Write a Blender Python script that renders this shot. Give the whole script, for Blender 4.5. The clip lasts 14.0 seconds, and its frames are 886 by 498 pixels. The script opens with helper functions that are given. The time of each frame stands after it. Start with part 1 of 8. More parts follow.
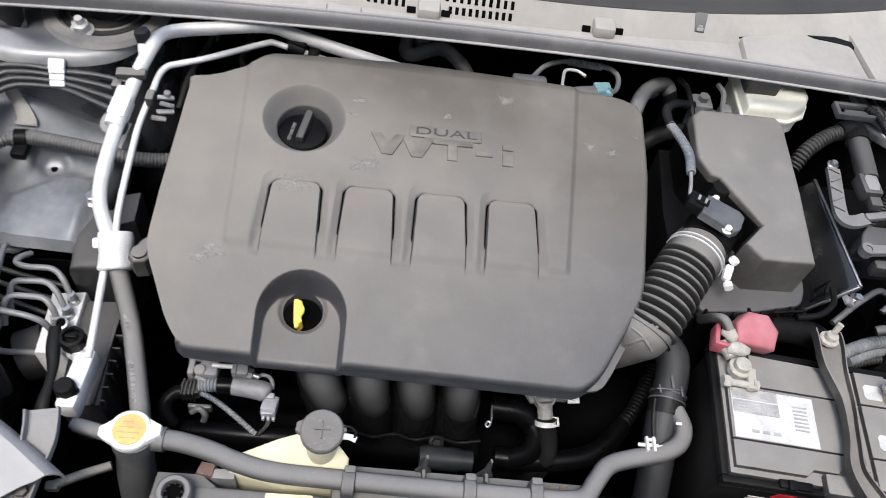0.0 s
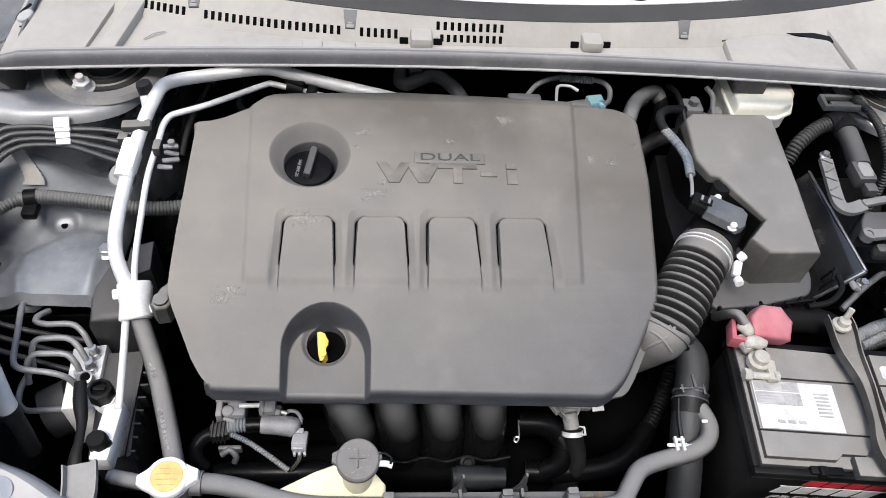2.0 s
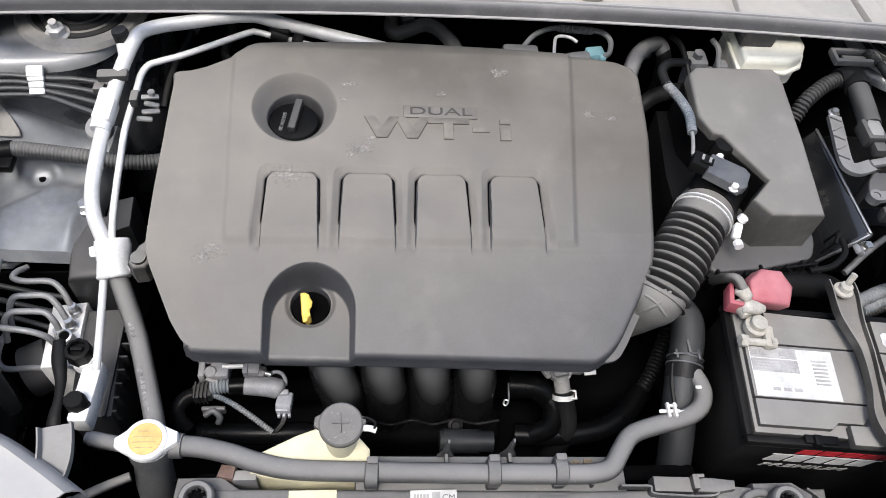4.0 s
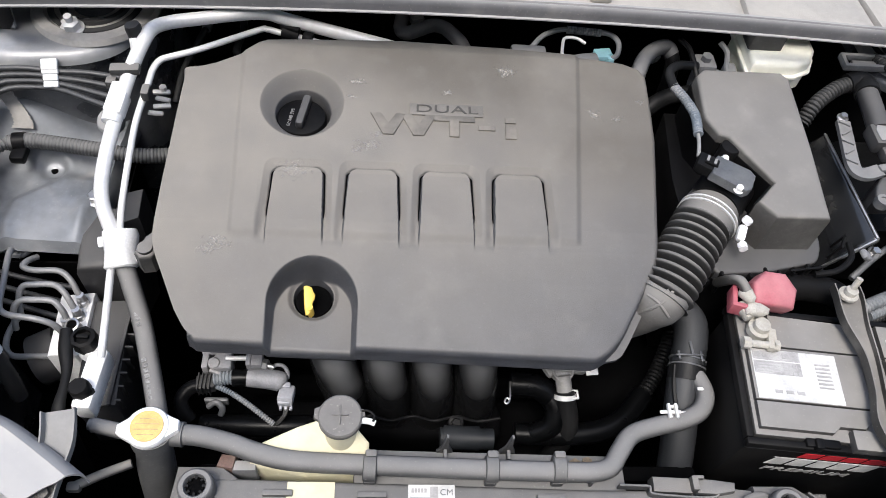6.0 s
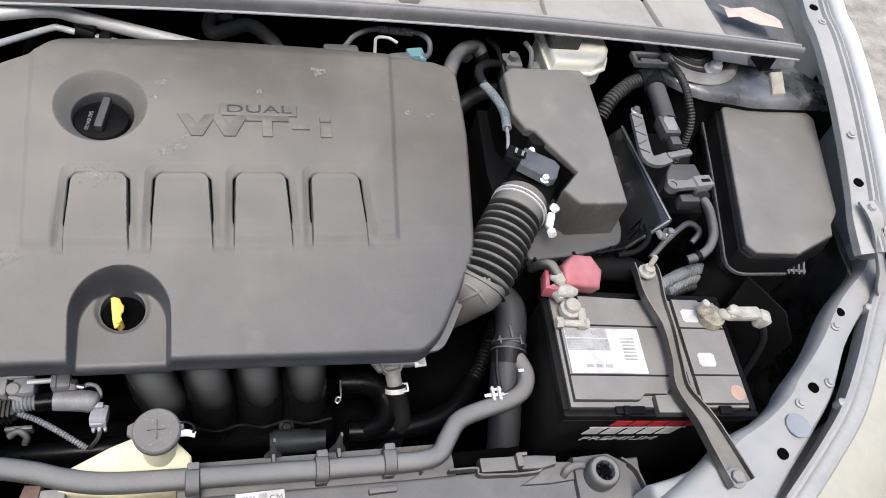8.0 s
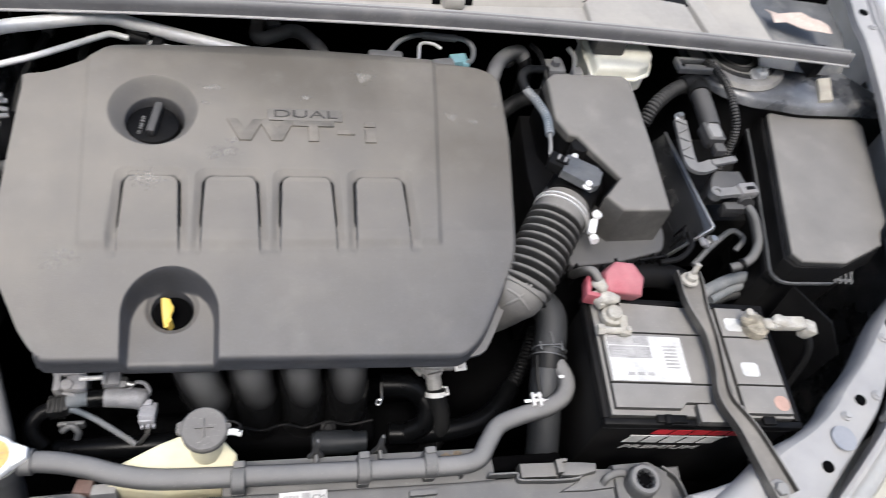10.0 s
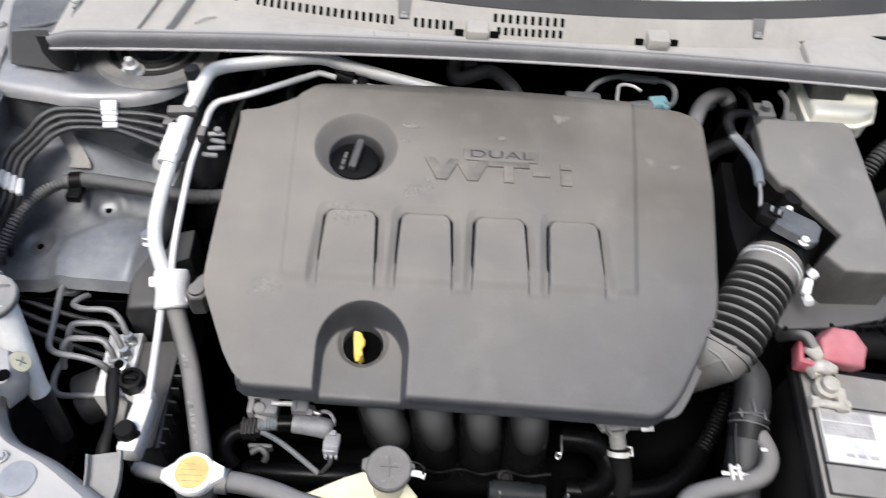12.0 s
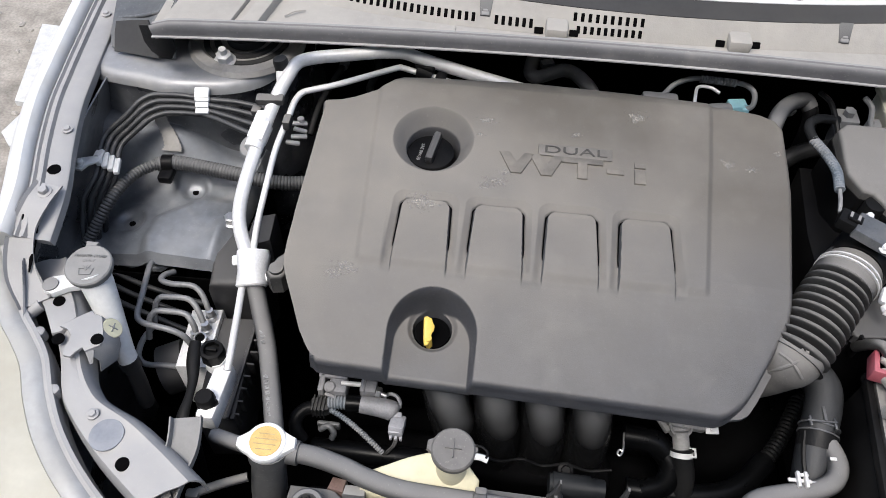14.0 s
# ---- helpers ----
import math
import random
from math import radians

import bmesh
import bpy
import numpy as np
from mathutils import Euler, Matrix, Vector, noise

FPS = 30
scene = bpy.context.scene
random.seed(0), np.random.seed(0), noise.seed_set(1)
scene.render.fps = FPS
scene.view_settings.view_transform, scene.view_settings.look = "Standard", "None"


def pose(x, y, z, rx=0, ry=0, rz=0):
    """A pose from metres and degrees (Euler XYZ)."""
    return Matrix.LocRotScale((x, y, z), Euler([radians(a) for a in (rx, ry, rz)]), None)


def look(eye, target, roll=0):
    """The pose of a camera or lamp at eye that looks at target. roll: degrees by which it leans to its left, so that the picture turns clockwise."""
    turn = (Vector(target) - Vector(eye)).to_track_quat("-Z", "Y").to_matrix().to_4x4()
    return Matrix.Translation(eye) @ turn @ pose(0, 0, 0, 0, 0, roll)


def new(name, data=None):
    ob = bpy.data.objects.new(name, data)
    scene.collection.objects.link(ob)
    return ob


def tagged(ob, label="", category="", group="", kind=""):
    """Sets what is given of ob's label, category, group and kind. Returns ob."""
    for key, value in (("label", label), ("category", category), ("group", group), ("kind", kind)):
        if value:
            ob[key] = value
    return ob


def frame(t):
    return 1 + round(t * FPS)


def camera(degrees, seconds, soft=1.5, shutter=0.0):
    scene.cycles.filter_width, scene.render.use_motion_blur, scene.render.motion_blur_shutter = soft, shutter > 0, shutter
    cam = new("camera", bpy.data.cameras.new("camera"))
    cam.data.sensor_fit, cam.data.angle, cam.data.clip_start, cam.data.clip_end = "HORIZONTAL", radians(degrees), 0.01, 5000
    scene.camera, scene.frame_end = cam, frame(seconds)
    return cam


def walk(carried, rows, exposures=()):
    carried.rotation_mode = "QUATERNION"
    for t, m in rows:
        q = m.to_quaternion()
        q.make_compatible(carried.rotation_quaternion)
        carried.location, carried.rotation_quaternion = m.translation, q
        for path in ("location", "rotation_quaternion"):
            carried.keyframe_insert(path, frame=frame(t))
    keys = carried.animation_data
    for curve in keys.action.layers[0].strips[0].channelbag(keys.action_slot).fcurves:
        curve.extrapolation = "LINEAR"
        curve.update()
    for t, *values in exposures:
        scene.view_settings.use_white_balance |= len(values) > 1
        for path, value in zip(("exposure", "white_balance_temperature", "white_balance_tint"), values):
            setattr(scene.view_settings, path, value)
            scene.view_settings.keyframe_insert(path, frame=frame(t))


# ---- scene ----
cam = camera(61.21, 14.0, soft=0.8, shutter=0.5)
PATH = [
    (0, (-0.0312, 0.1770, 1.5186), (0.0819, 0.8714, 0.5465), 12.86),
    (0.5, (-0.0416, 0.1542, 1.5349), (0.0339, 0.8768, 0.5799), 7.68),
    (1, (-0.0776, 0.1652, 1.5234), (-0.0107, 0.9107, 0.5855), 3.52),
    (1.5, (-0.0735, 0.1611, 1.5251), (0.0480, 0.8953, 0.5838), 7.91),
    (2, (-0.0622, 0.1659, 1.5248), (0.0678, 0.8925, 0.5786), 8.51),
    (2.5, (-0.0597, 0.1796, 1.5161), (0.0647, 0.8962, 0.5616), 8.29),
    (3, (-0.0511, 0.1938, 1.5066), (0.0770, 0.8659, 0.5207), 9.30),
    (3.5, (-0.0437, 0.1978, 1.5038), (0.0860, 0.8583, 0.5103), 9.81),
    (4, (-0.0429, 0.1906, 1.5071), (0.0827, 0.8540, 0.5151), 9.54),
    (4.2, (-0.0430, 0.1873, 1.5077), (0.0750, 0.8554, 0.5179), 9.01),
    (6.3, (-0.0224, 0.1761, 1.5039), (0.0789, 0.8523, 0.5178), 8.79),
    (6.5, (-0.0084, 0.1772, 1.5040), (0.1694, 0.8413, 0.5205), 12.89),
    (7, (0.0054, 0.1699, 1.5043), (0.2867, 0.8297, 0.5422), 17.58),
    (7.5, (0.0038, 0.1629, 1.5057), (0.3396, 0.8202, 0.5595), 20.48),
    (9.8, (-0.0059, 0.1593, 1.5034), (0.3115, 0.8354, 0.5641), 19.53),
    (10, (-0.0096, 0.1631, 1.5101), (0.2756, 0.8347, 0.5573), 17.98),
    (10.5, (-0.0229, 0.1693, 1.5128), (0.1618, 0.8422, 0.5366), 11.66),
    (11, (-0.0428, 0.1785, 1.5026), (0.0826, 0.8538, 0.5186), 8.94),
    (11.5, (-0.0485, 0.1847, 1.4940), (0.0510, 0.8786, 0.5201), 8.31),
    (12, (-0.0523, 0.1879, 1.4904), (-0.0044, 0.9215, 0.5419), 6.06),
    (12.5, (-0.0675, 0.1733, 1.4961), (-0.1186, 0.9321, 0.5679), 2.63),
    (13, (-0.0638, 0.1681, 1.4960), (-0.1155, 0.9159, 0.5589), 2.97),
    (13.5, (-0.0627, 0.1653, 1.4934), (-0.1151, 0.9009, 0.5467), 2.58),
    (14, (-0.0619, 0.1621, 1.4937), (-0.1134, 0.8973, 0.5466), 2.52),
]
EXPOSURE = [(0, 1.05), (1.5, 1.12), (3, 1.08), (4.2, 1.09), (6.5, 1.12), (7, 1.04), (7.5, 1.06), (10, 1.11), (10.5, 1.16), (11, 1.14), (11.5, 1.14), (12, 1.11), (12.5, 0.90), (14, 0.90)]
walk(cam, [(t, look(eye, target, roll)) for t, eye, target, roll in PATH], EXPOSURE)

# ---- light ----
world = bpy.data.worlds.new("world")
scene.world = world
world.use_nodes = True
wn = world.node_tree.nodes
sky = wn.new("ShaderNodeTexSky")
sky.sky_type = "NISHITA"
sky.sun_disc = False
sky.sun_elevation = radians(67)
sky.sun_rotation = radians(-151)
sky.air_density, sky.dust_density, sky.ozone_density = 1.0, 3.0, 1.0
pale = wn.new("ShaderNodeHueSaturation")  # thin high cloud takes most of the blue
pale.inputs["Saturation"].default_value = 0.84
world.node_tree.links.new(sky.outputs[0], pale.inputs["Color"])
world.node_tree.links.new(pale.outputs[0], wn["Background"].inputs[0])
wn["Background"].inputs[1].default_value = 0.15
sun_data = bpy.data.lights.new("sun", "SUN")
sun_data.energy, sun_data.angle, sun_data.color = 1.50, radians(24), (1.0, 0.965, 0.915)
sun = new("sun", sun_data)
sun.matrix_world = look((-0.75, -0.9, 5.2), (0.14, 0.7, 0.8))


# ---- materials ----
def mat(name, base, rough=0.5, metal=0.0, vary=0.15, scale=30.0, bump=0.0, bump_scale=400.0, dust=None, dust_amount=0.0,
        dust_scale=8.0, spec=0.5, per_object=0.0, coat=0.0, trans=0.0, dust_light_from=None, specks=0.0, smear=0.0, grime_shade_from=None, dust_shade=0.0):
    """Plain surface with variation at two scales, optional dust patches and fine relief."""
    m = bpy.data.materials.new(name)
    m.use_nodes = True
    nt = m.node_tree
    b = nt.nodes["Principled BSDF"]
    tc = nt.nodes.new("ShaderNodeTexCoord")
    src = tc.outputs["Object"]

    def nz(sc, det=4.0):
        n = nt.nodes.new("ShaderNodeTexNoise")
        n.inputs["Scale"].default_value, n.inputs["Detail"].default_value = sc, det
        nt.links.new(src, n.inputs["Vector"])
        return n.outputs["Fac"]

    def ramp(fac, a, c, lo, hi):
        r = nt.nodes.new("ShaderNodeValToRGB")
        r.color_ramp.elements[0].position, r.color_ramp.elements[1].position = lo, hi
        r.color_ramp.elements[0].color, r.color_ramp.elements[1].color = (*a, 1), (*c, 1)
        nt.links.new(fac, r.inputs["Fac"])
        return r.outputs["Color"]

    lo = [max(0, v * (1 - vary)) for v in base]
    hi = [min(1, v * (1 + vary)) for v in base]
    col = ramp(nz(scale), lo, hi, 0.3, 0.7)
    fine = nz(scale * 9, 6.0)
    mx = nt.nodes.new("ShaderNodeMix")
    mx.data_type, mx.blend_type = "RGBA", "MULTIPLY"
    mx.inputs["Factor"].default_value = 1.0
    nt.links.new(col, mx.inputs["A"])
    nt.links.new(ramp(fine, (1 - vary * 0.8,) * 3, (1, 1, 1), 0.35, 0.65), mx.inputs["B"])
    col = mx.outputs["Result"]
    rough_out = None
    if dust:
        mask = ramp(nz(dust_scale, 8.0), (0, 0, 0), (1, 1, 1), 0.5 - dust_amount * 0.5, 0.95 - dust_amount * 0.4)
        if dust_shade:
            # dust colour on what faces up; bare steep sides also stand in for shade
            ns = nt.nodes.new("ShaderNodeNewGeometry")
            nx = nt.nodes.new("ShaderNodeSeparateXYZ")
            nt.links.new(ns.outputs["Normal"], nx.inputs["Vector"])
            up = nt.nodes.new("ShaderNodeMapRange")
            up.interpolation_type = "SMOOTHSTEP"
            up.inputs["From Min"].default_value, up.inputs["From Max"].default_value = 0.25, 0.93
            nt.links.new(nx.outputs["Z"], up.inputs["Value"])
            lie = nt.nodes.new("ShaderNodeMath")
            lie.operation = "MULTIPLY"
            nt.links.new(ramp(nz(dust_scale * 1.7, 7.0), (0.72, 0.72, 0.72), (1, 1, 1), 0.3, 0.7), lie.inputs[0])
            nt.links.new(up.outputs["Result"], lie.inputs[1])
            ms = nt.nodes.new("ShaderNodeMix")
            ms.inputs["Factor"].default_value = dust_shade
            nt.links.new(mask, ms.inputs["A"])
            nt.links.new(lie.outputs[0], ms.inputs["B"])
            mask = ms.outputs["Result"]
        if dust_light_from:
            # dust thickened towards the rear and left, which also paints the light's fall-off
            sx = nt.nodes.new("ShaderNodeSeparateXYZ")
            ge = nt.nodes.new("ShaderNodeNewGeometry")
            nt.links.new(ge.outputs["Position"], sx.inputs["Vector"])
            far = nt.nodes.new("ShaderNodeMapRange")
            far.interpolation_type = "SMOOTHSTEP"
            far.inputs["From Min"].default_value, far.inputs["From Max"].default_value = dust_light_from
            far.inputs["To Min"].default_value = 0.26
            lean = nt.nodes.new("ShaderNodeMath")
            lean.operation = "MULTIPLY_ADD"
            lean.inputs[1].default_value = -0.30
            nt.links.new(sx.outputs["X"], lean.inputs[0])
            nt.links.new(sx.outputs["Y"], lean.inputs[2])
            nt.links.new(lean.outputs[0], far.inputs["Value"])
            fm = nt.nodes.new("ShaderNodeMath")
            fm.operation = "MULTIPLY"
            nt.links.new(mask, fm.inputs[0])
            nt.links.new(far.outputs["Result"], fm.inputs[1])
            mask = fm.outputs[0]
        md = nt.nodes.new("ShaderNodeMix")
        md.data_type = "RGBA"
        nt.links.new(mask, md.inputs["Factor"])
        nt.links.new(col, md.inputs["A"])
        md.inputs["B"].default_value = (*dust, 1)
        col = md.outputs["Result"]
        rr = nt.nodes.new("ShaderNodeMapRange")
        rr.inputs["To Min"].default_value, rr.inputs["To Max"].default_value = rough, min(1, rough + 0.35)
        nt.links.new(mask, rr.inputs["Value"])
        rough_out = rr.outputs["Result"]
    if grime_shade_from:
        # brown grime towards one rear corner, also darkening it as the light falls off
        gx = nt.nodes.new("ShaderNodeSeparateXYZ")
        gg = nt.nodes.new("ShaderNodeNewGeometry")
        nt.links.new(gg.outputs["Position"], gx.inputs["Vector"])
        gr = nt.nodes.new("ShaderNodeMapRange")
        gr.interpolation_type = "SMOOTHSTEP"
        gr.inputs["From Min"].default_value, gr.inputs["From Max"].default_value = grime_shade_from
        gd = nt.nodes.new("ShaderNodeMath")
        gd.operation = "MULTIPLY_ADD"
        gd.inputs[1].default_value = 0.40
        nt.links.new(gx.outputs["X"], gd.inputs[0])
        nt.links.new(gx.outputs["Y"], gd.inputs[2])
        nt.links.new(gd.outputs[0], gr.inputs["Value"])
        gm = nt.nodes.new("ShaderNodeMath")
        gm.operation = "MULTIPLY"
        nt.links.new(ramp(nz(9.0, 7.0), (0.35, 0.35, 0.35), (0.85, 0.85, 0.85), 0.35, 0.65), gm.inputs[0])
        nt.links.new(gr.outputs["Result"], gm.inputs[1])
        gc = nt.nodes.new("ShaderNodeMix")
        gc.data_type = "RGBA"
        nt.links.new(gm.outputs[0], gc.inputs["Factor"])
        nt.links.new(col, gc.inputs["A"])
        gc.inputs["B"].default_value = (0.074, 0.066, 0.055, 1)
        col = gc.outputs["Result"]
    # pale flecks and faint smears, which on M_WALL paint glints
    for amount, sc, det, low, high in ((specks, 420.0, 2.0, 0.66, 0.74), (smear, 22.0, 9.0, 0.56, 0.74)):
        if amount:
            fl = nt.nodes.new("ShaderNodeMix")
            fl.data_type = "RGBA"
            mask = ramp(nz(sc, det), (0, 0, 0), (amount,) * 3, low, high)
            nt.links.new(mask, fl.inputs["Factor"])
            nt.links.new(col, fl.inputs["A"])
            fl.inputs["B"].default_value = (0.42, 0.40, 0.365, 1)
            col = fl.outputs["Result"]
    if per_object:
        oi = nt.nodes.new("ShaderNodeObjectInfo")
        hs = nt.nodes.new("ShaderNodeHueSaturation")
        mr = nt.nodes.new("ShaderNodeMapRange")
        mr.inputs["To Min"].default_value, mr.inputs["To Max"].default_value = 1 - per_object, 1 + per_object
        nt.links.new(oi.outputs["Random"], mr.inputs["Value"])
        nt.links.new(mr.outputs["Result"], hs.inputs["Value"])
        nt.links.new(col, hs.inputs["Color"])
        col = hs.outputs["Color"]
    nt.links.new(col, b.inputs["Base Color"])
    if rough_out is None:
        rr = nt.nodes.new("ShaderNodeMapRange")
        rr.inputs["To Min"].default_value, rr.inputs["To Max"].default_value = max(0.02, rough - 0.08), min(1, rough + 0.08)
        nt.links.new(nz(scale * 2.3), rr.inputs["Value"])
        rough_out = rr.outputs["Result"]
    nt.links.new(rough_out, b.inputs["Roughness"])
    b.inputs["Metallic"].default_value = metal
    b.inputs["Specular IOR Level"].default_value = spec
    b.inputs["Coat Weight"].default_value = coat
    b.inputs["Transmission Weight"].default_value = trans
    if bump:
        bp = nt.nodes.new("ShaderNodeBump")
        bp.inputs["Strength"].default_value, bp.inputs["Distance"].default_value = bump, 0.001
        nt.links.new(nz(bump_scale, 3.0), bp.inputs["Height"])
        nt.links.new(bp.outputs["Normal"], b.inputs["Normal"])
    return m


# bluish base stands in for sky reflected along the cover's front
M_COVER = mat("dusty_shaded_cover_plastic", (0.044, 0.047, 0.056), 0.44, vary=0.16, scale=34, bump=0.24, bump_scale=900, dust=(0.200, 0.185, 0.161), dust_amount=0.62, dust_scale=9, dust_light_from=(0.46, 0.78), specks=0.06, smear=0.055, grime_shade_from=(0.72, 0.90), dust_shade=0.87)
M_LETTER = mat("grimy_raised_letters", (0.074, 0.069, 0.061), 0.5, vary=0.35, scale=70, dust=(0.185, 0.170, 0.148), dust_amount=0.62, dust_scale=45)
M_STAIN = mat("dried_splash", (0.36, 0.345, 0.315), 0.85, vary=0.3, scale=300)
st_nodes = M_STAIN.node_tree.nodes
st_noise, st_fade, st_sum, st_map = [st_nodes.new(k) for k in ("ShaderNodeTexNoise", "ShaderNodeAttribute", "ShaderNodeMath", "ShaderNodeMapRange")]
st_noise.inputs["Scale"].default_value, st_noise.inputs["Detail"].default_value = 230.0, 6.0
st_coord = st_nodes.new("ShaderNodeTexCoord")
st_fade.attribute_name = "fade"
st_sum.operation = "MULTIPLY_ADD"
st_sum.inputs[1].default_value = 0.42
st_map.inputs["From Min"].default_value, st_map.inputs["From Max"].default_value, st_map.inputs["To Max"].default_value = 0.62, 0.90, 0.52
M_STAIN.node_tree.links.new(st_coord.outputs["Object"], st_noise.inputs["Vector"])
M_STAIN.node_tree.links.new(st_fade.outputs["Fac"], st_sum.inputs[0])
M_STAIN.node_tree.links.new(st_noise.outputs["Fac"], st_sum.inputs[2])
M_STAIN.node_tree.links.new(st_sum.outputs[0], st_map.inputs["Value"])
M_STAIN.node_tree.links.new(st_map.outputs["Result"], st_nodes["Principled BSDF"].inputs["Alpha"])
M_BADGEINK = mat("grimy_badge_letters", (0.050, 0.047, 0.042), 0.6, vary=0.4, scale=120)
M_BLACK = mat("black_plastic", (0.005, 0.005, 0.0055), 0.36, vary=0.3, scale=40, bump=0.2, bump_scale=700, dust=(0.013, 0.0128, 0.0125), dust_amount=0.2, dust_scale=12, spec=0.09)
M_GREYPL = mat("dusty_grey_plastic", (0.030, 0.0298, 0.0295), 0.48, vary=0.2, scale=25, bump=0.25, bump_scale=800, dust=(0.190, 0.182, 0.170), dust_amount=0.45, dust_scale=11, specks=0.12, smear=0.10, dust_shade=0.9)
M_RUBBER = mat("rubber_hose", (0.0060, 0.0063, 0.007), 0.36, vary=0.25, scale=40, bump=0.25, bump_scale=500, dust=(0.016, 0.016, 0.016), dust_amount=0.3, dust_scale=15, spec=0.18)
M_DUSTHOSE = mat("dusty_rubber_hose", (0.056, 0.057, 0.059), 0.55, vary=0.2, scale=30, bump=0.2, bump_scale=500, dust=(0.200, 0.197, 0.193), dust_amount=0.4, dust_scale=14, specks=0.2, dust_shade=0.85)
M_LID = mat("dusty_lid_plastic", (0.058, 0.056, 0.053), 0.5, vary=0.25, scale=25, bump=0.25, bump_scale=800, dust=(0.190, 0.182, 0.170), dust_amount=0.45, dust_scale=11, specks=0.12, smear=0.12, dust_shade=0.85)
M_ELBOW = mat("dust_coated_elbow", (0.10, 0.098, 0.095), 0.6, vary=0.2, scale=30, bump=0.2, bump_scale=500, dust=(0.235, 0.226, 0.212), dust_amount=0.45, dust_scale=14, specks=0.2, dust_shade=0.8)
M_BELLOWS = mat("ribbed_rubber", (0.022, 0.022, 0.0225), 0.5, vary=0.2, scale=30, bump=0.2, bump_scale=500, dust=(0.155, 0.148, 0.138), dust_amount=0.45, dust_scale=14, specks=0.2, dust_shade=0.9)
M_ALU = mat("dull_aluminium", (0.70, 0.70, 0.695), 0.40, 0.3, vary=0.10, scale=25, bump=0.15, dust=(0.60, 0.585, 0.56), dust_amount=0.25, dust_scale=18)
M_STEEL = mat("zinc_steel", (0.55, 0.55, 0.55), 0.35, 0.9, vary=0.15, scale=60)
M_BODY = mat("slate_grey_body_paint", (0.247, 0.247, 0.254), 0.42, 0.12, vary=0.14, scale=9, bump=0.18, bump_scale=60, dust=(0.37, 0.366, 0.36), dust_amount=0.42, dust_scale=14, specks=0.28, smear=0.32, dust_shade=0.6)
# slate paint made pale to carry the sky's reflection on the fender crest
M_SKIN = mat("sky_paled_outer_paint", (0.60, 0.61, 0.62), 0.4, 0.1, vary=0.06, scale=9, dust=(0.54, 0.53, 0.50), dust_amount=0.3, dust_scale=20)
M_APRON = mat("slate_wheel_house_paint", (0.138, 0.153, 0.176), 0.34, 0.30, vary=0.40, scale=9, bump=0.32, bump_scale=45, dust=(0.27, 0.28, 0.292), dust_amount=0.42, dust_scale=11, coat=0.12, specks=0.25, smear=0.3)
# far darker than M_BODY; its specks and smears are painted glints
M_WALL = mat("dark_body_paint_glints", (0.028, 0.032, 0.039), 0.20, 0.2, vary=0.5, scale=9, bump=0.55, bump_scale=26, dust=(0.30, 0.305, 0.315), dust_amount=0.26, dust_scale=13, coat=0.3, specks=0.45, smear=0.55)
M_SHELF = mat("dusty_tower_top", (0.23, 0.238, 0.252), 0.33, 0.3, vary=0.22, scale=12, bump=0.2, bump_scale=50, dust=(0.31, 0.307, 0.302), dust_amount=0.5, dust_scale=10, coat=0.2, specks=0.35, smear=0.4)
# near-black that paints the shade in the bay's depths and in openings
M_DEPTH_SHADE = mat("painted_depth_shade", (0.0025, 0.0025, 0.0028), 0.8, vary=0.4, scale=20, spec=0.03)
M_SEAL = mat("dusty_rubber_seal", (0.10, 0.10, 0.106), 0.5, vary=0.12, scale=20, dust=(0.29, 0.286, 0.28), dust_amount=0.4, dust_scale=14, specks=0.2, smear=0.2, dust_shade=0.8)
M_COWL = mat("dusty_cowl_plastic", (0.265, 0.253, 0.234), 0.75, vary=0.14, scale=12, dust=(0.35, 0.336, 0.306), dust_amount=0.5, dust_scale=9, bump=0.35, bump_scale=600, specks=0.25, smear=0.25)
M_BATTERY = mat("battery_lid_plastic", (0.045, 0.044, 0.043), 0.55, vary=0.15, scale=25, dust=(0.225, 0.217, 0.205), dust_amount=0.55, dust_scale=14, specks=0.2, smear=0.12, dust_shade=0.95)
M_BATCASE = mat("battery_case_plastic", (0.005, 0.005, 0.0055), 0.42, vary=0.3, scale=30, dust=(0.020, 0.019, 0.018), dust_amount=0.2, spec=0.10)
M_WHITE = mat("white_label_paper", (0.53, 0.53, 0.52), 0.6, vary=0.16, scale=45)
M_INK = mat("printed_ink", (0.34, 0.335, 0.33), 0.6, vary=0.2, scale=60)
M_RED = mat("red_terminal_plastic", (0.34, 0.060, 0.085), 0.5, vary=0.2, scale=50, dust=(0.46, 0.24, 0.25), dust_amount=0.35, dust_scale=20)
M_REDINK = mat("red_print", (0.45, 0.02, 0.03), 0.5, vary=0.1)
M_CORR = mat("corroded_lead", (0.44, 0.425, 0.39), 0.8, 0.1, vary=0.3, scale=90, bump=0.9, bump_scale=300, dust=(0.35, 0.33, 0.28), dust_amount=0.4, dust_scale=60)
M_BROWNCORR = mat("browned_terminal", (0.33, 0.30, 0.24), 0.8, 0.1, vary=0.4, scale=80, bump=1.0, bump_scale=250)
M_YELLOW = mat("yellow_plastic", (0.70, 0.49, 0.09), 0.45, vary=0.1, scale=60)
M_PALEYEL = mat("pale_yellow_label", (0.62, 0.42, 0.15), 0.6, vary=0.15, scale=70)
M_CREAM = mat("aged_translucent_tank", (0.60, 0.555, 0.37), 0.45, vary=0.12, scale=20, bump=0.2, bump_scale=200, dust=(0.60, 0.58, 0.46), dust_amount=0.3, dust_scale=25)
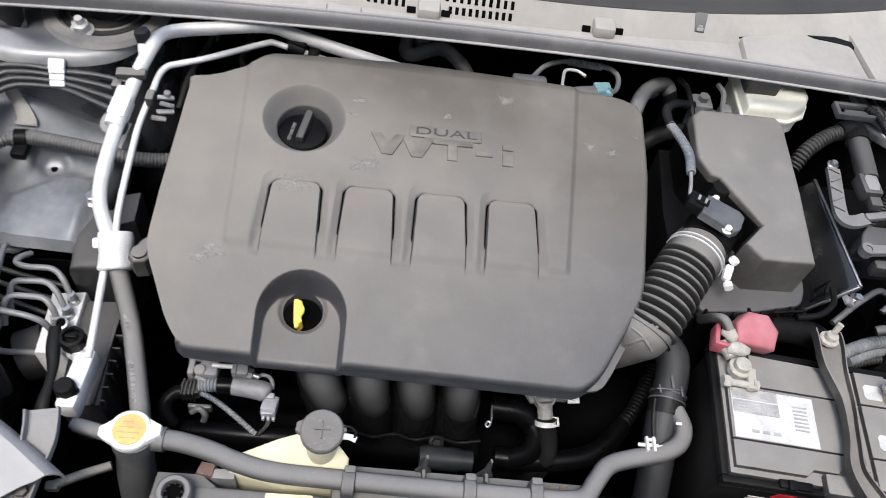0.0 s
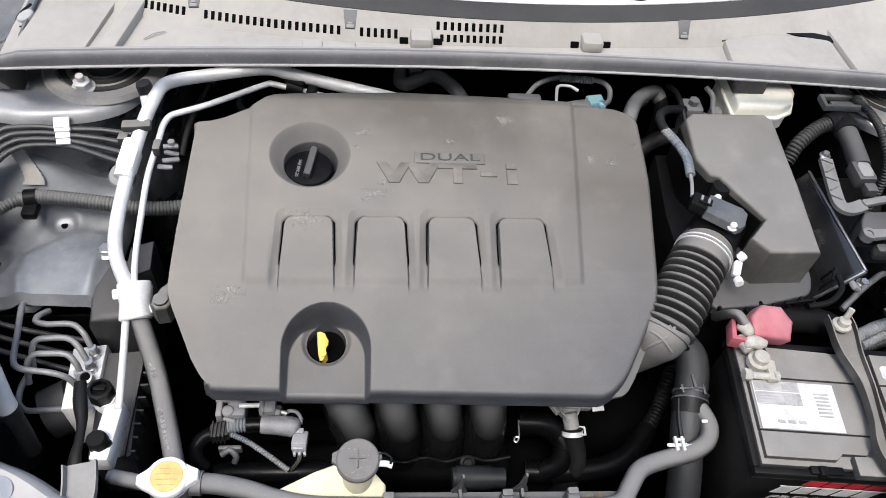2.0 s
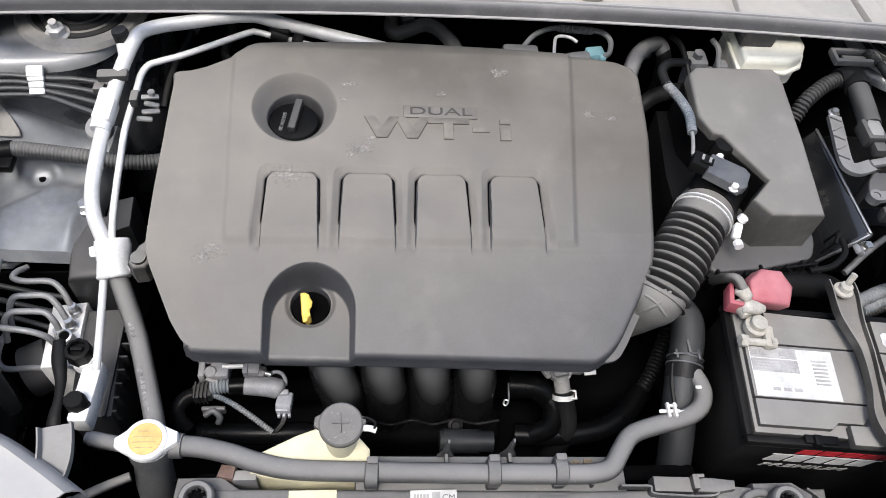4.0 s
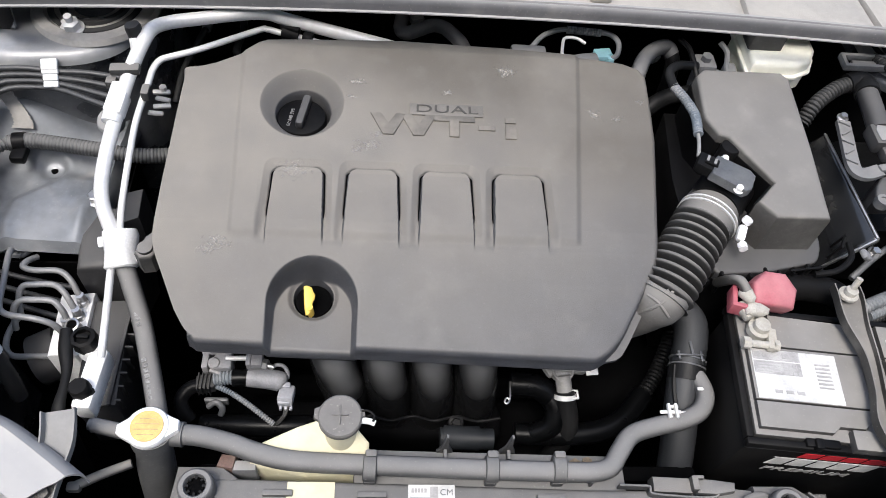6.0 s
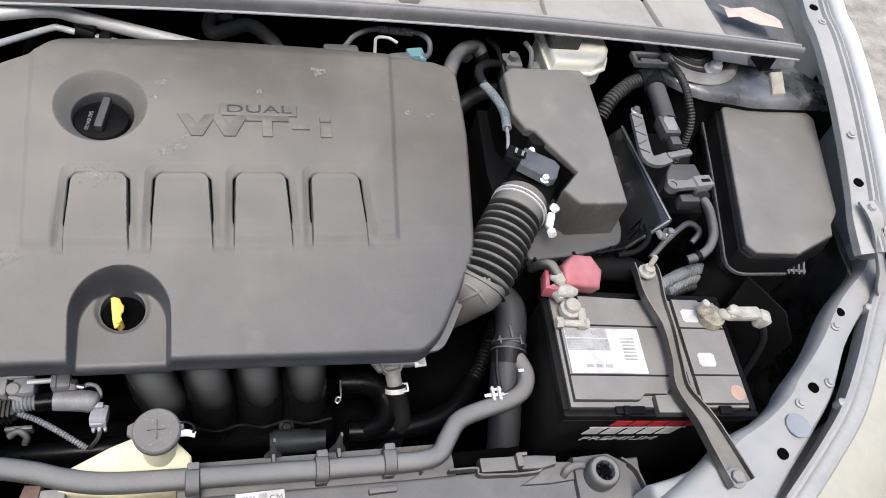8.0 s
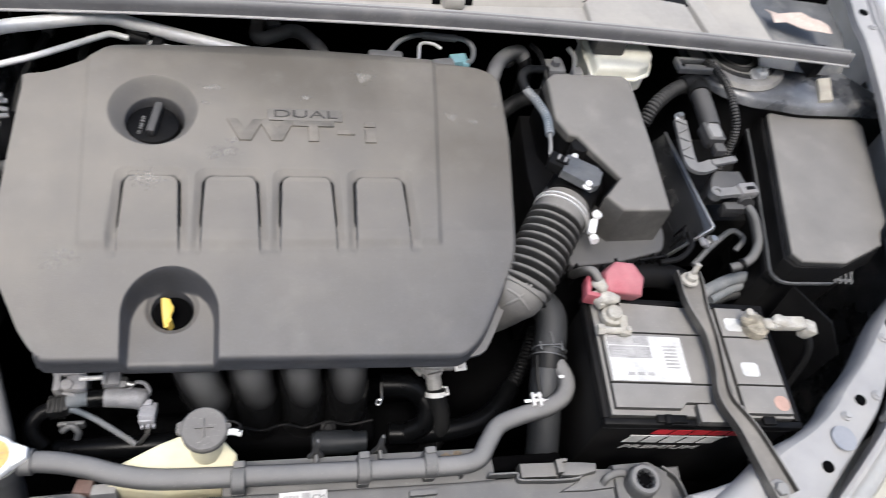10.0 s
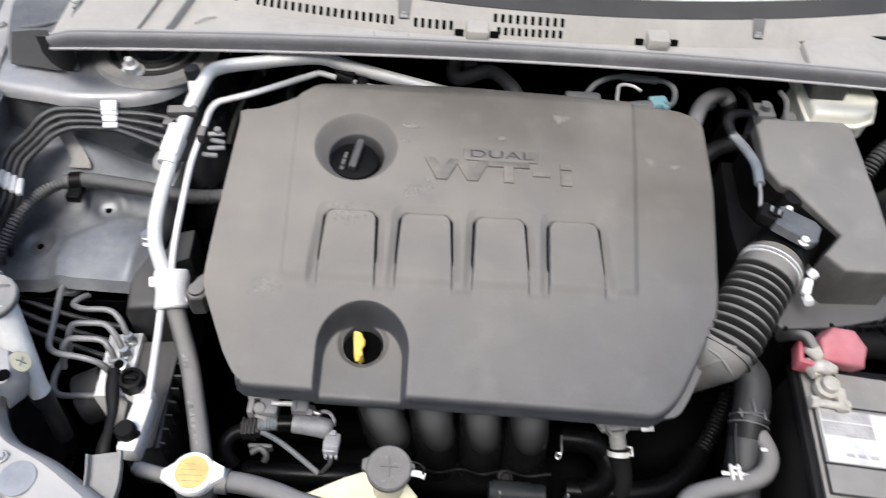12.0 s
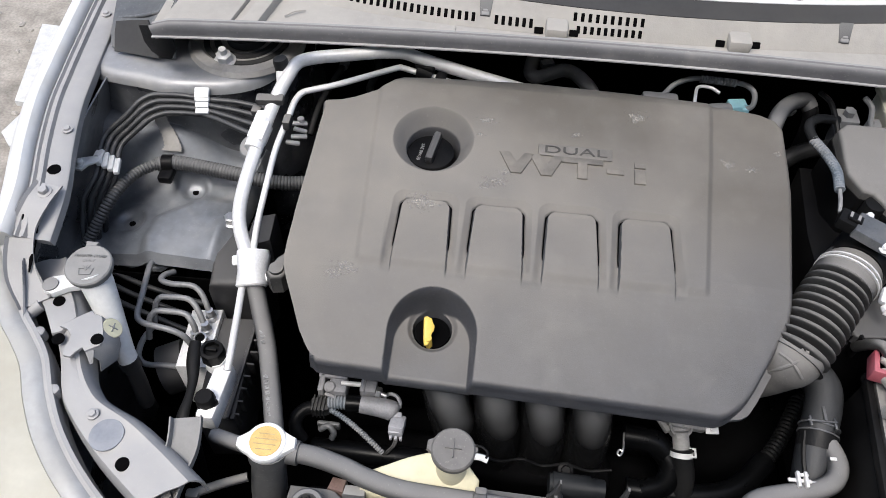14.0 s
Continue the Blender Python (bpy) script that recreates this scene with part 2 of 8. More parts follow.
M_BRAKERES = mat("cream_fluid_reservoir", (0.86, 0.84, 0.72), 0.4, vary=0.05, scale=20)
M_WASHER = mat("milky_filler_neck", (0.66, 0.67, 0.665), 0.4, vary=0.1, scale=20)
M_CONN = mat("grey_connector", (0.15, 0.154, 0.16), 0.5, vary=0.2, scale=50, dust=(0.27, 0.265, 0.255), dust_amount=0.3, dust_scale=30, dust_shade=0.6)
M_BRACKET = mat("grey_moulded_bracket", (0.105, 0.109, 0.115), 0.5, vary=0.25, scale=50, dust=(0.20, 0.198, 0.194), dust_amount=0.35, dust_scale=30, dust_shade=0.6)
M_RESCAP = mat("speckled_grey_cap", (0.075, 0.073, 0.071), 0.5, vary=0.25, scale=60, bump=0.3, bump_scale=400, dust=(0.17, 0.163, 0.155), dust_amount=0.4, dust_scale=50, specks=0.5, smear=0.25, dust_shade=0.7)
M_CAST = mat("grimy_casting", (0.10, 0.105, 0.112), 0.42, 0.3, vary=0.3, scale=60, dust=(0.17, 0.17, 0.17), dust_amount=0.25, dust_scale=40)
M_SUPPORT = mat("dark_support_plastic", (0.036, 0.037, 0.039), 0.5, vary=0.2, scale=25, bump=0.3, bump_scale=600, dust=(0.160, 0.158, 0.154), dust_amount=0.42, dust_scale=14, specks=0.2, smear=0.15, dust_shade=0.85)
M_TEAL = mat("pale_teal_connector", (0.30, 0.55, 0.60), 0.5, vary=0.1, scale=60)
M_LOOM = mat("corrugated_loom", (0.010, 0.0105, 0.0115), 0.42, vary=0.2, scale=40, dust=(0.060, 0.059, 0.057), dust_amount=0.3, dust_scale=20, spec=0.3, dust_shade=0.6)
M_BLUELOOM = mat("blue_grey_loom", (0.11, 0.135, 0.16), 0.55, vary=0.2, scale=40, dust=(0.26, 0.25, 0.24), dust_amount=0.35, dust_scale=20)
M_GROUND = mat("dry_gravel_ground", (0.30, 0.275, 0.24), 0.95, vary=0.3, scale=14, bump=1.0, bump_scale=60)
M_ORANGE = mat("orange_sticker", (0.42, 0.27, 0.22), 0.6, vary=0.15, scale=60)
M_PINK = mat("pinkish_leaf_scrap", (0.52, 0.42, 0.36), 0.8, vary=0.2, scale=40)
M_HEADLAMP = mat("hazed_headlamp_lens", (0.43, 0.42, 0.36), 0.4, vary=0.10, scale=12, coat=0.1, dust=(0.36, 0.34, 0.28), dust_amount=0.45, dust_scale=18, specks=0.3)
# pale base paints the sky's reflection into the glass
M_GLASS = mat("reflection_grey_windscreen", (0.25, 0.255, 0.255), 0.10, vary=0.05, scale=5, coat=0.6)
M_COWLTOP = mat("pale_upper_cowl_plastic", (0.32, 0.32, 0.312), 0.6, vary=0.08, scale=12, dust=(0.36, 0.352, 0.33), dust_amount=0.4, dust_scale=9, specks=0.2, smear=0.15)
M_WHITEMETAL = mat("pale_cast_aluminium", (0.80, 0.80, 0.795), 0.5, 0.2, vary=0.12, scale=40, bump=0.3)
M_LUG = mat("oxidised_alloy", (0.23, 0.235, 0.255), 0.55, 0.2, vary=0.25, scale=60, bump=0.3, dust=(0.22, 0.21, 0.20), dust_amount=0.35, dust_scale=30)
M_TOWERDUST = mat("dusty_tower_paint", (0.29, 0.285, 0.275), 0.6, vary=0.25, scale=22, bump=0.15, dust=(0.36, 0.34, 0.31), dust_amount=0.5, dust_scale=18, specks=0.2, smear=0.25)
M_ENDPLATE = mat("scuffed_slate_panel", (0.060, 0.065, 0.073), 0.5, vary=0.3, scale=20, bump=0.2, dust=(0.15, 0.153, 0.155), dust_amount=0.45, dust_scale=16, specks=0.3, smear=0.3)
M_PALECAST = mat("weathered_alloy", (0.33, 0.33, 0.325), 0.55, 0.2, vary=0.3, scale=70, bump=0.35, dust=(0.20, 0.19, 0.18), dust_amount=0.4, dust_scale=40)
M_PIPE = mat("satin_black_pipe", (0.018, 0.019, 0.021), 0.28, vary=0.2, scale=40, dust=(0.070, 0.071, 0.072), dust_amount=0.3, dust_scale=20, dust_shade=0.6)
M_LAMPEDGE = mat("silver_lamp_rim", (0.34, 0.345, 0.345), 0.4, 0.1, vary=0.15, scale=14, bump=0.1, bump_scale=60, dust=(0.36, 0.355, 0.335), dust_amount=0.4, dust_scale=20, specks=0.3, smear=0.3)
M_TAPE = mat("faded_masking_tape", (0.36, 0.335, 0.28), 0.8, vary=0.15, scale=60, bump=0.2, bump_scale=300)
M_LOOMDUST = mat("dusty_corrugated_loom", (0.030, 0.031, 0.033), 0.5, vary=0.2, scale=40, dust=(0.145, 0.145, 0.143), dust_amount=0.42, dust_scale=20, dust_shade=0.8)
M_MOTOR = mat("blue_grey_motor_case", (0.013, 0.0148, 0.0168), 0.4, vary=0.2, scale=30, dust=(0.034, 0.036, 0.038), dust_amount=0.3, dust_scale=20, spec=0.2)
M_UPPERHOSE = mat("aged_radiator_hose", (0.013, 0.0143, 0.0165), 0.38, vary=0.2, scale=30, bump=0.2, bump_scale=400, dust=(0.036, 0.038, 0.041), dust_amount=0.35, dust_scale=14, dust_shade=0.7)
M_HOLD = mat("dusty_black_steel", (0.028, 0.027, 0.026), 0.45, vary=0.25, scale=30, dust=(0.185, 0.176, 0.163), dust_amount=0.45, dust_scale=20, specks=0.25, smear=0.2, dust_shade=0.85)
M_CONTROL = mat("satin_black_box", (0.020, 0.020, 0.022), 0.4, vary=0.25, scale=30, dust=(0.09, 0.088, 0.086), dust_amount=0.35, dust_scale=14, dust_shade=0.7)
M_PATCH = mat("touched_up_body_paint", (0.205, 0.220, 0.250), 0.4, 0.12, vary=0.15, scale=30, dust=(0.29, 0.30, 0.32), dust_amount=0.4, dust_scale=30)
M_OLDRUBBER = mat("oily_black_rubber", (0.0030, 0.0032, 0.0036), 0.30, vary=0.3, scale=40, bump=0.2, bump_scale=400, spec=0.12)


# ---- building helpers ----
ORIGIN = {}


def thing(name, at, label, category, group="", kind=""):
    ob = new(name)
    ob.location = at
    ob.empty_display_size = 0.02
    ORIGIN[ob] = Vector(at)
    return tagged(ob, label, category, group, kind)


def part(name, geo, material, parent, label="", smooth=40, kind=""):
    """One mesh in world coordinates, hung under a thing or a part of it."""
    v, f = geo
    o = ORIGIN[parent]
    me = bpy.data.meshes.new(name)
    me.from_pydata([tuple(Vector(p) - o) for p in v], [], [tuple(q) for q in f])
    me.validate()
    bm = bmesh.new()
    bm.from_mesh(me)
    bmesh.ops.recalc_face_normals(bm, faces=bm.faces)
    bm.to_mesh(me)
    bm.free()
    me.materials.append(material)
    me.polygons.foreach_set("use_smooth", [True] * len(me.polygons))
    me.set_sharp_from_angle(angle=radians(smooth))
    ob = new(name, me)
    ob.parent = parent
    ORIGIN[ob] = o
    return tagged(ob, label, kind=kind)


def solo(name, geo, material, at, label, category, group="", kind="", smooth=40):
    """A thing of one mesh."""
    root = new(name + "_root")
    ORIGIN[root] = Vector(at)
    ob = part(name, geo, material, root, smooth=smooth)
    ob.parent = None
    ob.location = at
    bpy.data.objects.remove(root)
    return tagged(ob, label, category, group, kind)


def join(*geos):
    v, f = [], []
    for a, b in geos:
        k = len(v)
        v += [tuple(p) for p in a]
        f += [tuple(i + k for i in q) for q in b]
    return v, f


def moved(geo, m):
    return [tuple(m @ Vector(p)) for p in geo[0]], geo[1]


def from_bm(bm):
    bm.verts.index_update()
    out = [tuple(v.co) for v in bm.verts], [tuple(v.index for v in f.verts) for f in bm.faces]
    bm.free()
    return out


def box(c, s, bevel=0.0, seg=2, m=None):
    bm = bmesh.new()
    bmesh.ops.create_cube(bm, size=1.0)
    bmesh.ops.scale(bm, vec=s, verts=bm.verts)
    if bevel:
        bmesh.ops.bevel(bm, geom=list(bm.edges), offset=bevel, segments=seg, affect="EDGES", profile=0.5)
    if m is not None:
        bmesh.ops.transform(bm, matrix=m, verts=bm.verts)
    bmesh.ops.translate(bm, vec=c, verts=bm.verts)
    return from_bm(bm)


def prism(poly, z0, z1, bevel=0.0, seg=2, grow=0.0, corner=0.0, tops=None):
    """Upright prism over a polygon; grow widens the foot, corner rounds the upright edges, tops gives each top corner its own height."""
    bm = bmesh.new()
    cx = sum(p[0] for p in poly) / len(poly)
    cy = sum(p[1] for p in poly) / len(poly)
    low, top = [], []
    for i, p in enumerate(poly):
        d = Vector((p[0] - cx, p[1] - cy))
        d = d.normalized() * grow if d.length else d
        low.append(bm.verts.new((p[0] + d.x, p[1] + d.y, z0)))
        top.append(bm.verts.new((p[0], p[1], tops[i] if tops else z1)))
    n = len(poly)
    up = []
    for i in range(n):
        bm.faces.new((low[i], low[(i + 1) % n], top[(i + 1) % n], top[i]))
        up.append(bm.edges.get((low[i], top[i])))
    tf = bm.faces.new(top)
    bm.faces.new(low[::-1])
    bmesh.ops.recalc_face_normals(bm, faces=bm.faces)
    if corner:
        bmesh.ops.bevel(bm, geom=up, offset=corner, segments=4, affect="EDGES", profile=0.5, clamp_overlap=True)
        tf = max(bm.faces, key=lambda f: (f.calc_center_median().z, f.calc_area()))
    if bevel:
        tf = max((f for f in bm.faces if f.normal.z > 0.5), key=lambda f: f.calc_area())
        bmesh.ops.bevel(bm, geom=list(tf.edges), offset=bevel, segments=seg, affect="EDGES", profile=0.5, clamp_overlap=True)
    return from_bm(bm)


def spline(pts, n=8, closed=False):
    """Points along a smooth line through pts."""
    p = [Vector(q) for q in pts]
    out = []
    cnt = len(p) if closed else len(p) - 1
    for i in range(cnt):
        if closed:
            a, b, c, d = (p[(i + k - 1) % len(p)] for k in range(4))
        else:
            b, c = p[i], p[i + 1]
            a = p[i - 1] if i else b + (b - c)
            d = p[i + 2] if i + 2 < len(p) else c + (c - b)
        for k in range(n):
            t = k / n
            out.append(0.5 * (2 * b + (c - a) * t + (2 * a - 5 * b + 4 * c - d) * t * t + (3 * b - a - 3 * c + d) * t ** 3))
    if not closed:
        out.append(p[-1])
    return out


def tube(pts, r, sides=12, n=8, smooth=True, caps=True, squash=1.0):
    """Round tube along a line; r is a radius, or a function of the distance along and the share of the way."""
    p = spline(pts, n) if smooth else [Vector(q) for q in pts]
    along = [0.0]
    for a, b in zip(p, p[1:]):
        along.append(along[-1] + (b - a).length)
    v, f = [], []
    up = Vector((0, 0, 1))
    for i, q in enumerate(p):
        t = (p[min(i + 1, len(p) - 1)] - p[max(i - 1, 0)]).normalized()
        side = t.cross(up)
        if side.length < 1e-3:
            side = t.cross(Vector((0, 1, 0)))
        side.normalize()
        nor = side.cross(t).normalized()
        up = nor
        rr = r(along[i], along[i] / along[-1]) if callable(r) else r
        for k in range(sides):
            a = 2 * math.pi * k / sides
            v.append(q + side * (rr * math.cos(a)) + nor * (rr * squash * math.sin(a)))
        if i:
            for k in range(sides):
                k2 = (k + 1) % sides
                f.append(((i - 1) * sides + k, (i - 1) * sides + k2, i * sides + k2, i * sides + k))
    if caps:
        f.append(tuple(range(sides))[::-1])
        f.append(tuple(range((len(p) - 1) * sides, len(p) * sides)))
    return v, f


def ribbed(pts, r, pitch, depth, sides=18, fine=None):
    """Corrugated tube."""
    p = spline(pts, 24)
    length = sum((b - a).length for a, b in zip(p, p[1:]))
    cnt = max(8, int(length / pitch * (fine or 8)))
    q, acc, out = 0, 0.0, [p[0]]
    step = length / cnt
    for a, b in zip(p, p[1:]):
        d = (b - a).length
        while acc + d >= step * len(out) and d > 0:
            out.append(a.lerp(b, (step * len(out) - acc) / d))
        acc += d
    return tube(out, lambda s, u: r - depth * (0.5 - 0.5 * math.cos(2 * math.pi * s / pitch)) ** 2.2, sides, smooth=False)


def lathe(profile, c, axis=(0, 0, 1), n=28, wobble=None):
    """Turned shape: profile rows of (radius, height) along axis from c."""
    ax = Vector(axis).normalized()
    u = ax.orthogonal().normalized()
    if abs(ax.z) > 0.99:
        u = Vector((1, 0, 0))
    w = ax.cross(u)
    v, f = [], []
    for r, h in profile:
        for k in range(n):
            a = 2 * math.pi * k / n
            rr = r * (wobble(a, h) if wobble else 1)
            v.append(Vector(c) + ax * h + u * (rr * math.cos(a)) + w * (rr * math.sin(a)))
    m = len(profile)
    for i in range(m - 1):
        for k in range(n):
            k2 = (k + 1) % n
            f.append((i * n + k, i * n + k2, (i + 1) * n + k2, (i + 1) * n + k))
    f.append(tuple(range(n))[::-1])
    f.append(tuple(range((m - 1) * n, m * n)))
    return v, f


def strip(line, section, up=(0, 0, 1), closed_section=True, caps=True):
    """Sweeps a section of (sideways, upward) along a line."""
    p = [Vector(q) for q in line]
    v, f = [], []
    upv = Vector(up)
    m = len(section)
    for i, q in enumerate(p):
        t = (p[min(i + 1, len(p) - 1)] - p[max(i - 1, 0)]).normalized()
        side = t.cross(upv).normalized()
        nor = side.cross(t).normalized()
        for a, b in section:
            v.append(q + side * a + nor * b)
        if i:
            for k in range(m if closed_section else m - 1):
                k2 = (k + 1) % m
                f.append(((i - 1) * m + k, (i - 1) * m + k2, i * m + k2, i * m + k))
    if caps and closed_section:
        f.append(tuple(range(m))[::-1])
        f.append(tuple(range((len(p) - 1) * m, len(p) * m)))
    return v, f


def sheet(rows, thick=0.0015):
    """A skin through rows of points, thickened downwards."""
    nr, nc = len(rows), len(rows[0])
    v = [Vector(p) for r in rows for p in r]
    f = [(i * nc + j, i * nc + j + 1, (i + 1) * nc + j + 1, (i + 1) * nc + j) for i in range(nr - 1) for j in range(nc - 1)]
    k = len(v)
    nor = [Vector((0, 0, 0)) for _ in v]
    for q in f:
        n = (v[q[1]] - v[q[0]]).cross(v[q[3]] - v[q[0]])
        for i in q:
            nor[i] += n
    v += [p - n.normalized() * thick if n.length else p for p, n in zip(v, nor)]
    g = [tuple(i + k for i in q[::-1]) for q in f]
    edge = [j for j in range(nc)] + [i * nc + nc - 1 for i in range(1, nr)] + [(nr - 1) * nc + j for j in range(nc - 2, -1, -1)] + [i * nc for i in range(nr - 2, 0, -1)]
    side = [(a, b, b + k, a + k) for a, b in zip(edge, edge[1:] + edge[:1])]
    return v, f + g + side


def bolt(c, r, axis=(0, 0, 1), head=0.006, washer=1.5):
    rim = lathe([(r * washer, 0), (r * washer, 0.0015), (r * washer * 0.9, 0.002)], c, axis, 20)
    hexa = lathe([(r, 0.001), (r, head), (r * 0.85, head + 0.001)], c, axis, 6)
    return join(rim, hexa)


def lettering(text, size, m, depth=0.0008, bold=0.0):
    cu = bpy.data.curves.new("lettering", "FONT")
    cu.body, cu.size, cu.extrude, cu.align_x, cu.align_y = text, size, depth, "CENTER", "CENTER"
    cu.offset = bold
    ob = bpy.data.objects.new("lettering", cu)
    scene.collection.objects.link(ob)
    me = bpy.data.meshes.new_from_object(ob.evaluated_get(bpy.context.evaluated_depsgraph_get()))
    geo = [tuple(m @ v.co) for v in me.vertices], [tuple(p.vertices) for p in me.polygons]
    bpy.data.objects.remove(ob)
    bpy.data.curves.remove(cu)
    bpy.data.meshes.remove(me)
    return geo


def plate(c, s, m, thick=0.0006):
    """Thin label lying on a surface with pose m."""
    return moved(box((c[0], c[1], thick / 2), (s[0], s[1], thick)), m)


def ease(a, b, x):
    t = np.clip((x - a) / (b - a), 0, 1)
    return t * t * (3 - 2 * t)


# ---- ground and car body ----
MID = 0.146  # the car's middle, across


def other(p):
    """The same place on the car's other side."""
    return (2 * MID - p[0], *p[1:])


def flip(geo):
    return [other(p) for p in geo[0]], [q[::-1] for q in geo[1]]


solo("ground", sheet([[(-200 + 40 * i, -200 + 40 * j, 0) for i in range(11)] for j in range(11)], 0.05), M_GROUND, (0, 0, 0),
     "pale dry earth and gravel ground", "ground", kind="structure")
for poly in ([(-1.502, 2.050), (-1.425, 1.690), (-1.10, 1.66), (-1.10, 2.03)], [(-1.378, 1.665), (-1.403, 1.563), (-1.360, 1.515), (-1.02, 1.36), (-1.02, 1.60)]):
    solo("white_board", prism(poly, 0.0, 0.02, 0.002), M_WHITE, (-1.3, poly[0][1], 0), "white flat board lying on the gravel ground", "board", "boards on the ground")
rng = random.Random(11)
stones = []
for _ in range(420):
    side = rng.random() < 0.6
    x, y = (rng.uniform(-2.6, -0.9), rng.uniform(0.9, 3.2)) if side else (rng.uniform(1.3, 2.6), rng.uniform(1.0, 3.0))
    r = rng.uniform(0.004, 0.012)
    w = rng.uniform(0, 6.3)
    stones.append(lathe([(r * 0.8, -0.2 * r), (r, 0.2 * r), (r * 0.6, 0.55 * r), (0.0, 0.62 * r)], (x, y, 0), n=7, wobble=lambda t, h, w=w: 1 + 0.22 * math.sin(2 * t + w)))
solo("loose_stones", join(*stones), mat("pale_stones", (0.36, 0.335, 0.30), 0.9, vary=0.35, scale=40, bump=0.6), (-1.5, 2, 0), "scattered small pale stones on the ground", "stones", kind="stuff")

# unseen wall behind the viewpoint, added to cut the low front light
solo("wall_south", box((MID, -1.05, 1.35), (7.0, 0.20, 2.70), 0.01), mat("grey_light_block", (0.36, 0.355, 0.345), 0.9, vary=0.2, scale=6, bump=0.4, bump_scale=90), (MID, -1.05, 0),
     "plain grey wall out of view, added to block low front light", "wall", kind="structure")

body = thing("car", (MID, 0.7, 0.0), "slate grey car seen into its open engine bay", "car")

# fenders: an inner flange, a groove and an outer skin that falls away
FLANGE = [(0.0, -0.012), (0.0, 0.0), (0.002, 0.002), (0.0235, 0.004), (0.0255, 0.009), (0.0275, 0.0095), (0.0295, 0.0055), (0.0325, 0.0055), (0.0345, 0.009),
          (0.0365, 0.0085), (0.038, 0.004), (0.040, 0.004), (0.040, -0.006), (0.02, -0.006)]
SKIN = [(0.0405, -0.008), (0.0405, 0.008), (0.042, 0.014), (0.047, 0.018), (0.058, 0.0165), (0.066, 0.008), (0.072, -0.012), (0.078, -0.06), (0.081, -0.13), (0.082, -0.45), (0.076, -0.45), (0.072, -0.09), (0.05, -0.008)]
LEFT_FLANGE = [(-0.600, 1.20, 0.880), (-0.581, 1.05, 0.874), (-0.576, 0.99, 0.872), (-0.568, 0.91, 0.870), (-0.562, 0.864, 0.870), (-0.554, 0.811, 0.870), (-0.538, 0.745, 0.869), (-0.521, 0.680, 0.864), (-0.520, 0.62, 0.848)]
RIGHT_FLANGE = [(0.905, 1.20, 0.935), (0.885, 1.05, 0.932), (0.868, 0.985, 0.930), (0.861, 0.936, 0.928), (0.850, 0.848, 0.910), (0.832, 0.756, 0.890), (0.812, 0.685, 0.878), (0.799, 0.640, 0.868), (0.800, 0.595, 0.850)]


def outward(profile):
    return [(-p, q) for p, q in profile]


f_left = part("fender", strip(spline(LEFT_FLANGE, 5)[::-1], outward(FLANGE)), M_BODY, body)
part("outer_skin", strip(spline(LEFT_FLANGE, 5)[::-1], outward(SKIN)), M_SKIN, f_left, "outer skin paled for its sky reflection")
f_right = part("fender", strip(spline(RIGHT_FLANGE, 5), outward(FLANGE)), M_BODY, body)
part("outer_skin", strip(spline(RIGHT_FLANGE, 5), outward(SKIN)), M_SKIN, f_right, "outer skin paled for its sky reflection")

# strut tower shelves
EDGE = [(-0.64, 0.900), (-0.585, 0.889), (-0.547, 0.881), (-0.505, 0.8755), (-0.475, 0.870), (-0.440, 0.8725), (-0.392, 0.880), (-0.355, 0.902), (-0.335, 0.942), (-0.322, 1.0), (-0.318, 1.08)]
EDGE_R = [(-0.64, 0.855), (-0.58, 0.860), (-0.547, 0.861), (-0.472, 0.861), (-0.431, 0.868), (-0.386, 0.875), (-0.348, 0.896), (-0.329, 0.919), (-0.318, 0.96), (-0.312, 1.08)]


def shelf(z, edge):
    e = spline([(x, y, 0) for x, y in edge], 6)
    c = Vector((-0.47, 1.05, 0))
    rows = []
    for push, dz in ((0.75, 0.0), (0.45, 0.0), (0.2, 0.0), (0.10, 0.0), (0.06, -0.0005), (0.04, -0.0015), (0.02, -0.0045), (0.005, -0.009), (-0.002, -0.014)):
        rows.append([(q.x + (c.x - q.x) * push, q.y + (c.y - q.y) * push, z + dz) for q in e])
    return sheet(rows, 0.002)


def tower_wall(z, edge):
    e = spline([(x, y, 0) for x, y in edge], 6)
    c = Vector((-0.47, 1.05, 0))
    rows = [[(q.x + (c.x - q.x) * push, q.y + (c.y - q.y) * push, z + dz) for q in e] for push, dz in ((0.01, -0.011), (0.03, -0.03), (0.02, -0.09), (0.0, -0.30))]
    return sheet(rows, 0.002)


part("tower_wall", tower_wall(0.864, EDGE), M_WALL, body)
# right tower wall is a black copy of the left, painting its shade
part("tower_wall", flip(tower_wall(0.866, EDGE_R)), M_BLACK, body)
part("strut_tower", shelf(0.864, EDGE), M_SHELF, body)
# right shelf is a darker copy, its dimmer light put into the colour
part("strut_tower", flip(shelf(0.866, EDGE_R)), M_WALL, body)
part("side_shelf", sheet([[(-0.60, 1.12, 0.868), (-0.45, 1.12, 0.868), (-0.30, 1.12, 0.868)], [(-0.60, 1.0, 0.867), (-0.45, 1.0, 0.867), (-0.30, 1.0, 0.867)]], 0.004), M_SHELF, body)
part("side_shelf", flip(sheet([[(-0.60, 1.12, 0.872), (-0.45, 1.12, 0.872), (-0.30, 1.12, 0.872)], [(-0.60, 1.0, 0.871), (-0.45, 1.0, 0.871), (-0.30, 1.0, 0.871)]], 0.004)), M_SHELF, body)

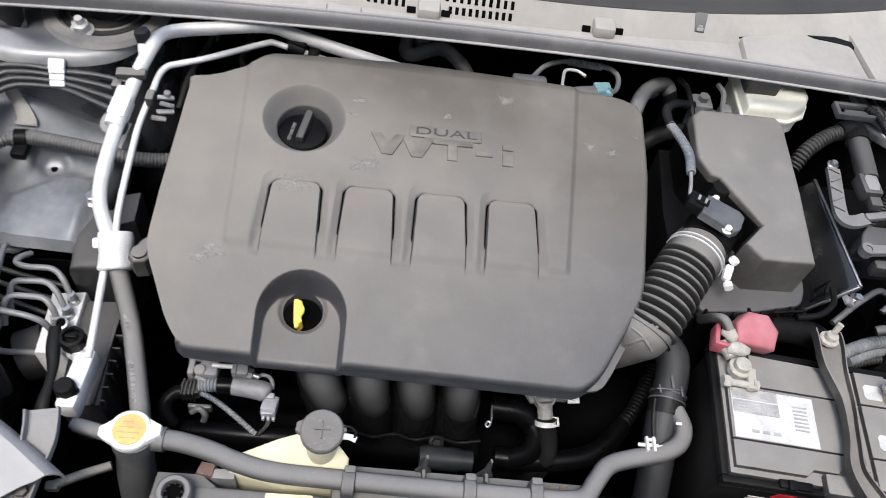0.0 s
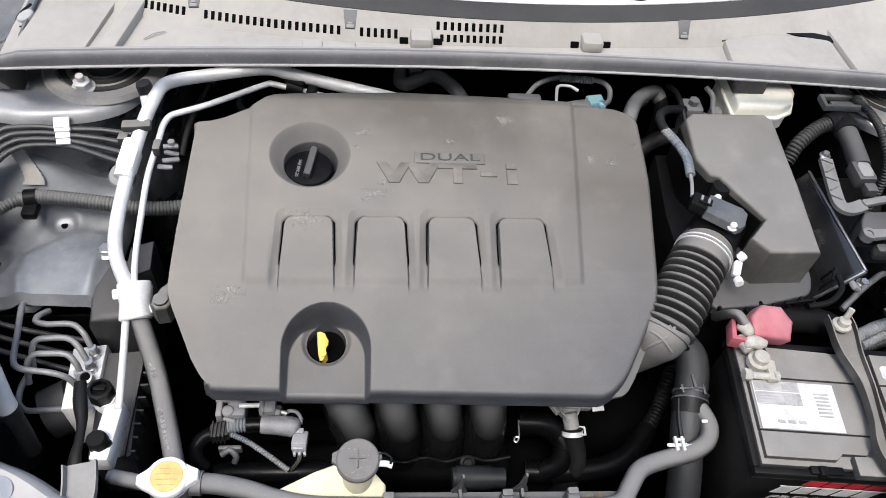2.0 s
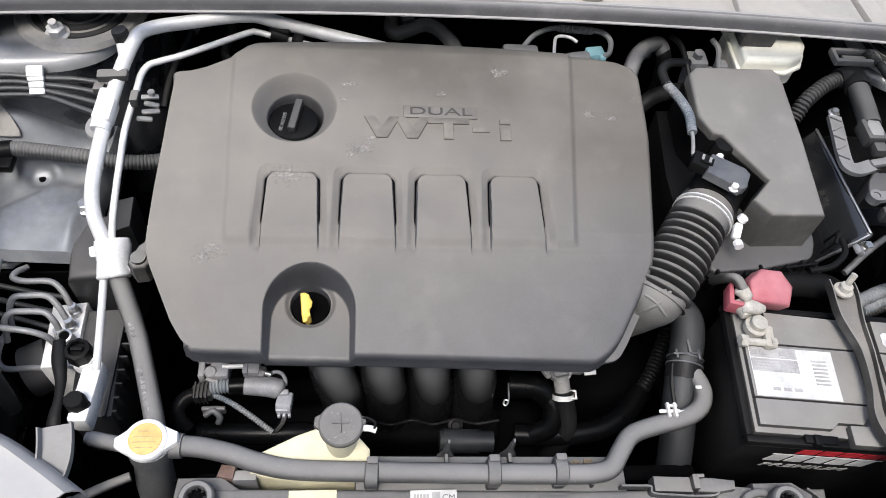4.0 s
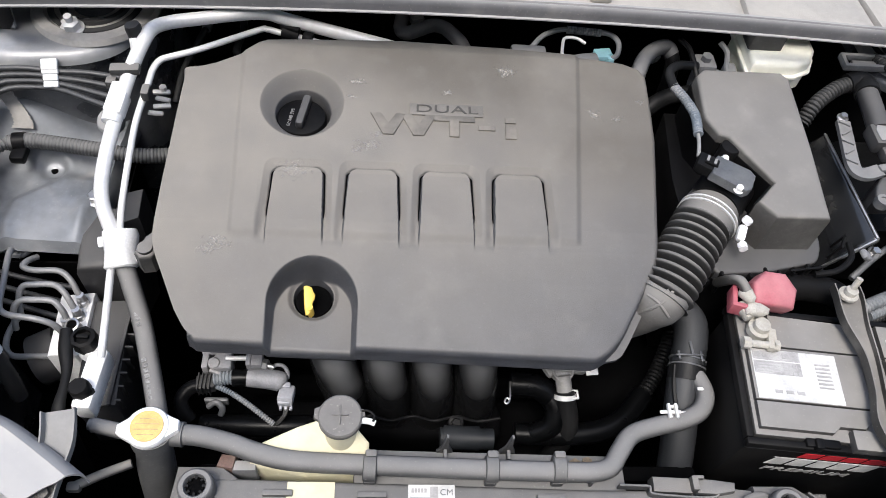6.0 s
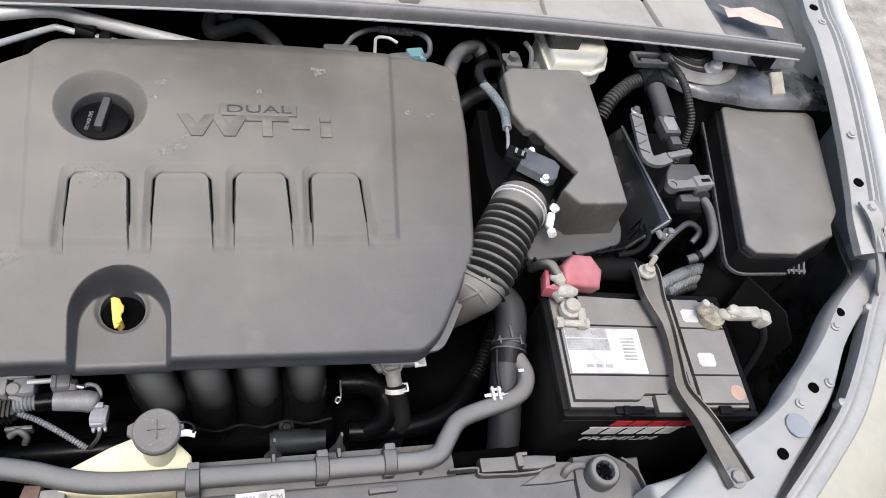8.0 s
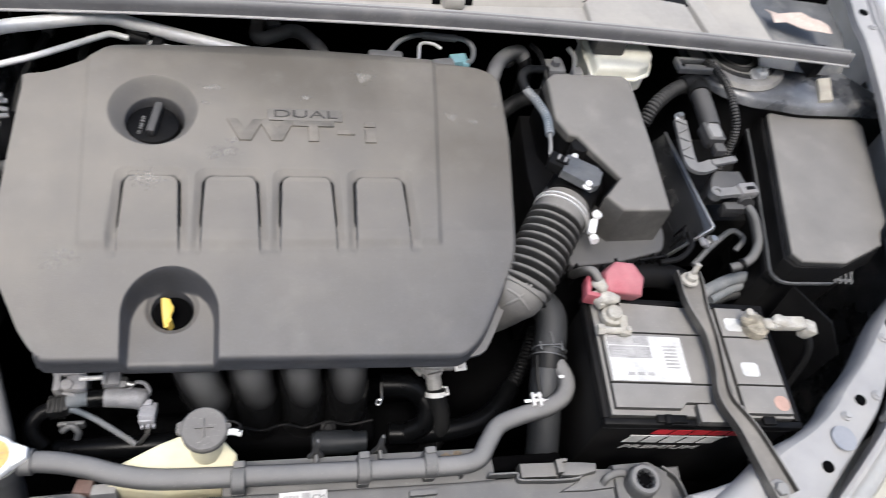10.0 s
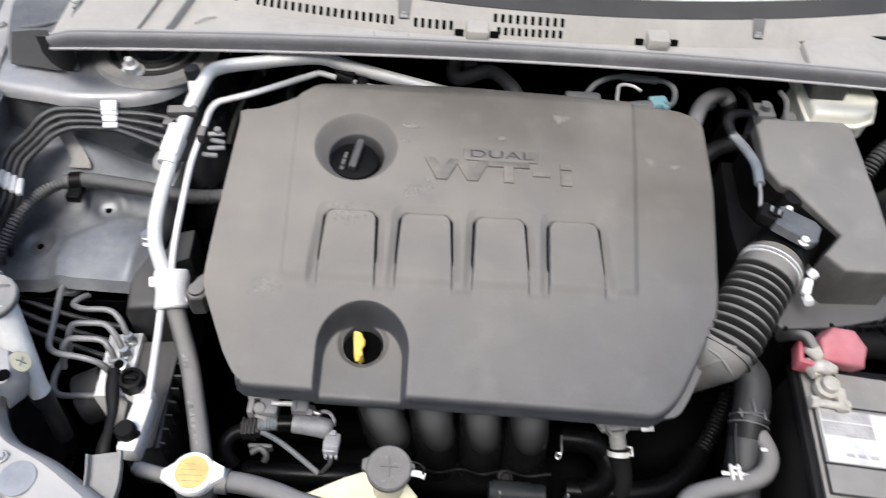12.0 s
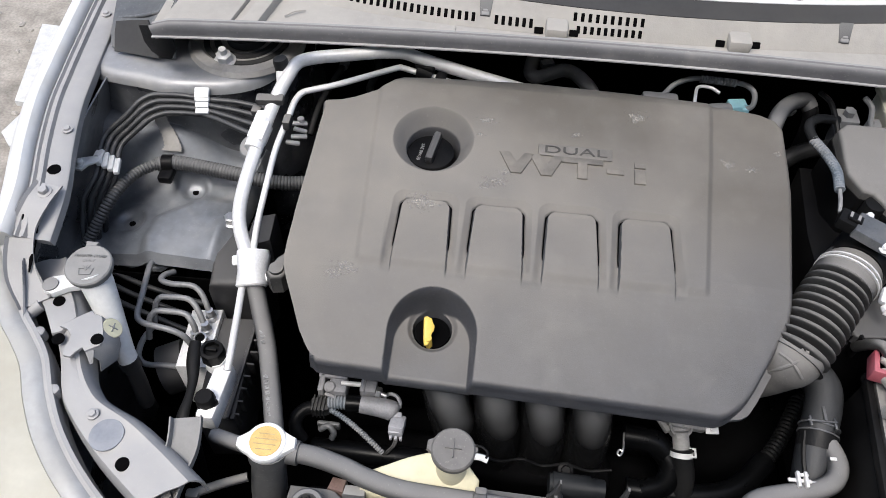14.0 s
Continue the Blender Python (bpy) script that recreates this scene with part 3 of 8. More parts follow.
# wheel-house tops, aprons, bulkhead, front and an added floor that stops light
def dome(x, y):
    """Height of the pressed wheel-house top: a broad swell with two dished bosses, a raised panel and a front ear."""
    u, v = (x + 0.455) / 0.11, (y - 0.76) / 0.12
    h = 0.703 + 0.032 * math.exp(-0.55 * (u * u + v * v))
    back = min(0.754 + 0.69 * (x + 0.484), 0.797)
    panel = ease(-0.490, -0.474, x) * ease(-0.380, -0.394, x) * ease(back + 0.008, back - 0.008, y)
    h += 0.0060 * panel
    for cx, cy, r, d in ((-0.514, 0.750, 0.021, 0.008), (-0.446, 0.809, 0.019, 0.006)):
        q = math.hypot(x - cx, y - cy)
        h += 0.0022 * math.exp(-((q - r * 1.15) / 0.007) ** 2) - 0.8 * d * float(ease(r, r * 0.55, q))
    h += 0.008 * math.exp(-(((x + 0.392) / 0.012) ** 2 + ((y - 0.735) / 0.03) ** 2))
    h += 0.004 * math.exp(-((x + 0.47 + 0.5 * (y - 0.70)) / 0.008) ** 2) * float(ease(0.755, 0.715, y))
    h += 0.010 * ease(-0.535, -0.572, x) + (0.026 + 0.046 * float(ease(-0.395, -0.485, x))) * float(ease(0.792, 0.868, y)) ** 1.4
    return float(h)


def wheelhouse():
    rows = []
    for j in range(61):
        y = 0.698 + 0.222 * j / 60
        right = -0.368 - 0.012 * math.sin(math.pi * min(1.0, j / 44))
        r = [(-0.575 + (right + 0.575) * i / 60, y, dome(-0.575 + (right + 0.575) * i / 60, y)) for i in range(61)]
        rows.append(r + [(right + 0.006, y, r[-1][2] - 0.012), (right + 0.007, y, r[-1][2] - 0.03)])
    first = [(p[0], p[1] - 0.008, p[2] - 0.014) for p in rows[0]]
    return sheet([first] + rows, 0.002)


def wheelhouse_wall():
    return sheet([[(-0.575, 0.691, z), (-0.45, 0.691, z), (-0.372, 0.693, z), (-0.362, 0.702, z), (-0.362, 0.76, z), (-0.362, 0.86, z)] for z in (0.70, 0.30)], 0.002)


part("wheel_house", wheelhouse(), M_APRON, body)
# right wheel house is coloured black for the shade on that side
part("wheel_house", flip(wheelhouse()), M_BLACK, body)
part("front_ear", prism([(-0.535, 0.698), (-0.500, 0.694), (-0.486, 0.700), (-0.478, 0.692), (-0.462, 0.692), (-0.452, 0.702), (-0.45, 0.722), (-0.53, 0.722)], 0.704, 0.7105, 0.002), M_APRON, body)
part("drain_hole", lathe([(0.0052, -0.001), (0.0052, 0.0010), (0.0, 0.0012)], (-0.470, 0.7035, 0.7105), n=16), M_DEPTH_SHADE, body, "black disc for a round hole")
for cx, cy in ((-0.514, 0.750), (-0.446, 0.809)):
    part("drain_hole", lathe([(0.0042, -0.002), (0.0042, 0.0010), (0.0, 0.0012)], (cx, cy, dome(cx, cy)), n=14), M_DEPTH_SHADE, body, "black disc for a round hole")
# lower walls coloured near-black for the shade below the wheel houses
part("wheel_house_wall", wheelhouse_wall(), M_DEPTH_SHADE, body)
part("wheel_house_wall", flip(wheelhouse_wall()), M_DEPTH_SHADE, body)
def apron(drop):
    return sheet([[(-0.560, 1.10, 0.858), (-0.556, 0.90, 0.856 - drop), (-0.553, 0.80, 0.857 - drop), (-0.545, 0.60, 0.835 - drop), (-0.52, 0.50, 0.78), (-0.50, 0.35, 0.70)],
                  [(-0.572, 1.10, 0.80), (-0.572, 0.90, 0.80), (-0.575, 0.76, 0.79), (-0.57, 0.60, 0.77), (-0.55, 0.50, 0.72), (-0.53, 0.35, 0.64)],
                  [(-0.575, 1.10, 0.30), (-0.575, 0.90, 0.30), (-0.575, 0.76, 0.30), (-0.575, 0.60, 0.30), (-0.555, 0.50, 0.30), (-0.54, 0.35, 0.30)]], 0.002)


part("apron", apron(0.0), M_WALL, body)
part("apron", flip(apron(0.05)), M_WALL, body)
# bulkhead coloured near-black for the shade behind the engine
part("bulkhead", box((MID, 1.075, 0.60), (1.46, 0.02, 0.66)), M_DEPTH_SHADE, body)
# unseen black floor, added to trap light under the engine
part("under_tray", box((MID, 0.70, 0.24), (1.62, 0.90, 0.02)), M_DEPTH_SHADE, body)
part("front_panel", sheet([[(MID + 0.11 * i, 0.27 + 0.0042 * i * i + dy, z) for i in range(-7, 8)] for z, dy in ((0.0, 0.06), (0.18, 0.02), (0.22, -0.02), (0.42, -0.05), (0.56, -0.03), (0.66, 0.02))], 0.004), M_SKIN, body)
for side in (1, -1):
    part("side_panel", box((MID + side * 0.80, 0.77, 0.34), (0.02, 0.90, 0.68), 0.006), M_SKIN, body)

# rails that carry the head lamps
def rail(inner, outer, z_in, z_out):
    a, b = spline([(*p, z_in) for p in inner], 6), spline([(*p, z_out) for p in outer], 6)
    rows = [[p + (p - q).normalized() * 0.002 - Vector((0, 0, 0.034)) for p, q in zip(a, b)], [p + (p - q).normalized() * 0.002 - Vector((0, 0, 0.012)) for p, q in zip(a, b)]]
    for s, dz in ((0.06, -0.002), (0.14, 0.002), (0.30, 0.0), (0.5, 0.002), (0.72, 0.0), (0.9, -0.002), (0.97, -0.008)):
        rows.append([p.lerp(q, s) + Vector((0, 0, dz)) for p, q in zip(a, b)])
    rows.append([(q.x, q.y, q.z - 0.03) for q in b])
    rows.append([(q.x, q.y, q.z - 0.14) for q in b])
    return sheet(rows, 0.002)


RAIL_R_IN = [(0.885, 0.660), (0.852, 0.612), (0.776, 0.558), (0.709, 0.496), (0.652, 0.454), (0.626, 0.432), (0.583, 0.409), (0.538, 0.393), (0.498, 0.370), (0.43, 0.335)]
RAIL_R_OUT = [(0.92, 0.630), (0.872, 0.580), (0.828, 0.548), (0.768, 0.500), (0.726, 0.452), (0.699, 0.424), (0.647, 0.382), (0.594, 0.341), (0.561, 0.312), (0.53, 0.27)]
RAIL_L_IN = [(-0.52, 0.635), (-0.482, 0.565), (-0.459, 0.519), (-0.448, 0.497), (-0.432, 0.479), (-0.416, 0.467), (-0.378, 0.451), (-0.342, 0.429), (-0.30, 0.40)]
RAIL_L_OUT = [(-0.565, 0.625), (-0.520, 0.570), (-0.497, 0.535), (-0.482, 0.509), (-0.465, 0.471), (-0.444, 0.446), (-0.420, 0.422), (-0.395, 0.402), (-0.35, 0.37)]
part("lamp_rail", rail(RAIL_R_IN, RAIL_R_OUT, 0.800, 0.797), M_BODY, body)
part("lamp_rail", rail(RAIL_L_IN, RAIL_L_OUT, 0.798, 0.795), M_BODY, body)


def hole(c, r, parent, axis=(0, 0, 1)):
    # flat black disc, the hole's shade put into its colour
    part("drain_hole", lathe([(r, -0.002), (r, 0.0006), (r * 0.9, 0.0008)], c, axis, 16), M_DEPTH_SHADE, parent, "black disc for a round hole")


# ---- cowl, seal and windscreen ----
def glass_y(x):
    return 0.955 + 0.30 * (x - 0.12) ** 2


def seal_y(x):
    return 0.902 - 0.078 * (x - 0.16) ** 2


SEAL = [(-0.0080, -0.010), (-0.0090, -0.004), (-0.0084, 0.002), (-0.006, 0.005), (-0.0035, 0.0045), (-0.0015, 0.0015), (0.0005, 0.0015), (0.002, 0.0058), (0.0045, 0.0075), (0.0072, 0.005), (0.0082, -0.002), (0.0075, -0.010)]
M_SLATE = mat("aged_black_rubber", (0.024, 0.024, 0.025), 0.7, vary=0.2, scale=20, dust=(0.045, 0.044, 0.042), dust_amount=0.35, dust_scale=10)
XS = [-0.466 + 1.246 * i / 60 for i in range(61)]
seal = part("hood_seal", strip([(x, seal_y(x), 0.9530 - 0.006 * ease(-0.44, -0.466, x)) for x in XS], SEAL), M_SEAL, body, "grey dusty rubber seal")
part("carrier_strip", strip([(x, seal_y(x) - 0.001, 0.9415) for x in XS], [(-0.0095, 0.0), (-0.0095, 0.0015), (0.010, 0.0015), (0.010, 0.0)]), M_BODY, seal, "thin metal carrier strip")



def slot_y(x):
    """Line of the air slots along the cowl's sloping rear edge."""
    return 0.939 + (0.37 * (x + 0.02) ** 2 if x < 0 else 0.12 * x ** 2)


def cowl_ends(x):
    a = slot_y(x) - 0.007
    return a, max(glass_y(x) - 0.002, a + 0.018)


def cowl_pose(x, s, lift=0.0):
    """A pose on the cowl's rear slope, s of the way up."""
    a, b = cowl_ends(x)
    return pose(x, a + (b - a) * s, 0.9455 + 0.0225 * s + lift, math.degrees(math.atan2(0.0225, b - a)), 0, 0)


def cowl_skin():
    rows = []
    for s, z in [(0.0, 0.930), (0.0, 0.943), (0.02, 0.945), (0.5, 0.944), (0.96, 0.9435), (1.0, 0.9455)]:
        r = []
        for i in range(111):
            x = -0.47 + 1.145 * i / 110
            a, b = seal_y(x) + 0.008, cowl_ends(x)[0]
            r.append((x, a + (max(b, a + 0.012) - a) * s, z))
        rows.append(r)
    for s in (0.5, 1.0):
        rows.append([(p[0], max(cowl_ends(p[0])[0], seal_y(p[0]) + 0.020) + s * (cowl_ends(p[0])[1] - cowl_ends(p[0])[0]), 0.9455 + 0.0225 * s) for p in rows[0]])
    rows.append([(p[0], p[1] + 0.006, 0.966) for p in rows[-1]])
    return sheet(rows, 0.002)


cowl = part("cowl_panel", cowl_skin(), M_COWL, body, "pale grey dusty plastic panel")
XG = [-0.55 + 1.4 * i / 40 for i in range(41)]
upper_cowl = part("upper_cowl", sheet([[(x, glass_y(x) + 0.022 + d, 0.980 + d * 0.16) for x in XG] for d in (0.0, 0.03, 0.06, 0.085)], 0.004), M_COWLTOP, body, "pale grey upper cowl panel with a grille")
screen = part("windscreen", sheet([[(x, glass_y(x) + 0.112 + d, 0.998 + d * 0.55) for x in XG] for d in (0.0, 0.02, 0.3, 0.75)], 0.004), M_GLASS, body, "glass coloured pale for the sky it reflects")
part("edge_rubber", strip([(x, glass_y(x) + 0.004, 0.969) for x in XG], [(0.006, -0.008), (0.006, 0.0), (-0.004, 0.004), (-0.014, 0.010), (-0.017, 0.010), (-0.017, -0.006)]), M_SLATE, upper_cowl, "dark rubber strip")
part("edge_trim", strip([(x, glass_y(x) + 0.021, 0.978) for x in XG], [(0.002, -0.006), (0.002, 0.002), (-0.0015, 0.0045), (-0.004, 0.004), (-0.004, -0.006)]), M_SKIN, upper_cowl, "thin pale edge trim")

# ---- engine cover ----
def cover_z(x, y):
    z = np.interp(y, [0.52, 0.535, 0.60, 0.635, 0.66, 0.728, 0.82, 0.90, 0.93], [0.792, 0.799, 0.824, 0.836, 0.8425, 0.853, 0.868, 0.876, 0.872])
    left, right = np.interp(y, [0.65, 0.9], [-0.188, -0.197]), np.interp(y, [0.65, 0.9], [0.188, 0.209])
    mid = ease(-0.006, 0.002, x - left) * ease(-0.006, 0.002, right - x) * ease(0.639, 0.651, y)
    z = z + 0.0038 * mid - 0.0022 * ease(0.02, 0.10, np.maximum(left - x, x - right))
    # vents: four humps between slits, each in a shallow dished frame
    zone = ease(0.7335, 0.7265, y) * ease(0.630, 0.658, y)
    down = np.clip((0.7265 - y) / 0.08, 0, 1)
    slit, hump, gap, brow, dish = (np.zeros_like(z) for _ in range(5))
    for k in range(4):
        c = -0.1225 + 0.0827 * k
        half = 0.0275 + 0.003 * down

        def off(r):
            qx, qy = np.abs(x - c) - half + r, y - 0.7265 + r
            return np.hypot(np.maximum(qx, 0), np.maximum(qy, 0)) + np.minimum(np.maximum(qx, qy), 0) - r

        d = off(0.009)
        hump = np.maximum(hump, ease(0.001, -0.001, d))
        w = 0.0009 * (1 - 0.6 * down) + 0.0002
        slit = np.maximum(slit, ease(w + 0.0012, w * 0.4, np.abs(d - 0.001)) * ease(0.655, 0.680, y) * ease(half - 0.012, half - 0.003, np.abs(x - c)))
        brow = np.maximum(brow, ease(0.0013, 0.0003, np.abs(d - 0.0010)) * ease(half, half - 0.010, np.abs(x - c)) * (y > 0.711))
        gap = np.maximum(gap, ease(0.011, 0.003, d) * (1 - ease(0.001, -0.001, d)))
        frame_off = off(0.003)
        dish = np.maximum(dish, np.clip((0.0105 - frame_off) / 0.0095, 0, 1) * ease(0.0105, 0.0090, frame_off) * (1 - ease(0.001, -0.001, d)))
    inside = ease(-0.166, -0.160, x) * ease(0.170, 0.164, x)
    z = z - zone * (0.0025 * (1 - hump) * down * inside + gap * 0.0036 * down + slit * 0.0022) - brow * 0.0008 - dish * 0.0046 * ease(0.655, 0.705, y)
    z = z - zone * hump * 0.0022 * ease(0.60, 0.0, down) + 0.0014 * ease(0.7345, 0.7285, y) * ease(0.7205, 0.7265, y) * hump
    # filler bowl
    r = np.hypot(x + 0.1245, y - 0.8125)
    cone = np.clip((0.0485 - r) / 0.0185, 0, 1)
    z = z - 0.021 * (0.8 * cone + 0.2 * ease(0.0, 1.0, cone)) - 0.03 * ease(0.0325, 0.0300, r)
    # dipstick recess
    def arch(w, yc):
        return np.where(y < yc, np.abs(x + 0.099) - w, np.hypot(x + 0.099, y - yc) - w)
    a = arch(0.0475, 0.5755)
    floor = 0.783 + (y - 0.535) * 0.16
    z = np.where(a < 0.004, z + (floor - z) * ease(0.001, -0.0065, a), z)
    h = np.hypot(x + 0.100, y - 0.596)
    z = z - 0.005 * ease(0.0285, 0.0215, h) - 0.05 * ease(0.0216, 0.0198, h)
    return z


def cover_shell():
    ns, nt_ = 680, 420
    s, t = np.linspace(0, 1, ns), np.linspace(0, 1, nt_)
    yy = np.linspace(0.525, 0.905, 240)
    xl = np.interp(yy, [0.5455, 0.547, 0.5495, 0.5535, 0.559, 0.568, 0.620, 0.632, 0.645, 0.706, 0.855, 0.905], [-0.2185, -0.2225, -0.2260, -0.2295, -0.2335, -0.2395, -0.264, -0.2682, -0.270, -0.269, -0.263, -0.258])
    xr = np.interp(yy, [0.5305, 0.532, 0.535, 0.540, 0.547, 0.557, 0.612, 0.624, 0.640, 0.74, 0.785, 0.88, 0.905], [0.199, 0.206, 0.2125, 0.2200, 0.2277, 0.235, 0.268, 0.2735, 0.2768, 0.288, 0.292, 0.294, 0.288])
    xb = [-0.263, -0.245, -0.228, -0.195, -0.182, -0.172, -0.136, -0.012, 0.115, 0.20, 0.27, 0.288, 0.294]
    yb = [0.860, 0.862, 0.868, 0.887, 0.899, 0.905, 0.909, 0.917, 0.913, 0.908, 0.899, 0.892, 0.880]
    x0 = -0.265 + 0.558 * s
    back = np.interp(x0, xb, yb)
    front = np.interp(x0, [-0.265, -0.206, 0.205, 0.293], [0.546, 0.541, 0.529, 0.531])
    y = front[None, :] + (back - front)[None, :] * t[:, None]
    lo, hi = np.interp(y, yy, xl), np.interp(y, yy, xr)
    x = lo + (hi - lo) * s[None, :]
    y = front[None, :] * 0 + np.interp(x, x0, front) + (np.interp(x, x0, back) - np.interp(x, x0, front)) * t[:, None]
    z = cover_z(x, y)
    v = np.stack([x, y, z], -1).reshape(-1, 3)
    idx = np.arange(ns * nt_).reshape(nt_, ns)
    f = np.stack([idx[:-1, :-1], idx[:-1, 1:], idx[1:, 1:], idx[1:, :-1]], -1).reshape(-1, 4)
    rim = np.concatenate([idx[0, :], idx[1:, -1], idx[-1, -2::-1], idx[-2:0, 0]])
    p = v[rim]
    tang = np.roll(p, -3, 0) - np.roll(p, 3, 0)
    out = np.stack([tang[:, 1], -tang[:, 0], np.zeros(len(p))], -1)
    out /= np.maximum(np.linalg.norm(out, axis=1, keepdims=True), 1e-9)
    verts, faces, prev = [v], [f], rim
    k = len(v)
    for o, dz in ((0.0018, -0.0006), (0.0034, -0.0020), (0.0047, -0.0042), (0.0054, -0.0070), (0.0056, -0.0100), (0.0056, -0.0205), (0.0060, -0.0215), (0.0058, -0.026), (0.0030, -0.028), (0.0010, -0.022)):
        flare = 0.011 * ease(0.55, 0.75, out[:, :1]) * ease(-0.25, -0.45, out[:, 1:2]) * (0.72 if -0.027 < dz < -0.021 else 0.0)
        ring = p + out * (o + flare) + np.array([0, 0, dz])
        ring[:, 2] = np.maximum(ring[:, 2], 0.7705)
        now = np.arange(k, k + len(p))
        verts.append(ring)
        faces.append(np.stack([prev, np.roll(prev, -1), np.roll(now, -1), now], -1))
        prev, k = now, k + len(p)
    return np.concatenate(verts).tolist(), np.concatenate(faces).tolist()


def big_part(name, geo, material, parent, label="", angle=35):
    """As part(), for large regular skins."""
    o = ORIGIN[parent]
    me = bpy.data.meshes.new(name)
    me.from_pydata((np.array(geo[0]) - np.array(o)).tolist(), [], geo[1])
    me.materials.append(material)
    me.polygons.foreach_set("use_smooth", [True] * len(me.polygons))
    me.set_sharp_from_angle(angle=radians(angle))
    ob = new(name, me)
    ob.parent = parent
    ORIGIN[ob] = o
    return tagged(ob, label)


cover = thing("engine_cover", (0.01, 0.72, 0.80), "dusty dark grey moulded plastic engine cover", "engine cover")
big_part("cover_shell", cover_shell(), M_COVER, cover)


def on_cover(x, y, lift=0.0, spin=0.0):
    """A pose lying on the cover's skin."""
    e = 0.004
    f = lambda a, b: float(cover_z(np.array([a]), np.array([b]))[0])
    n = Vector((-(f(x + e, y) - f(x - e, y)) / (2 * e), -(f(x, y + e) - f(x, y - e)) / (2 * e), 1)).normalized()
    u = Vector((1, 0, 0)) - n * n.x
    u.normalize()
    m = Matrix((u, n.cross(u), n)).transposed().to_4x4()
    return Matrix.Translation(Vector((x, y, f(x, y))) + n * lift) @ m @ pose(0, 0, 0, 0, 0, spin)


M_PLATE = mat("dust_filmed_plate", (0.135, 0.126, 0.113), 0.6, vary=0.15, scale=60)
part("badge_plate", moved(box((0, 0, 0), (0.087, 0.0165, 0.003), 0.0012), on_cover(0.0440, 0.8085, 0.0006)), M_PLATE, cover, "dusty raised badge plate")
part("badge_word", lettering("DUAL", 0.0165, on_cover(0.0440, 0.8085, 0.0022) @ Matrix.Diagonal((1.75, 0.9, 1, 1)), 0.0005, 0.0), M_BADGEINK, cover, "dark worn lettering")


def vee(l, r, s=0.0125, h=0.0145):
    c = (l + r) / 2
    return [(l, h), (c - 0.5 * s, -h), (c + 0.5 * s, -h), (r, h), (r - s, h), (c, -h + 1.25 * s), (l + s, h)]


WORD = [vee(-0.086, -0.044), vee(-0.051, -0.009), [(-0.012, 0.0145), (-0.012, 0.0065), (0.006, 0.0065), (0.006, -0.0145), (0.0175, -0.0145), (0.0175, 0.0065), (0.036, 0.0065), (0.036, 0.0145)],
        [(0.040, -0.004), (0.060, -0.004), (0.060, 0.0025), (0.040, 0.0025)], [(0.072, -0.0145), (0.085, -0.0145), (0.085, 0.0045), (0.072, 0.0045)], [(0.072, 0.0075), (0.085, 0.0075), (0.085, 0.0145), (0.072, 0.0145)]]
part("raised_word", join(*[moved(prism(p, -0.001, 0.0024, 0.0009, 2), on_cover(0.041, 0.7865, 0.0)) for p in WORD]), M_LETTER, cover)

cap = thing("oil_filler_cap", (-0.127, 0.812, 0.83), "black oil filler cap with a raised grip bar", "oil cap")
part("disc", lathe([(0.026, -0.014), (0.0295, -0.012), (0.0295, 0.006), (0.028, 0.009), (0.022, 0.010), (0.0, 0.010)], (-0.127, 0.811, 0.838), n=40), M_BLACK, cap)
part("grip_bar", box((-0.1245, 0.814, 0.852), (0.0095, 0.048, 0.012), 0.003, m=pose(0, 0, 0, 0, 0, -9)), M_CONTROL, cap)
part("oil_grade", lettering("SAE 0W-20", 0.0060, pose(-0.1395, 0.808, 0.8487, 0, 0, -98), 0.0003), M_CONN, cap, "small white oil grade lettering")

# black inlays that paint the shade in the slits beside the four vents
for n in range(4):
    for side_ in (-1, 1):
        cx = -0.1225 + 0.0827 * n
        turn = [radians(a) for a in (68, 50, 32, 16, 4)]
        px = [cx + side_ * (0.0193 + 0.0090 * math.cos(a)) for a in turn] + [cx + side_ * (0.0285 + 0.003 * (0.7265 - y) / 0.08) for y in (0.706, 0.696, 0.686, 0.676, 0.666)]
        py = [0.7178 + 0.0090 * math.sin(a) for a in turn] + [0.706, 0.696, 0.686, 0.676, 0.666]
        wide = [0.0002, 0.0006, 0.0013, 0.0022, 0.0030, 0.0034, 0.0031, 0.0024, 0.0014, 0.0003]
        pz = cover_z(np.array(px), np.array(py)) + 0.0012
        rows = [[(x + o * w, y, z) for x, y, z, w in zip(px, py, pz, wide)] for o in (-1, 1)]
        part("vent_slit", sheet(rows if side_ < 0 else rows, 0.0006), M_DEPTH_SHADE, cover, "black inlay for a narrow opening")

# black tube and disc that colour in the shade of the well
part("well_liner", join(lathe([(0.0196, -0.035), (0.0196, 0.0)], (-0.100, 0.596, 0.783), n=40), lathe([(0.0, 0.0), (0.0196, 0.0)], (-0.100, 0.596, 0.752), n=40)), M_DEPTH_SHADE, cover, "black liner painting the shade in the dipstick well")
dip = thing("dipstick", (-0.104, 0.598, 0.76), "yellow plastic oil dipstick handle", "dipstick")
HANDLE = [(-0.0078, 0.0175), (-0.0040, 0.0190), (0.0022, 0.0170), (0.0042, 0.0120), (0.0072, 0.0080), (0.0070, 0.0020), (0.0050, -0.0020), (0.0042, -0.0140), (0.0020, -0.0185), (-0.0018, -0.0190), (-0.0042, -0.0100), (-0.0060, 0.0020)]
part("handle", moved(prism(HANDLE, -0.003, 0.003, 0.0015, 3), pose(-0.104, 0.587, 0.799, 24, 8, 0) @ Matrix.Diagonal((0.88, 0.84, 1, 1))), M_YELLOW, dip)
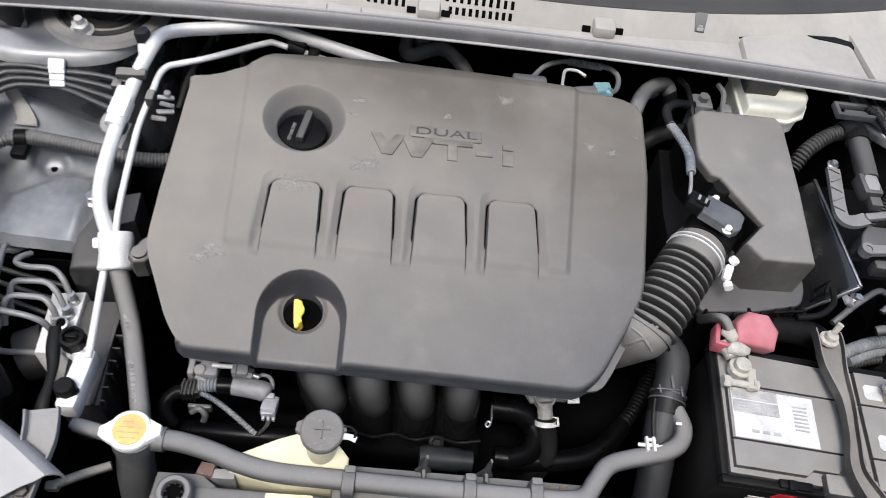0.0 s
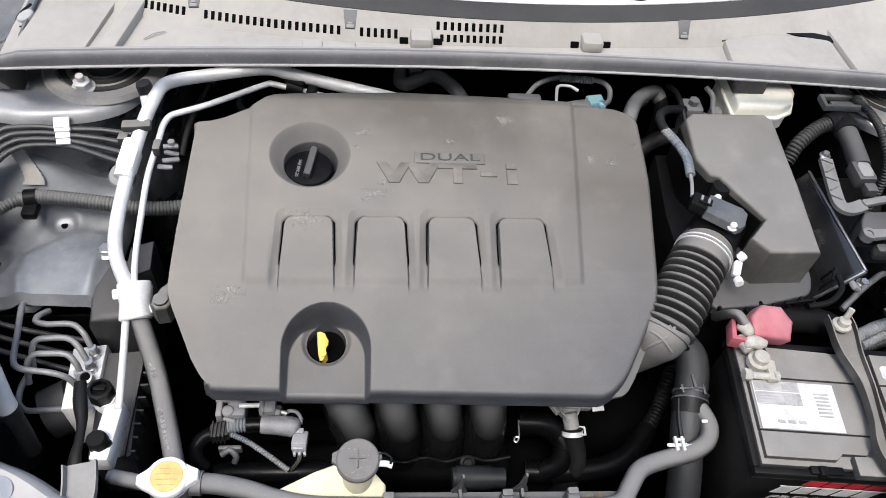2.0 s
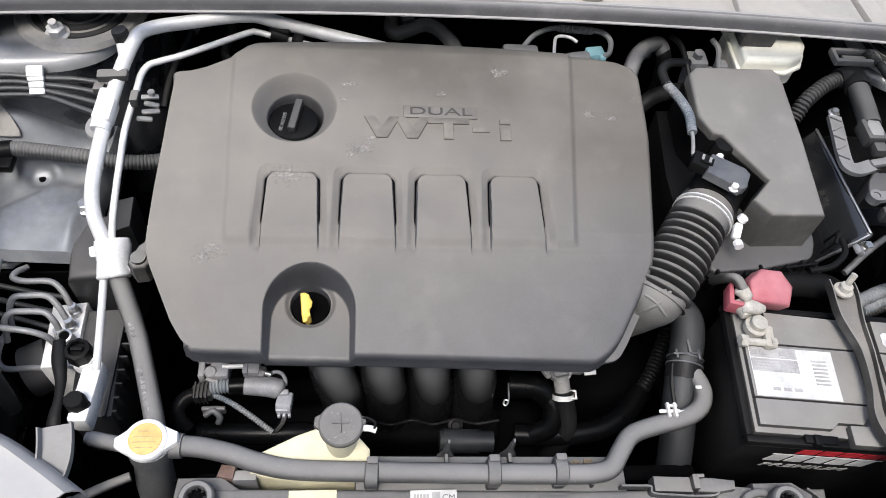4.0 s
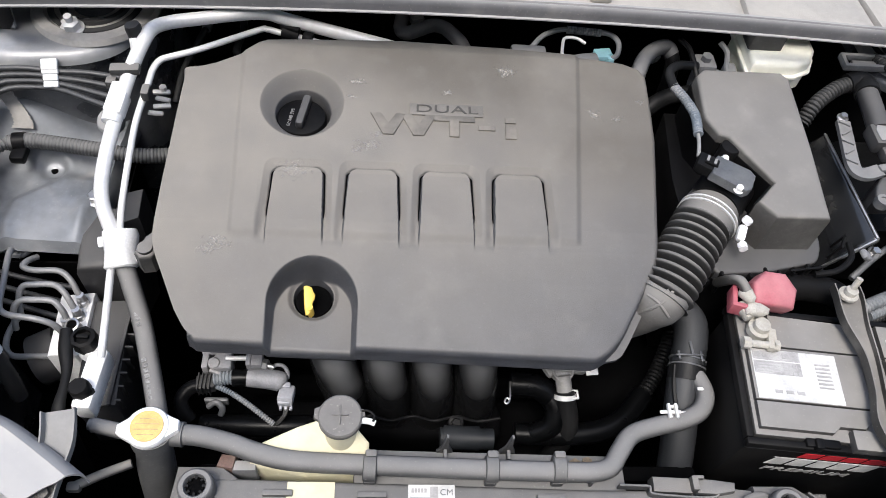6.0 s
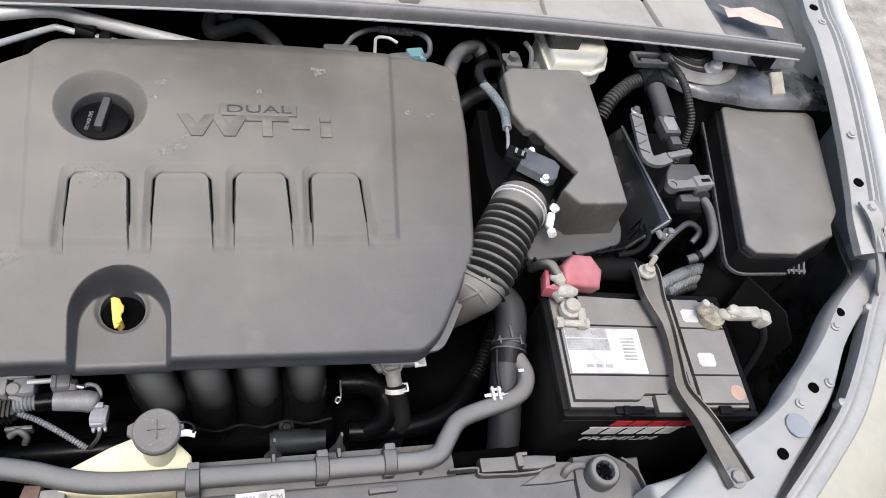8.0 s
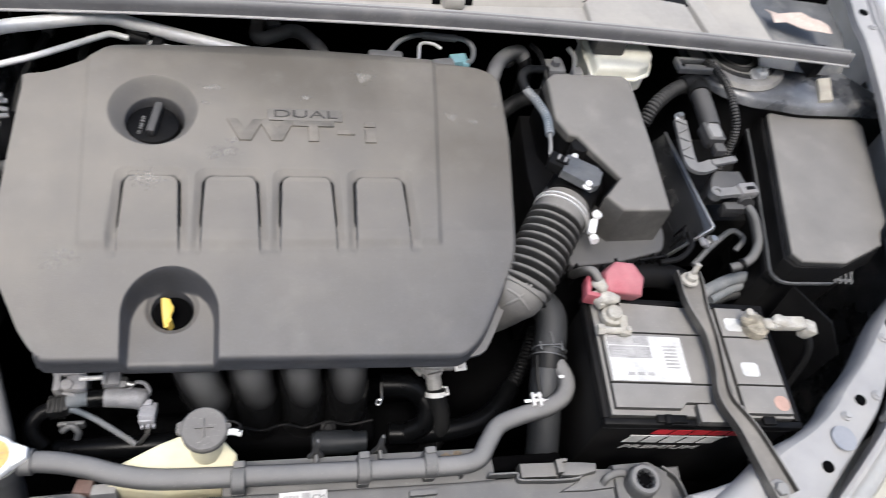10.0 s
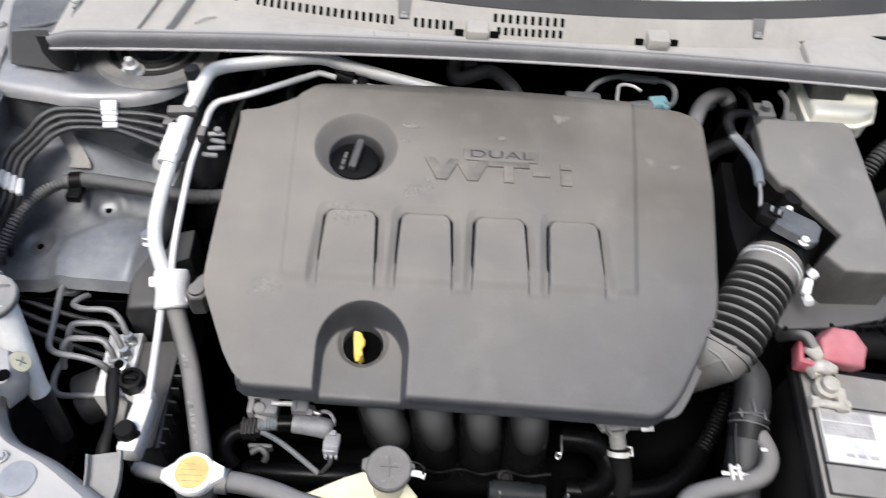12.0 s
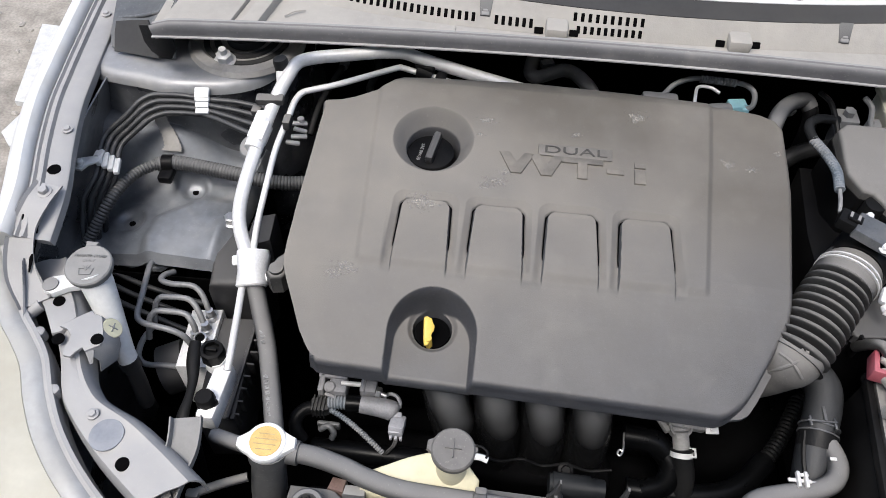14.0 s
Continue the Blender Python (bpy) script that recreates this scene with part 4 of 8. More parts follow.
part("stem", tube([(-0.103, 0.579, 0.799), (-0.102, 0.580, 0.782), (-0.101, 0.584, 0.755)], 0.0040, 12), M_YELLOW, dip)

# ---- battery ----
B = pose(0.481, 0.508, 0.0, 0, 0, -5.2)
battery = thing("car_battery", (0.481, 0.508, 0.59), "black car battery with a dusty grey lid", "car battery")


def bbox(x0, x1, y0, y1, z0, z1, bevel=0.0):
    return moved(box(((x0 + x1) / 2, (y0 + y1) / 2, (z0 + z1) / 2), (x1 - x0, y1 - y0, z1 - z0), bevel), B)


case = part("case", bbox(-0.117, 0.117, -0.078, 0.078, 0.59, 0.778, 0.005), M_BATCASE, battery)
part("rim", join(bbox(-0.121, 0.121, -0.082, -0.074, 0.776, 0.788, 0.002), bbox(-0.121, 0.121, 0.074, 0.082, 0.776, 0.788, 0.002),
                 bbox(-0.121, -0.113, -0.074, 0.074, 0.776, 0.788, 0.002), bbox(0.113, 0.121, -0.074, 0.074, 0.776, 0.788, 0.002)), M_BATCASE, battery)
part("case_lip", bbox(-0.117, 0.117, -0.0795, 0.075, 0.768, 0.7752, 0.002), M_SUPPORT, battery)
lid = part("lid", bbox(-0.112, 0.112, -0.072, 0.072, 0.776, 0.7895, 0.002), M_BATTERY, battery)


def lid_plate(poly, z1=0.796):
    return moved(prism(poly, 0.788, z1, 0.0015), B)


part("lid_plate", lid_plate([(-0.108, -0.0655), (-0.030, -0.0655), (-0.022, -0.058), (0.005, -0.058), (0.017, -0.046), (0.020, -0.036), (-0.108, -0.036)]), M_BATTERY, battery)
part("lid_plate", lid_plate([(-0.108, -0.0345), (0.0195, -0.0345), (0.019, 0.0285), (-0.108, 0.0285)]), M_BATTERY, battery)
part("lid_plate", lid_plate([(-0.108, 0.030), (0.0185, 0.030), (0.016, 0.050), (-0.004, 0.068), (-0.078, 0.070), (-0.080, 0.036), (-0.108, 0.036)]), M_BATTERY, battery)
part("lid_plate", lid_plate([(0.048, -0.069), (0.108, -0.069), (0.108, -0.0345), (0.048, -0.0345)]), M_BATTERY, battery)
part("lid_plate", lid_plate([(0.048, -0.033), (0.108, -0.033), (0.108, 0.0285), (0.048, 0.0285)]), M_BATTERY, battery)
part("lid_plate", lid_plate([(0.048, 0.030), (0.108, 0.030), (0.108, 0.044), (0.088, 0.050), (0.084, 0.070), (0.048, 0.070)]), M_BATTERY, battery)
part("centre_ridge", join(bbox(0.0225, 0.0265, -0.045, 0.066, 0.788, 0.799, 0.001), bbox(0.030, 0.036, -0.050, 0.068, 0.788, 0.797, 0.001),
                          bbox(0.039, 0.043, -0.050, 0.068, 0.788, 0.795, 0.001)), M_BATTERY, battery)
part("carry_grip", bbox(-0.012, 0.046, -0.082, -0.060, 0.785, 0.7985, 0.002), M_BATTERY, battery)
part("lid_clip", join(bbox(-0.060, -0.024, -0.080, -0.071, 0.786, 0.792, 0.001), bbox(-0.052, -0.044, -0.083, -0.072, 0.786, 0.796, 0.001)), M_BATCASE, battery)
part("lid_clip", bbox(0.070, 0.086, -0.080, -0.070, 0.786, 0.792, 0.001), M_BATCASE, battery)
BL = B @ pose(-0.058, -0.0045, 0.7962)
sticker = part("label", plate((0, 0), (0.094, 0.058), BL), M_WHITE, battery, "white printed paper label")
header = mat("faded_grey_print", (0.34, 0.335, 0.33), 0.6, vary=0.2, scale=90)
part("label_header", plate((-0.020, 0.0225), (0.052, 0.012), BL @ pose(0, 0, 0.0004)), header, sticker, "faded grey header band")
part("label_table", plate((-0.020, 0.0075), (0.052, 0.015), BL @ pose(0, 0, 0.0004)), header, sticker, "faded grey table")
bars = [plate((-0.020 + 0.011 * k, 0.0225), (0.008, 0.006), BL @ pose(0, 0, 0.0008)) for k in (-2, -1, 1)]
for k in range(4):
    bars.append(plate((-0.030, 0.0135 - 0.0036 * k), (0.026, 0.0012), BL @ pose(0, 0, 0.0006)))
for i in range(4):
    for j in range(3):
        bars.append(plate((-0.012 + 0.0052 * i, 0.0125 - 0.0052 * j), (0.0040, 0.0040), BL @ pose(0, 0, 0.0006)))
for k in range(7):
    bars.append(plate((0.030, 0.016 - 0.0045 * k), (0.016, 0.0016 + 0.0006 * (k % 2)), BL @ pose(0, 0, 0.0006)))
for k in range(3):
    bars.append(plate((-0.024 + 0.012 * k, -0.020), (0.008, 0.0035), BL @ pose(0, 0, 0.0006)))
part("label_print", join(*bars), M_INK, sticker, "small grey print bars")
for x, y in ((0.066, 0.046), (0.070, -0.014)):
    part("warning_sticker", moved(prism([(-0.011, -0.006), (-0.008, -0.009), (0.008, -0.009), (0.011, -0.006), (0.011, 0.006), (0.008, 0.009), (-0.008, 0.009), (-0.011, 0.006)], 0, 0.0006),
                                  B @ pose(x, y, 0.796)), M_WHITE, battery, "white cut-corner sticker")
part("date_sticker", moved(lathe([(0.0095, 0), (0.0095, 0.0005), (0.0, 0.0006)], (0, 0, 0)), B @ pose(0.097, -0.056, 0.796)), M_ORANGE, battery, "round orange date sticker")
# front face print: a red and white emblem, a word and a stripe
BF = B @ pose(0, -0.0782, 0, 90, 0, 0)
SL = Matrix(((1, 0.35, 0, 0), (0, 1, 0, 0), (0, 0, 1, 0), (0, 0, 0, 1)))
em = [moved(box((-0.046 + 0.0235 * k, 0, 0.0003), (0.0200, 0.0125, 0.0006)), BF @ pose(0.005, 0.7600, 0) @ SL) for k in range(5)]
part("front_emblem", join(*em), M_REDINK, case, "row of slanted red emblem blocks")
em = [moved(box((-0.066 + 0.0235 * k, 0, 0.0003), (0.0190, 0.0185, 0.0006)), BF @ pose(0, 0.7385, 0) @ SL) for k in range(5)]
em.append(moved(box((-0.018, 0.0105, 0.0003), (0.122, 0.0014, 0.0006)), BF @ pose(0, 0.7385, 0) @ SL))
part("front_emblem", join(*em), M_WHITE, case, "row of slanted white emblem blocks")
part("front_word", lettering("PREMIUM", 0.014, BF @ pose(-0.026, 0.7150, 0.0004) @ SL @ Matrix.Diagonal((1.7, 1.0, 1, 1)), 0.0002, 0.0002), M_INK, case, "grey printed word")

red = thing("terminal_cap", (0.40, 0.60, 0.79), "faded red plastic battery terminal cap, flipped open", "terminal cap")
part("hood_shell", moved(prism([(-0.026, -0.020), (0.026, -0.020), (0.030, 0.004), (0.014, 0.022), (-0.012, 0.022), (-0.028, 0.006)], 0.0, 0.034, 0.006, 3), pose(0.411, 0.609, 0.799, 20, 0, -8) @ Matrix.Diagonal((0.85, 0.95, 0.9, 1))), M_RED, red)
part("rim_flap", moved(join(box((0, 0, 0), (0.034, 0.006, 0.020), 0.002), box((-0.014, 0.012, 0), (0.006, 0.026, 0.020), 0.002)), pose(0.378, 0.583, 0.808, 0, 0, -14)), M_RED, red)


def blob(c, s, seed, n=12):
    """A lumpy, corroded lump."""
    rng = random.Random(seed)
    ph = [rng.uniform(0, 6.3) for _ in range(4)]
    prof = [(math.sin(math.pi * i / 8) + 0.02, -math.cos(math.pi * i / 8)) for i in range(9)]
    v, f = lathe(prof, (0, 0, 0), n=n, wobble=lambda a, h: 1 + 0.14 * math.sin(2 * a + ph[0] + h) + 0.10 * math.sin(3 * a + ph[1] - 2 * h) + 0.06 * math.sin(5 * a + ph[2]))
    return [(c[0] + p[0] * s[0], c[1] + p[1] * s[1], c[2] + p[2] * s[2]) for p in v], f


plus = thing("battery_clamp", (0.385, 0.57, 0.796), "whitish corroded positive battery clamp with nuts", "battery clamp")
part("post_ring", lathe([(0.009, 0), (0.0130, 0.001), (0.0130, 0.009), (0.0095, 0.011), (0.0088, 0.017), (0.006, 0.018), (0.0, 0.018)], (0.392, 0.563, 0.796)), M_CORR, plus)
part("clamp_arm", join(box((0.383, 0.584, 0.808), (0.022, 0.022, 0.012), 0.003, m=pose(0, 0, 0, 0, 0, 20)), blob((0.388, 0.580, 0.815), (0.012, 0.010, 0.007), 3), blob((0.379, 0.596, 0.820), (0.009, 0.010, 0.008), 5)), M_CORR, plus)
part("cable_lug", tube([(0.378, 0.598, 0.823), (0.372, 0.610, 0.826), (0.366, 0.618, 0.815), (0.364, 0.630, 0.79)], 0.006, 10), M_GREYPL, plus, "grey cable end")
part("clamp_bolt", join(tube([(0.372, 0.545, 0.803), (0.408, 0.541, 0.803)], 0.0042, 10), lathe([(0.007, 0), (0.007, 0.008), (0.004, 0.010)], (0.368, 0.5455, 0.803), (1, -0.1, 0), 6), lathe([(0.0065, 0), (0.0065, 0.006)], (0.402, 0.542, 0.803), (1, -0.1, 0), 6)), M_CORR, plus)
part("clamp_plate", box((0.402, 0.549, 0.802), (0.010, 0.026, 0.010), 0.002, m=pose(0, 0, 0, 0, 0, -10)), M_CORR, plus)
minus = thing("battery_clamp", (0.57, 0.54, 0.796), "browned negative battery clamp with white crust on its lug", "battery clamp")
part("post_ring", join(lathe([(0.013, 0), (0.016, 0.001), (0.015, 0.012), (0.010, 0.015), (0.0, 0.016)], (0.576, 0.541, 0.796)), blob((0.567, 0.546, 0.808), (0.011, 0.008, 0.008), 8)), M_BROWNCORR, minus)
part("clamp_nut", join(lathe([(0.005, 0), (0.005, 0.016), (0.003, 0.017)], (0.562, 0.551, 0.806), n=8), blob((0.588, 0.538, 0.812), (0.008, 0.008, 0.006), 9)), M_CORR, minus)
part("cable_lug", join(box((0.613, 0.537, 0.814), (0.044, 0.017, 0.011), 0.003, m=pose(0, 0, 0, 0, 0, -3)), blob((0.600, 0.538, 0.819), (0.010, 0.009, 0.005), 12)), M_CORR, minus, "white crusted cable lug")
part("lug_end", moved(box((0, 0, 0), (0.016, 0.018, 0.020), 0.003), pose(0.639, 0.531, 0.809, 0, 14, -16)), M_CORR, minus)
part("cable", tube([(0.640, 0.527, 0.806), (0.655, 0.515, 0.775), (0.655, 0.50, 0.72), (0.65, 0.48, 0.62)], 0.005, 10), M_RUBBER, minus)

hold = thing("battery_hold_down", (0.50, 0.50, 0.79), "dusty grey pressed-steel battery hold-down bar with bolts", "hold-down bar")
CHANNEL = [(0.504, 0.614, 0.807, 0.0160), (0.504, 0.600, 0.807, 0.0160), (0.500, 0.568, 0.807, 0.0140), (0.502, 0.525, 0.807, 0.0085), (0.497, 0.482, 0.806, 0.0070), (0.491, 0.447, 0.806, 0.0095), (0.505, 0.410, 0.805, 0.0125), (0.513, 0.375, 0.804, 0.0145), (0.521, 0.338, 0.803, 0.0155)]
mid_line = spline(CHANNEL, 6)
rows = []
for a, p, b in zip(mid_line[:1] + mid_line[:-1], mid_line, mid_line[1:] + mid_line[-1:]):
    n = Vector((b.y - a.y, a.x - b.x, 0)).normalized()
    at = Vector(p[:3])
    rows.append([at - n * p[3] + Vector((0, 0, h)) for h in (0.008, 0.001)] + [at - n * (p[3] - 0.002), at + n * (p[3] - 0.002)] + [at + n * p[3] + Vector((0, 0, h)) for h in (0.002, 0.014)])
part("bar", sheet(rows, 0.0015), M_HOLD, hold)
part("rod_nut", join(lathe([(0.011, 0), (0.011, 0.003), (0.007, 0.004), (0.007, 0.010), (0.0055, 0.011)], (0.503, 0.603, 0.813), (0.1, 0.1, 1), 18), tube([(0.504, 0.604, 0.815), (0.508, 0.611, 0.836)], 0.0038, 10)), M_CORR, hold, "pale steel rod end and nut")
part("bar_bolt", bolt((0.518, 0.345, 0.8055), 0.0075), M_CONN, hold, "pale bolt with washer")

# ---- air cleaner ----
air = thing("air_cleaner_box", (0.45, 0.80, 0.70), "dark grey plastic air filter box", "air filter box")
LID = [(0.378, 0.911), (0.391, 0.924), (0.500, 0.930), (0.510, 0.918), (0.507, 0.80), (0.500, 0.692), (0.432, 0.690), (0.413, 0.712), (0.442, 0.742), (0.412, 0.787), (0.400, 0.808), (0.387, 0.811), (0.374, 0.838)]
part("lid", prism(LID, 0.764, 0.845, 0.006, 3, grow=0.002, tops=[0.8471 + -0.039 * (x - 0.44) + 0.045 * (y - 0.80) for x, y in LID]), M_LID, air)
# black sheet laid over the lid's left side to paint its shade
flank = [(0.390, 0.926), (0.3760, 0.912), (0.3720, 0.838), (0.386, 0.809), (0.399, 0.806), (0.410, 0.786), (0.4390, 0.742), (0.4105, 0.712)]
part("lid_flank", sheet([[(x, y, z) for x, y in flank] for z in (0.760, 0.836)], 0.0015), M_BLACK, air, "black sheet painting the shade on the lid's side")
part("lid_boss", lathe([(0.013, 0.775), (0.0125, 0.838), (0.0115, 0.842), (0.0, 0.843)], (0.402, 0.798, 0.0), n=24), M_BLACK, air)
part("lid_skirt", prism([(0.372, 0.650), (0.44, 0.656), (0.510, 0.672), (0.522, 0.70), (0.522, 0.93), (0.412, 0.93), (0.412, 0.735), (0.372, 0.70)], 0.762, 0.777, 0.004, 3, corner=0.01), M_CONTROL, air)
part("lower_case", prism([(0.352, 0.652), (0.44, 0.660), (0.506, 0.676), (0.512, 0.70), (0.512, 0.92), (0.362, 0.92), (0.35, 0.80)], 0.56, 0.774, 0.002, grow=-0.015), M_BLACK, air)
for k in range(9):
    t = k / 8
    x, y = 0.362 + 0.150 * t, 0.646 + 0.019 * t
    part("edge_rib", box((x, y, 0.762), (0.0035, 0.010, 0.026 + 0.010 * (k % 3 == 1)), 0.0008, m=pose(0, 0, 0, 0, 0, 8)), M_BLACK, air)
for x, y, r in ((0.475, 0.657, 8), (0.545, 0.70, 60), (0.495, 0.660, 8)):
    part("spring_clip", moved(join(box((0, 0, 0.012), (0.024, 0.003, 0.004), 0.001), box((-0.010, 0, 0), (0.004, 0.003, 0.030), 0.001), box((0.010, 0, 0), (0.004, 0.003, 0.030), 0.001)), pose(x, y, 0.772, 10, 0, r)), M_BLACK, air)
part("loom_guide", tube([(0.500, 0.655, 0.775), (0.530, 0.660, 0.778), (0.552, 0.678, 0.780), (0.556, 0.700, 0.780)], 0.004, 8), M_BLACK, air)

maf = thing("air_flow_meter", (0.372, 0.735, 0.80), "dark plastic air flow meter with plug and screws", "air flow meter")
part("duct", tube([(0.402, 0.763, 0.808), (0.390, 0.747, 0.810), (0.370, 0.719, 0.812)], 0.0330, 28), M_BATCASE, maf)
part("sensor_head", moved(prism([(-0.024, -0.018), (0.020, -0.020), (0.026, -0.012), (0.026, 0.012), (0.018, 0.018), (-0.024, 0.016)], 0.0, 0.012, 0.002), pose(0.380, 0.737, 0.851, -4, 6, -28)), M_CAST, maf)
plug = part("plug", moved(join(box((0, 0, 0.004), (0.028, 0.024, 0.014), 0.002), box((0.002, 0.0, 0.012), (0.016, 0.012, 0.004), 0.001)), pose(0.354, 0.750, 0.854, -4, 4, -28)), M_BLACK, maf)
part("plug_slot", join(*[moved(box((-0.004 + 0.009 * k, 0, 0.0148), (0.003, 0.009, 0.001)), pose(0.354, 0.750, 0.854, -4, 4, -28)) for k in range(2)]), M_CONN, plug)
part("screw", bolt((0.377, 0.760, 0.857), 0.0042, washer=1.4), M_WHITEMETAL, maf, "pale screw head")
part("screw", bolt((0.384, 0.716, 0.857), 0.0045, (-0.1, -0.2, 1), washer=1.4), M_WHITEMETAL, maf, "pale screw head")

duct = thing("intake_hose", (0.30, 0.62, 0.76), "grey ribbed rubber air intake hose with a wire clamp", "intake hose")
DUCT = [(0.372, 0.722, 0.812), (0.352, 0.695, 0.808), (0.336, 0.672, 0.801), (0.318, 0.645, 0.793), (0.303, 0.622, 0.784), (0.287, 0.603, 0.773), (0.264, 0.586, 0.761), (0.232, 0.568, 0.748)]
part("cuff", tube(DUCT[:2], lambda s, u: 0.0345 + 0.0012 * (u > 0.5), 30), M_GREYPL, duct)
part("bellows", ribbed([(0.354, 0.698, 0.808)] + DUCT[2:5] + [(0.296, 0.613, 0.779)], 0.0362, 0.0108, 0.0150, 32, 12), M_BELLOWS, duct)
part("elbow", tube([(0.302, 0.621, 0.788), (0.296, 0.613, 0.779), (0.2901, 0.6155, 0.7651), (0.2819, 0.6196, 0.7435), (0.2706, 0.6258, 0.7178), (0.2531, 0.635, 0.6931), (0.2274, 0.6484, 0.6715)], lambda s, u: 0.0322 - 0.002 * u, 28), M_ELBOW, duct)
for ribs in ([(0.2685, 0.5949, 0.7734), (0.2757, 0.5918, 0.7898), (0.285, 0.5928, 0.8001), (0.2942, 0.599, 0.8063), (0.3014, 0.6062, 0.8114)], [(0.2737, 0.6052, 0.7991), (0.2798, 0.598, 0.8012), (0.285, 0.5928, 0.8001), (0.2912, 0.5867, 0.795), (0.2973, 0.5836, 0.7878)], [(0.2922, 0.6062, 0.8094), (0.2973, 0.599, 0.8063), (0.3045, 0.5928, 0.8012)]):
    part("stiffening_rib", tube(ribs, 0.0024, 8), M_ELBOW, duct)
for s in (0.0, 0.0065):
    c = Vector((0.364, 0.711, 0.8105)) - Vector((0.017, 0.023, 0)).normalized() * s
    part("clamp_wire", lathe([(0.0350, -0.001), (0.0368, -0.001), (0.0368, 0.001), (0.0350, 0.001)], c, (0.017, 0.023, 0.003), 40), M_ALU, duct, "bright clamp wire")
part("clamp_lug", join(box((0.392, 0.678, 0.823), (0.010, 0.020, 0.012), 0.003, m=pose(0, 0, 0, 20, 0, -20)), lathe([(0.006, 0), (0.006, 0.006), (0.003, 0.007)], (0.396, 0.688, 0.832), (0.4, 0.1, 1), 8), lathe([(0.0055, 0), (0.0055, 0.008)], (0.393, 0.668, 0.816), (0, -1, 0.1), 8)), M_WHITEMETAL, duct, "pale clamp lug with screw")

maf_wire = thing("sensor_cable", (0.35, 0.80, 0.78), "dark grey loom with a blue-grey sleeve to the air flow meter", "cable")
part("loom", tube([(0.385, 0.935, 0.848), (0.355, 0.925, 0.856), (0.338, 0.905, 0.860), (0.340, 0.880, 0.858)], 0.006, 10), M_RUBBER, maf_wire)
part("sleeve", ribbed([(0.340, 0.882, 0.858), (0.350, 0.860, 0.858), (0.357, 0.832, 0.858), (0.354, 0.800, 0.858)], 0.0062, 0.004, 0.0012, 12), M_BLUELOOM, maf_wire, "blue-grey corrugated sleeve")
part("lead", tube([(0.354, 0.802, 0.858), (0.350, 0.782, 0.860), (0.346, 0.764, 0.858)], 0.0024, 8), M_CONN, maf_wire)

# ---- fuse box and control unit ----
fuse = thing("fuse_box", (0.74, 0.74, 0.66), "dark grey plastic fuse box with a flat lid", "fuse box")
FB = [(0.714, 0.868), (0.724, 0.878), (0.835, 0.882), (0.862, 0.872), (0.872, 0.850), (0.812, 0.672), (0.790, 0.650), (0.782, 0.632), (0.712, 0.604), (0.650, 0.608), (0.640, 0.622)]
part("lid_top", prism(FB, 0.833, 0.843, 0.004, 3), M_GREYPL, fuse)
part("lid_band", prism([(p[0] + (p[0] - 0.757) * 0.05 - (0.010 if p[0] < 0.73 else 0), p[1] + (p[1] - 0.745) * 0.01) for p in FB], 0.795, 0.806, 0.002), M_BLACK, fuse)
part("lid_wall", prism([(p[0] + (p[0] - 0.757) * 0.02 - (0.004 if p[0] < 0.73 else 0), p[1] + (p[1] - 0.745) * 0.01) for p in FB], 0.8065, 0.8325, 0.001, grow=0.004), M_BLACK, fuse)
part("lid_bead", strip(spline([(0.704, 0.875, 0.806), (0.687, 0.812, 0.806), (0.669, 0.750, 0.806), (0.642, 0.661, 0.806), (0.630, 0.622, 0.806), (0.632, 0.608, 0.806), (0.645, 0.600, 0.806), (0.680, 0.598, 0.806), (0.712, 0.597, 0.806)], 4), [(-0.0013, -0.002), (-0.0013, 0.002), (0.0013, 0.002), (0.0013, -0.002)]), M_CAST, fuse)
part("rim_tab", prism([(0.640, 0.6235), (0.650, 0.646), (0.664, 0.645), (0.662, 0.630), (0.655, 0.622)], 0.772, 0.780, 0.002), M_CAST, fuse)
part("rim_tab", prism([(0.676, 0.626), (0.716, 0.627), (0.702, 0.612), (0.674, 0.614)], 0.762, 0.770, 0.002), M_CONN, fuse, "pale grey tab")
part("box_base", prism([(p[0] + (p[0] - 0.757) * 0.10 - (0.002 if p[0] < 0.73 else 0), p[1] + (p[1] - 0.745) * 0.0) for p in FB], 0.62, 0.794, 0.004, grow=-0.01), M_BLACK, fuse)
part("latch", moved(join(*[box((-0.012 + 0.008 * k, 0, 0), (0.003, 0.006, 0.026), 0.001) for k in range(4)], box((0, 0, 0.011), (0.030, 0.006, 0.004), 0.001), box((0, 0, -0.008), (0.030, 0.006, 0.004), 0.001)), pose(0.750, 0.620, 0.792, -60, 0, -6)), M_CAST, fuse)

ecu = thing("control_unit", (0.56, 0.77, 0.62), "glossy black upright control unit with a metal frame edge", "control unit")
EM = pose(0.551, 0.776, 0.767, 0, 36, 4)
part("housing", moved(box((0, 0, 0), (0.012, 0.176, 0.085), 0.005, 3), EM), mat("gloss_black_housing", (0.012, 0.0125, 0.0135), 0.16, vary=0.2, coat=0.5, smear=0.08), ecu)
part("edge_frame", moved(join(box((-0.004, 0, 0.042), (0.006, 0.174, 0.003), 0.0012), box((-0.004, -0.0875, 0.0), (0.006, 0.003, 0.082), 0.0012)), EM), M_STEEL, ecu, "bright metal frame edge")
part("frame_foot", moved(box((0.002, -0.096, 0.020), (0.016, 0.014, 0.008), 0.003), EM), M_LUG, ecu)

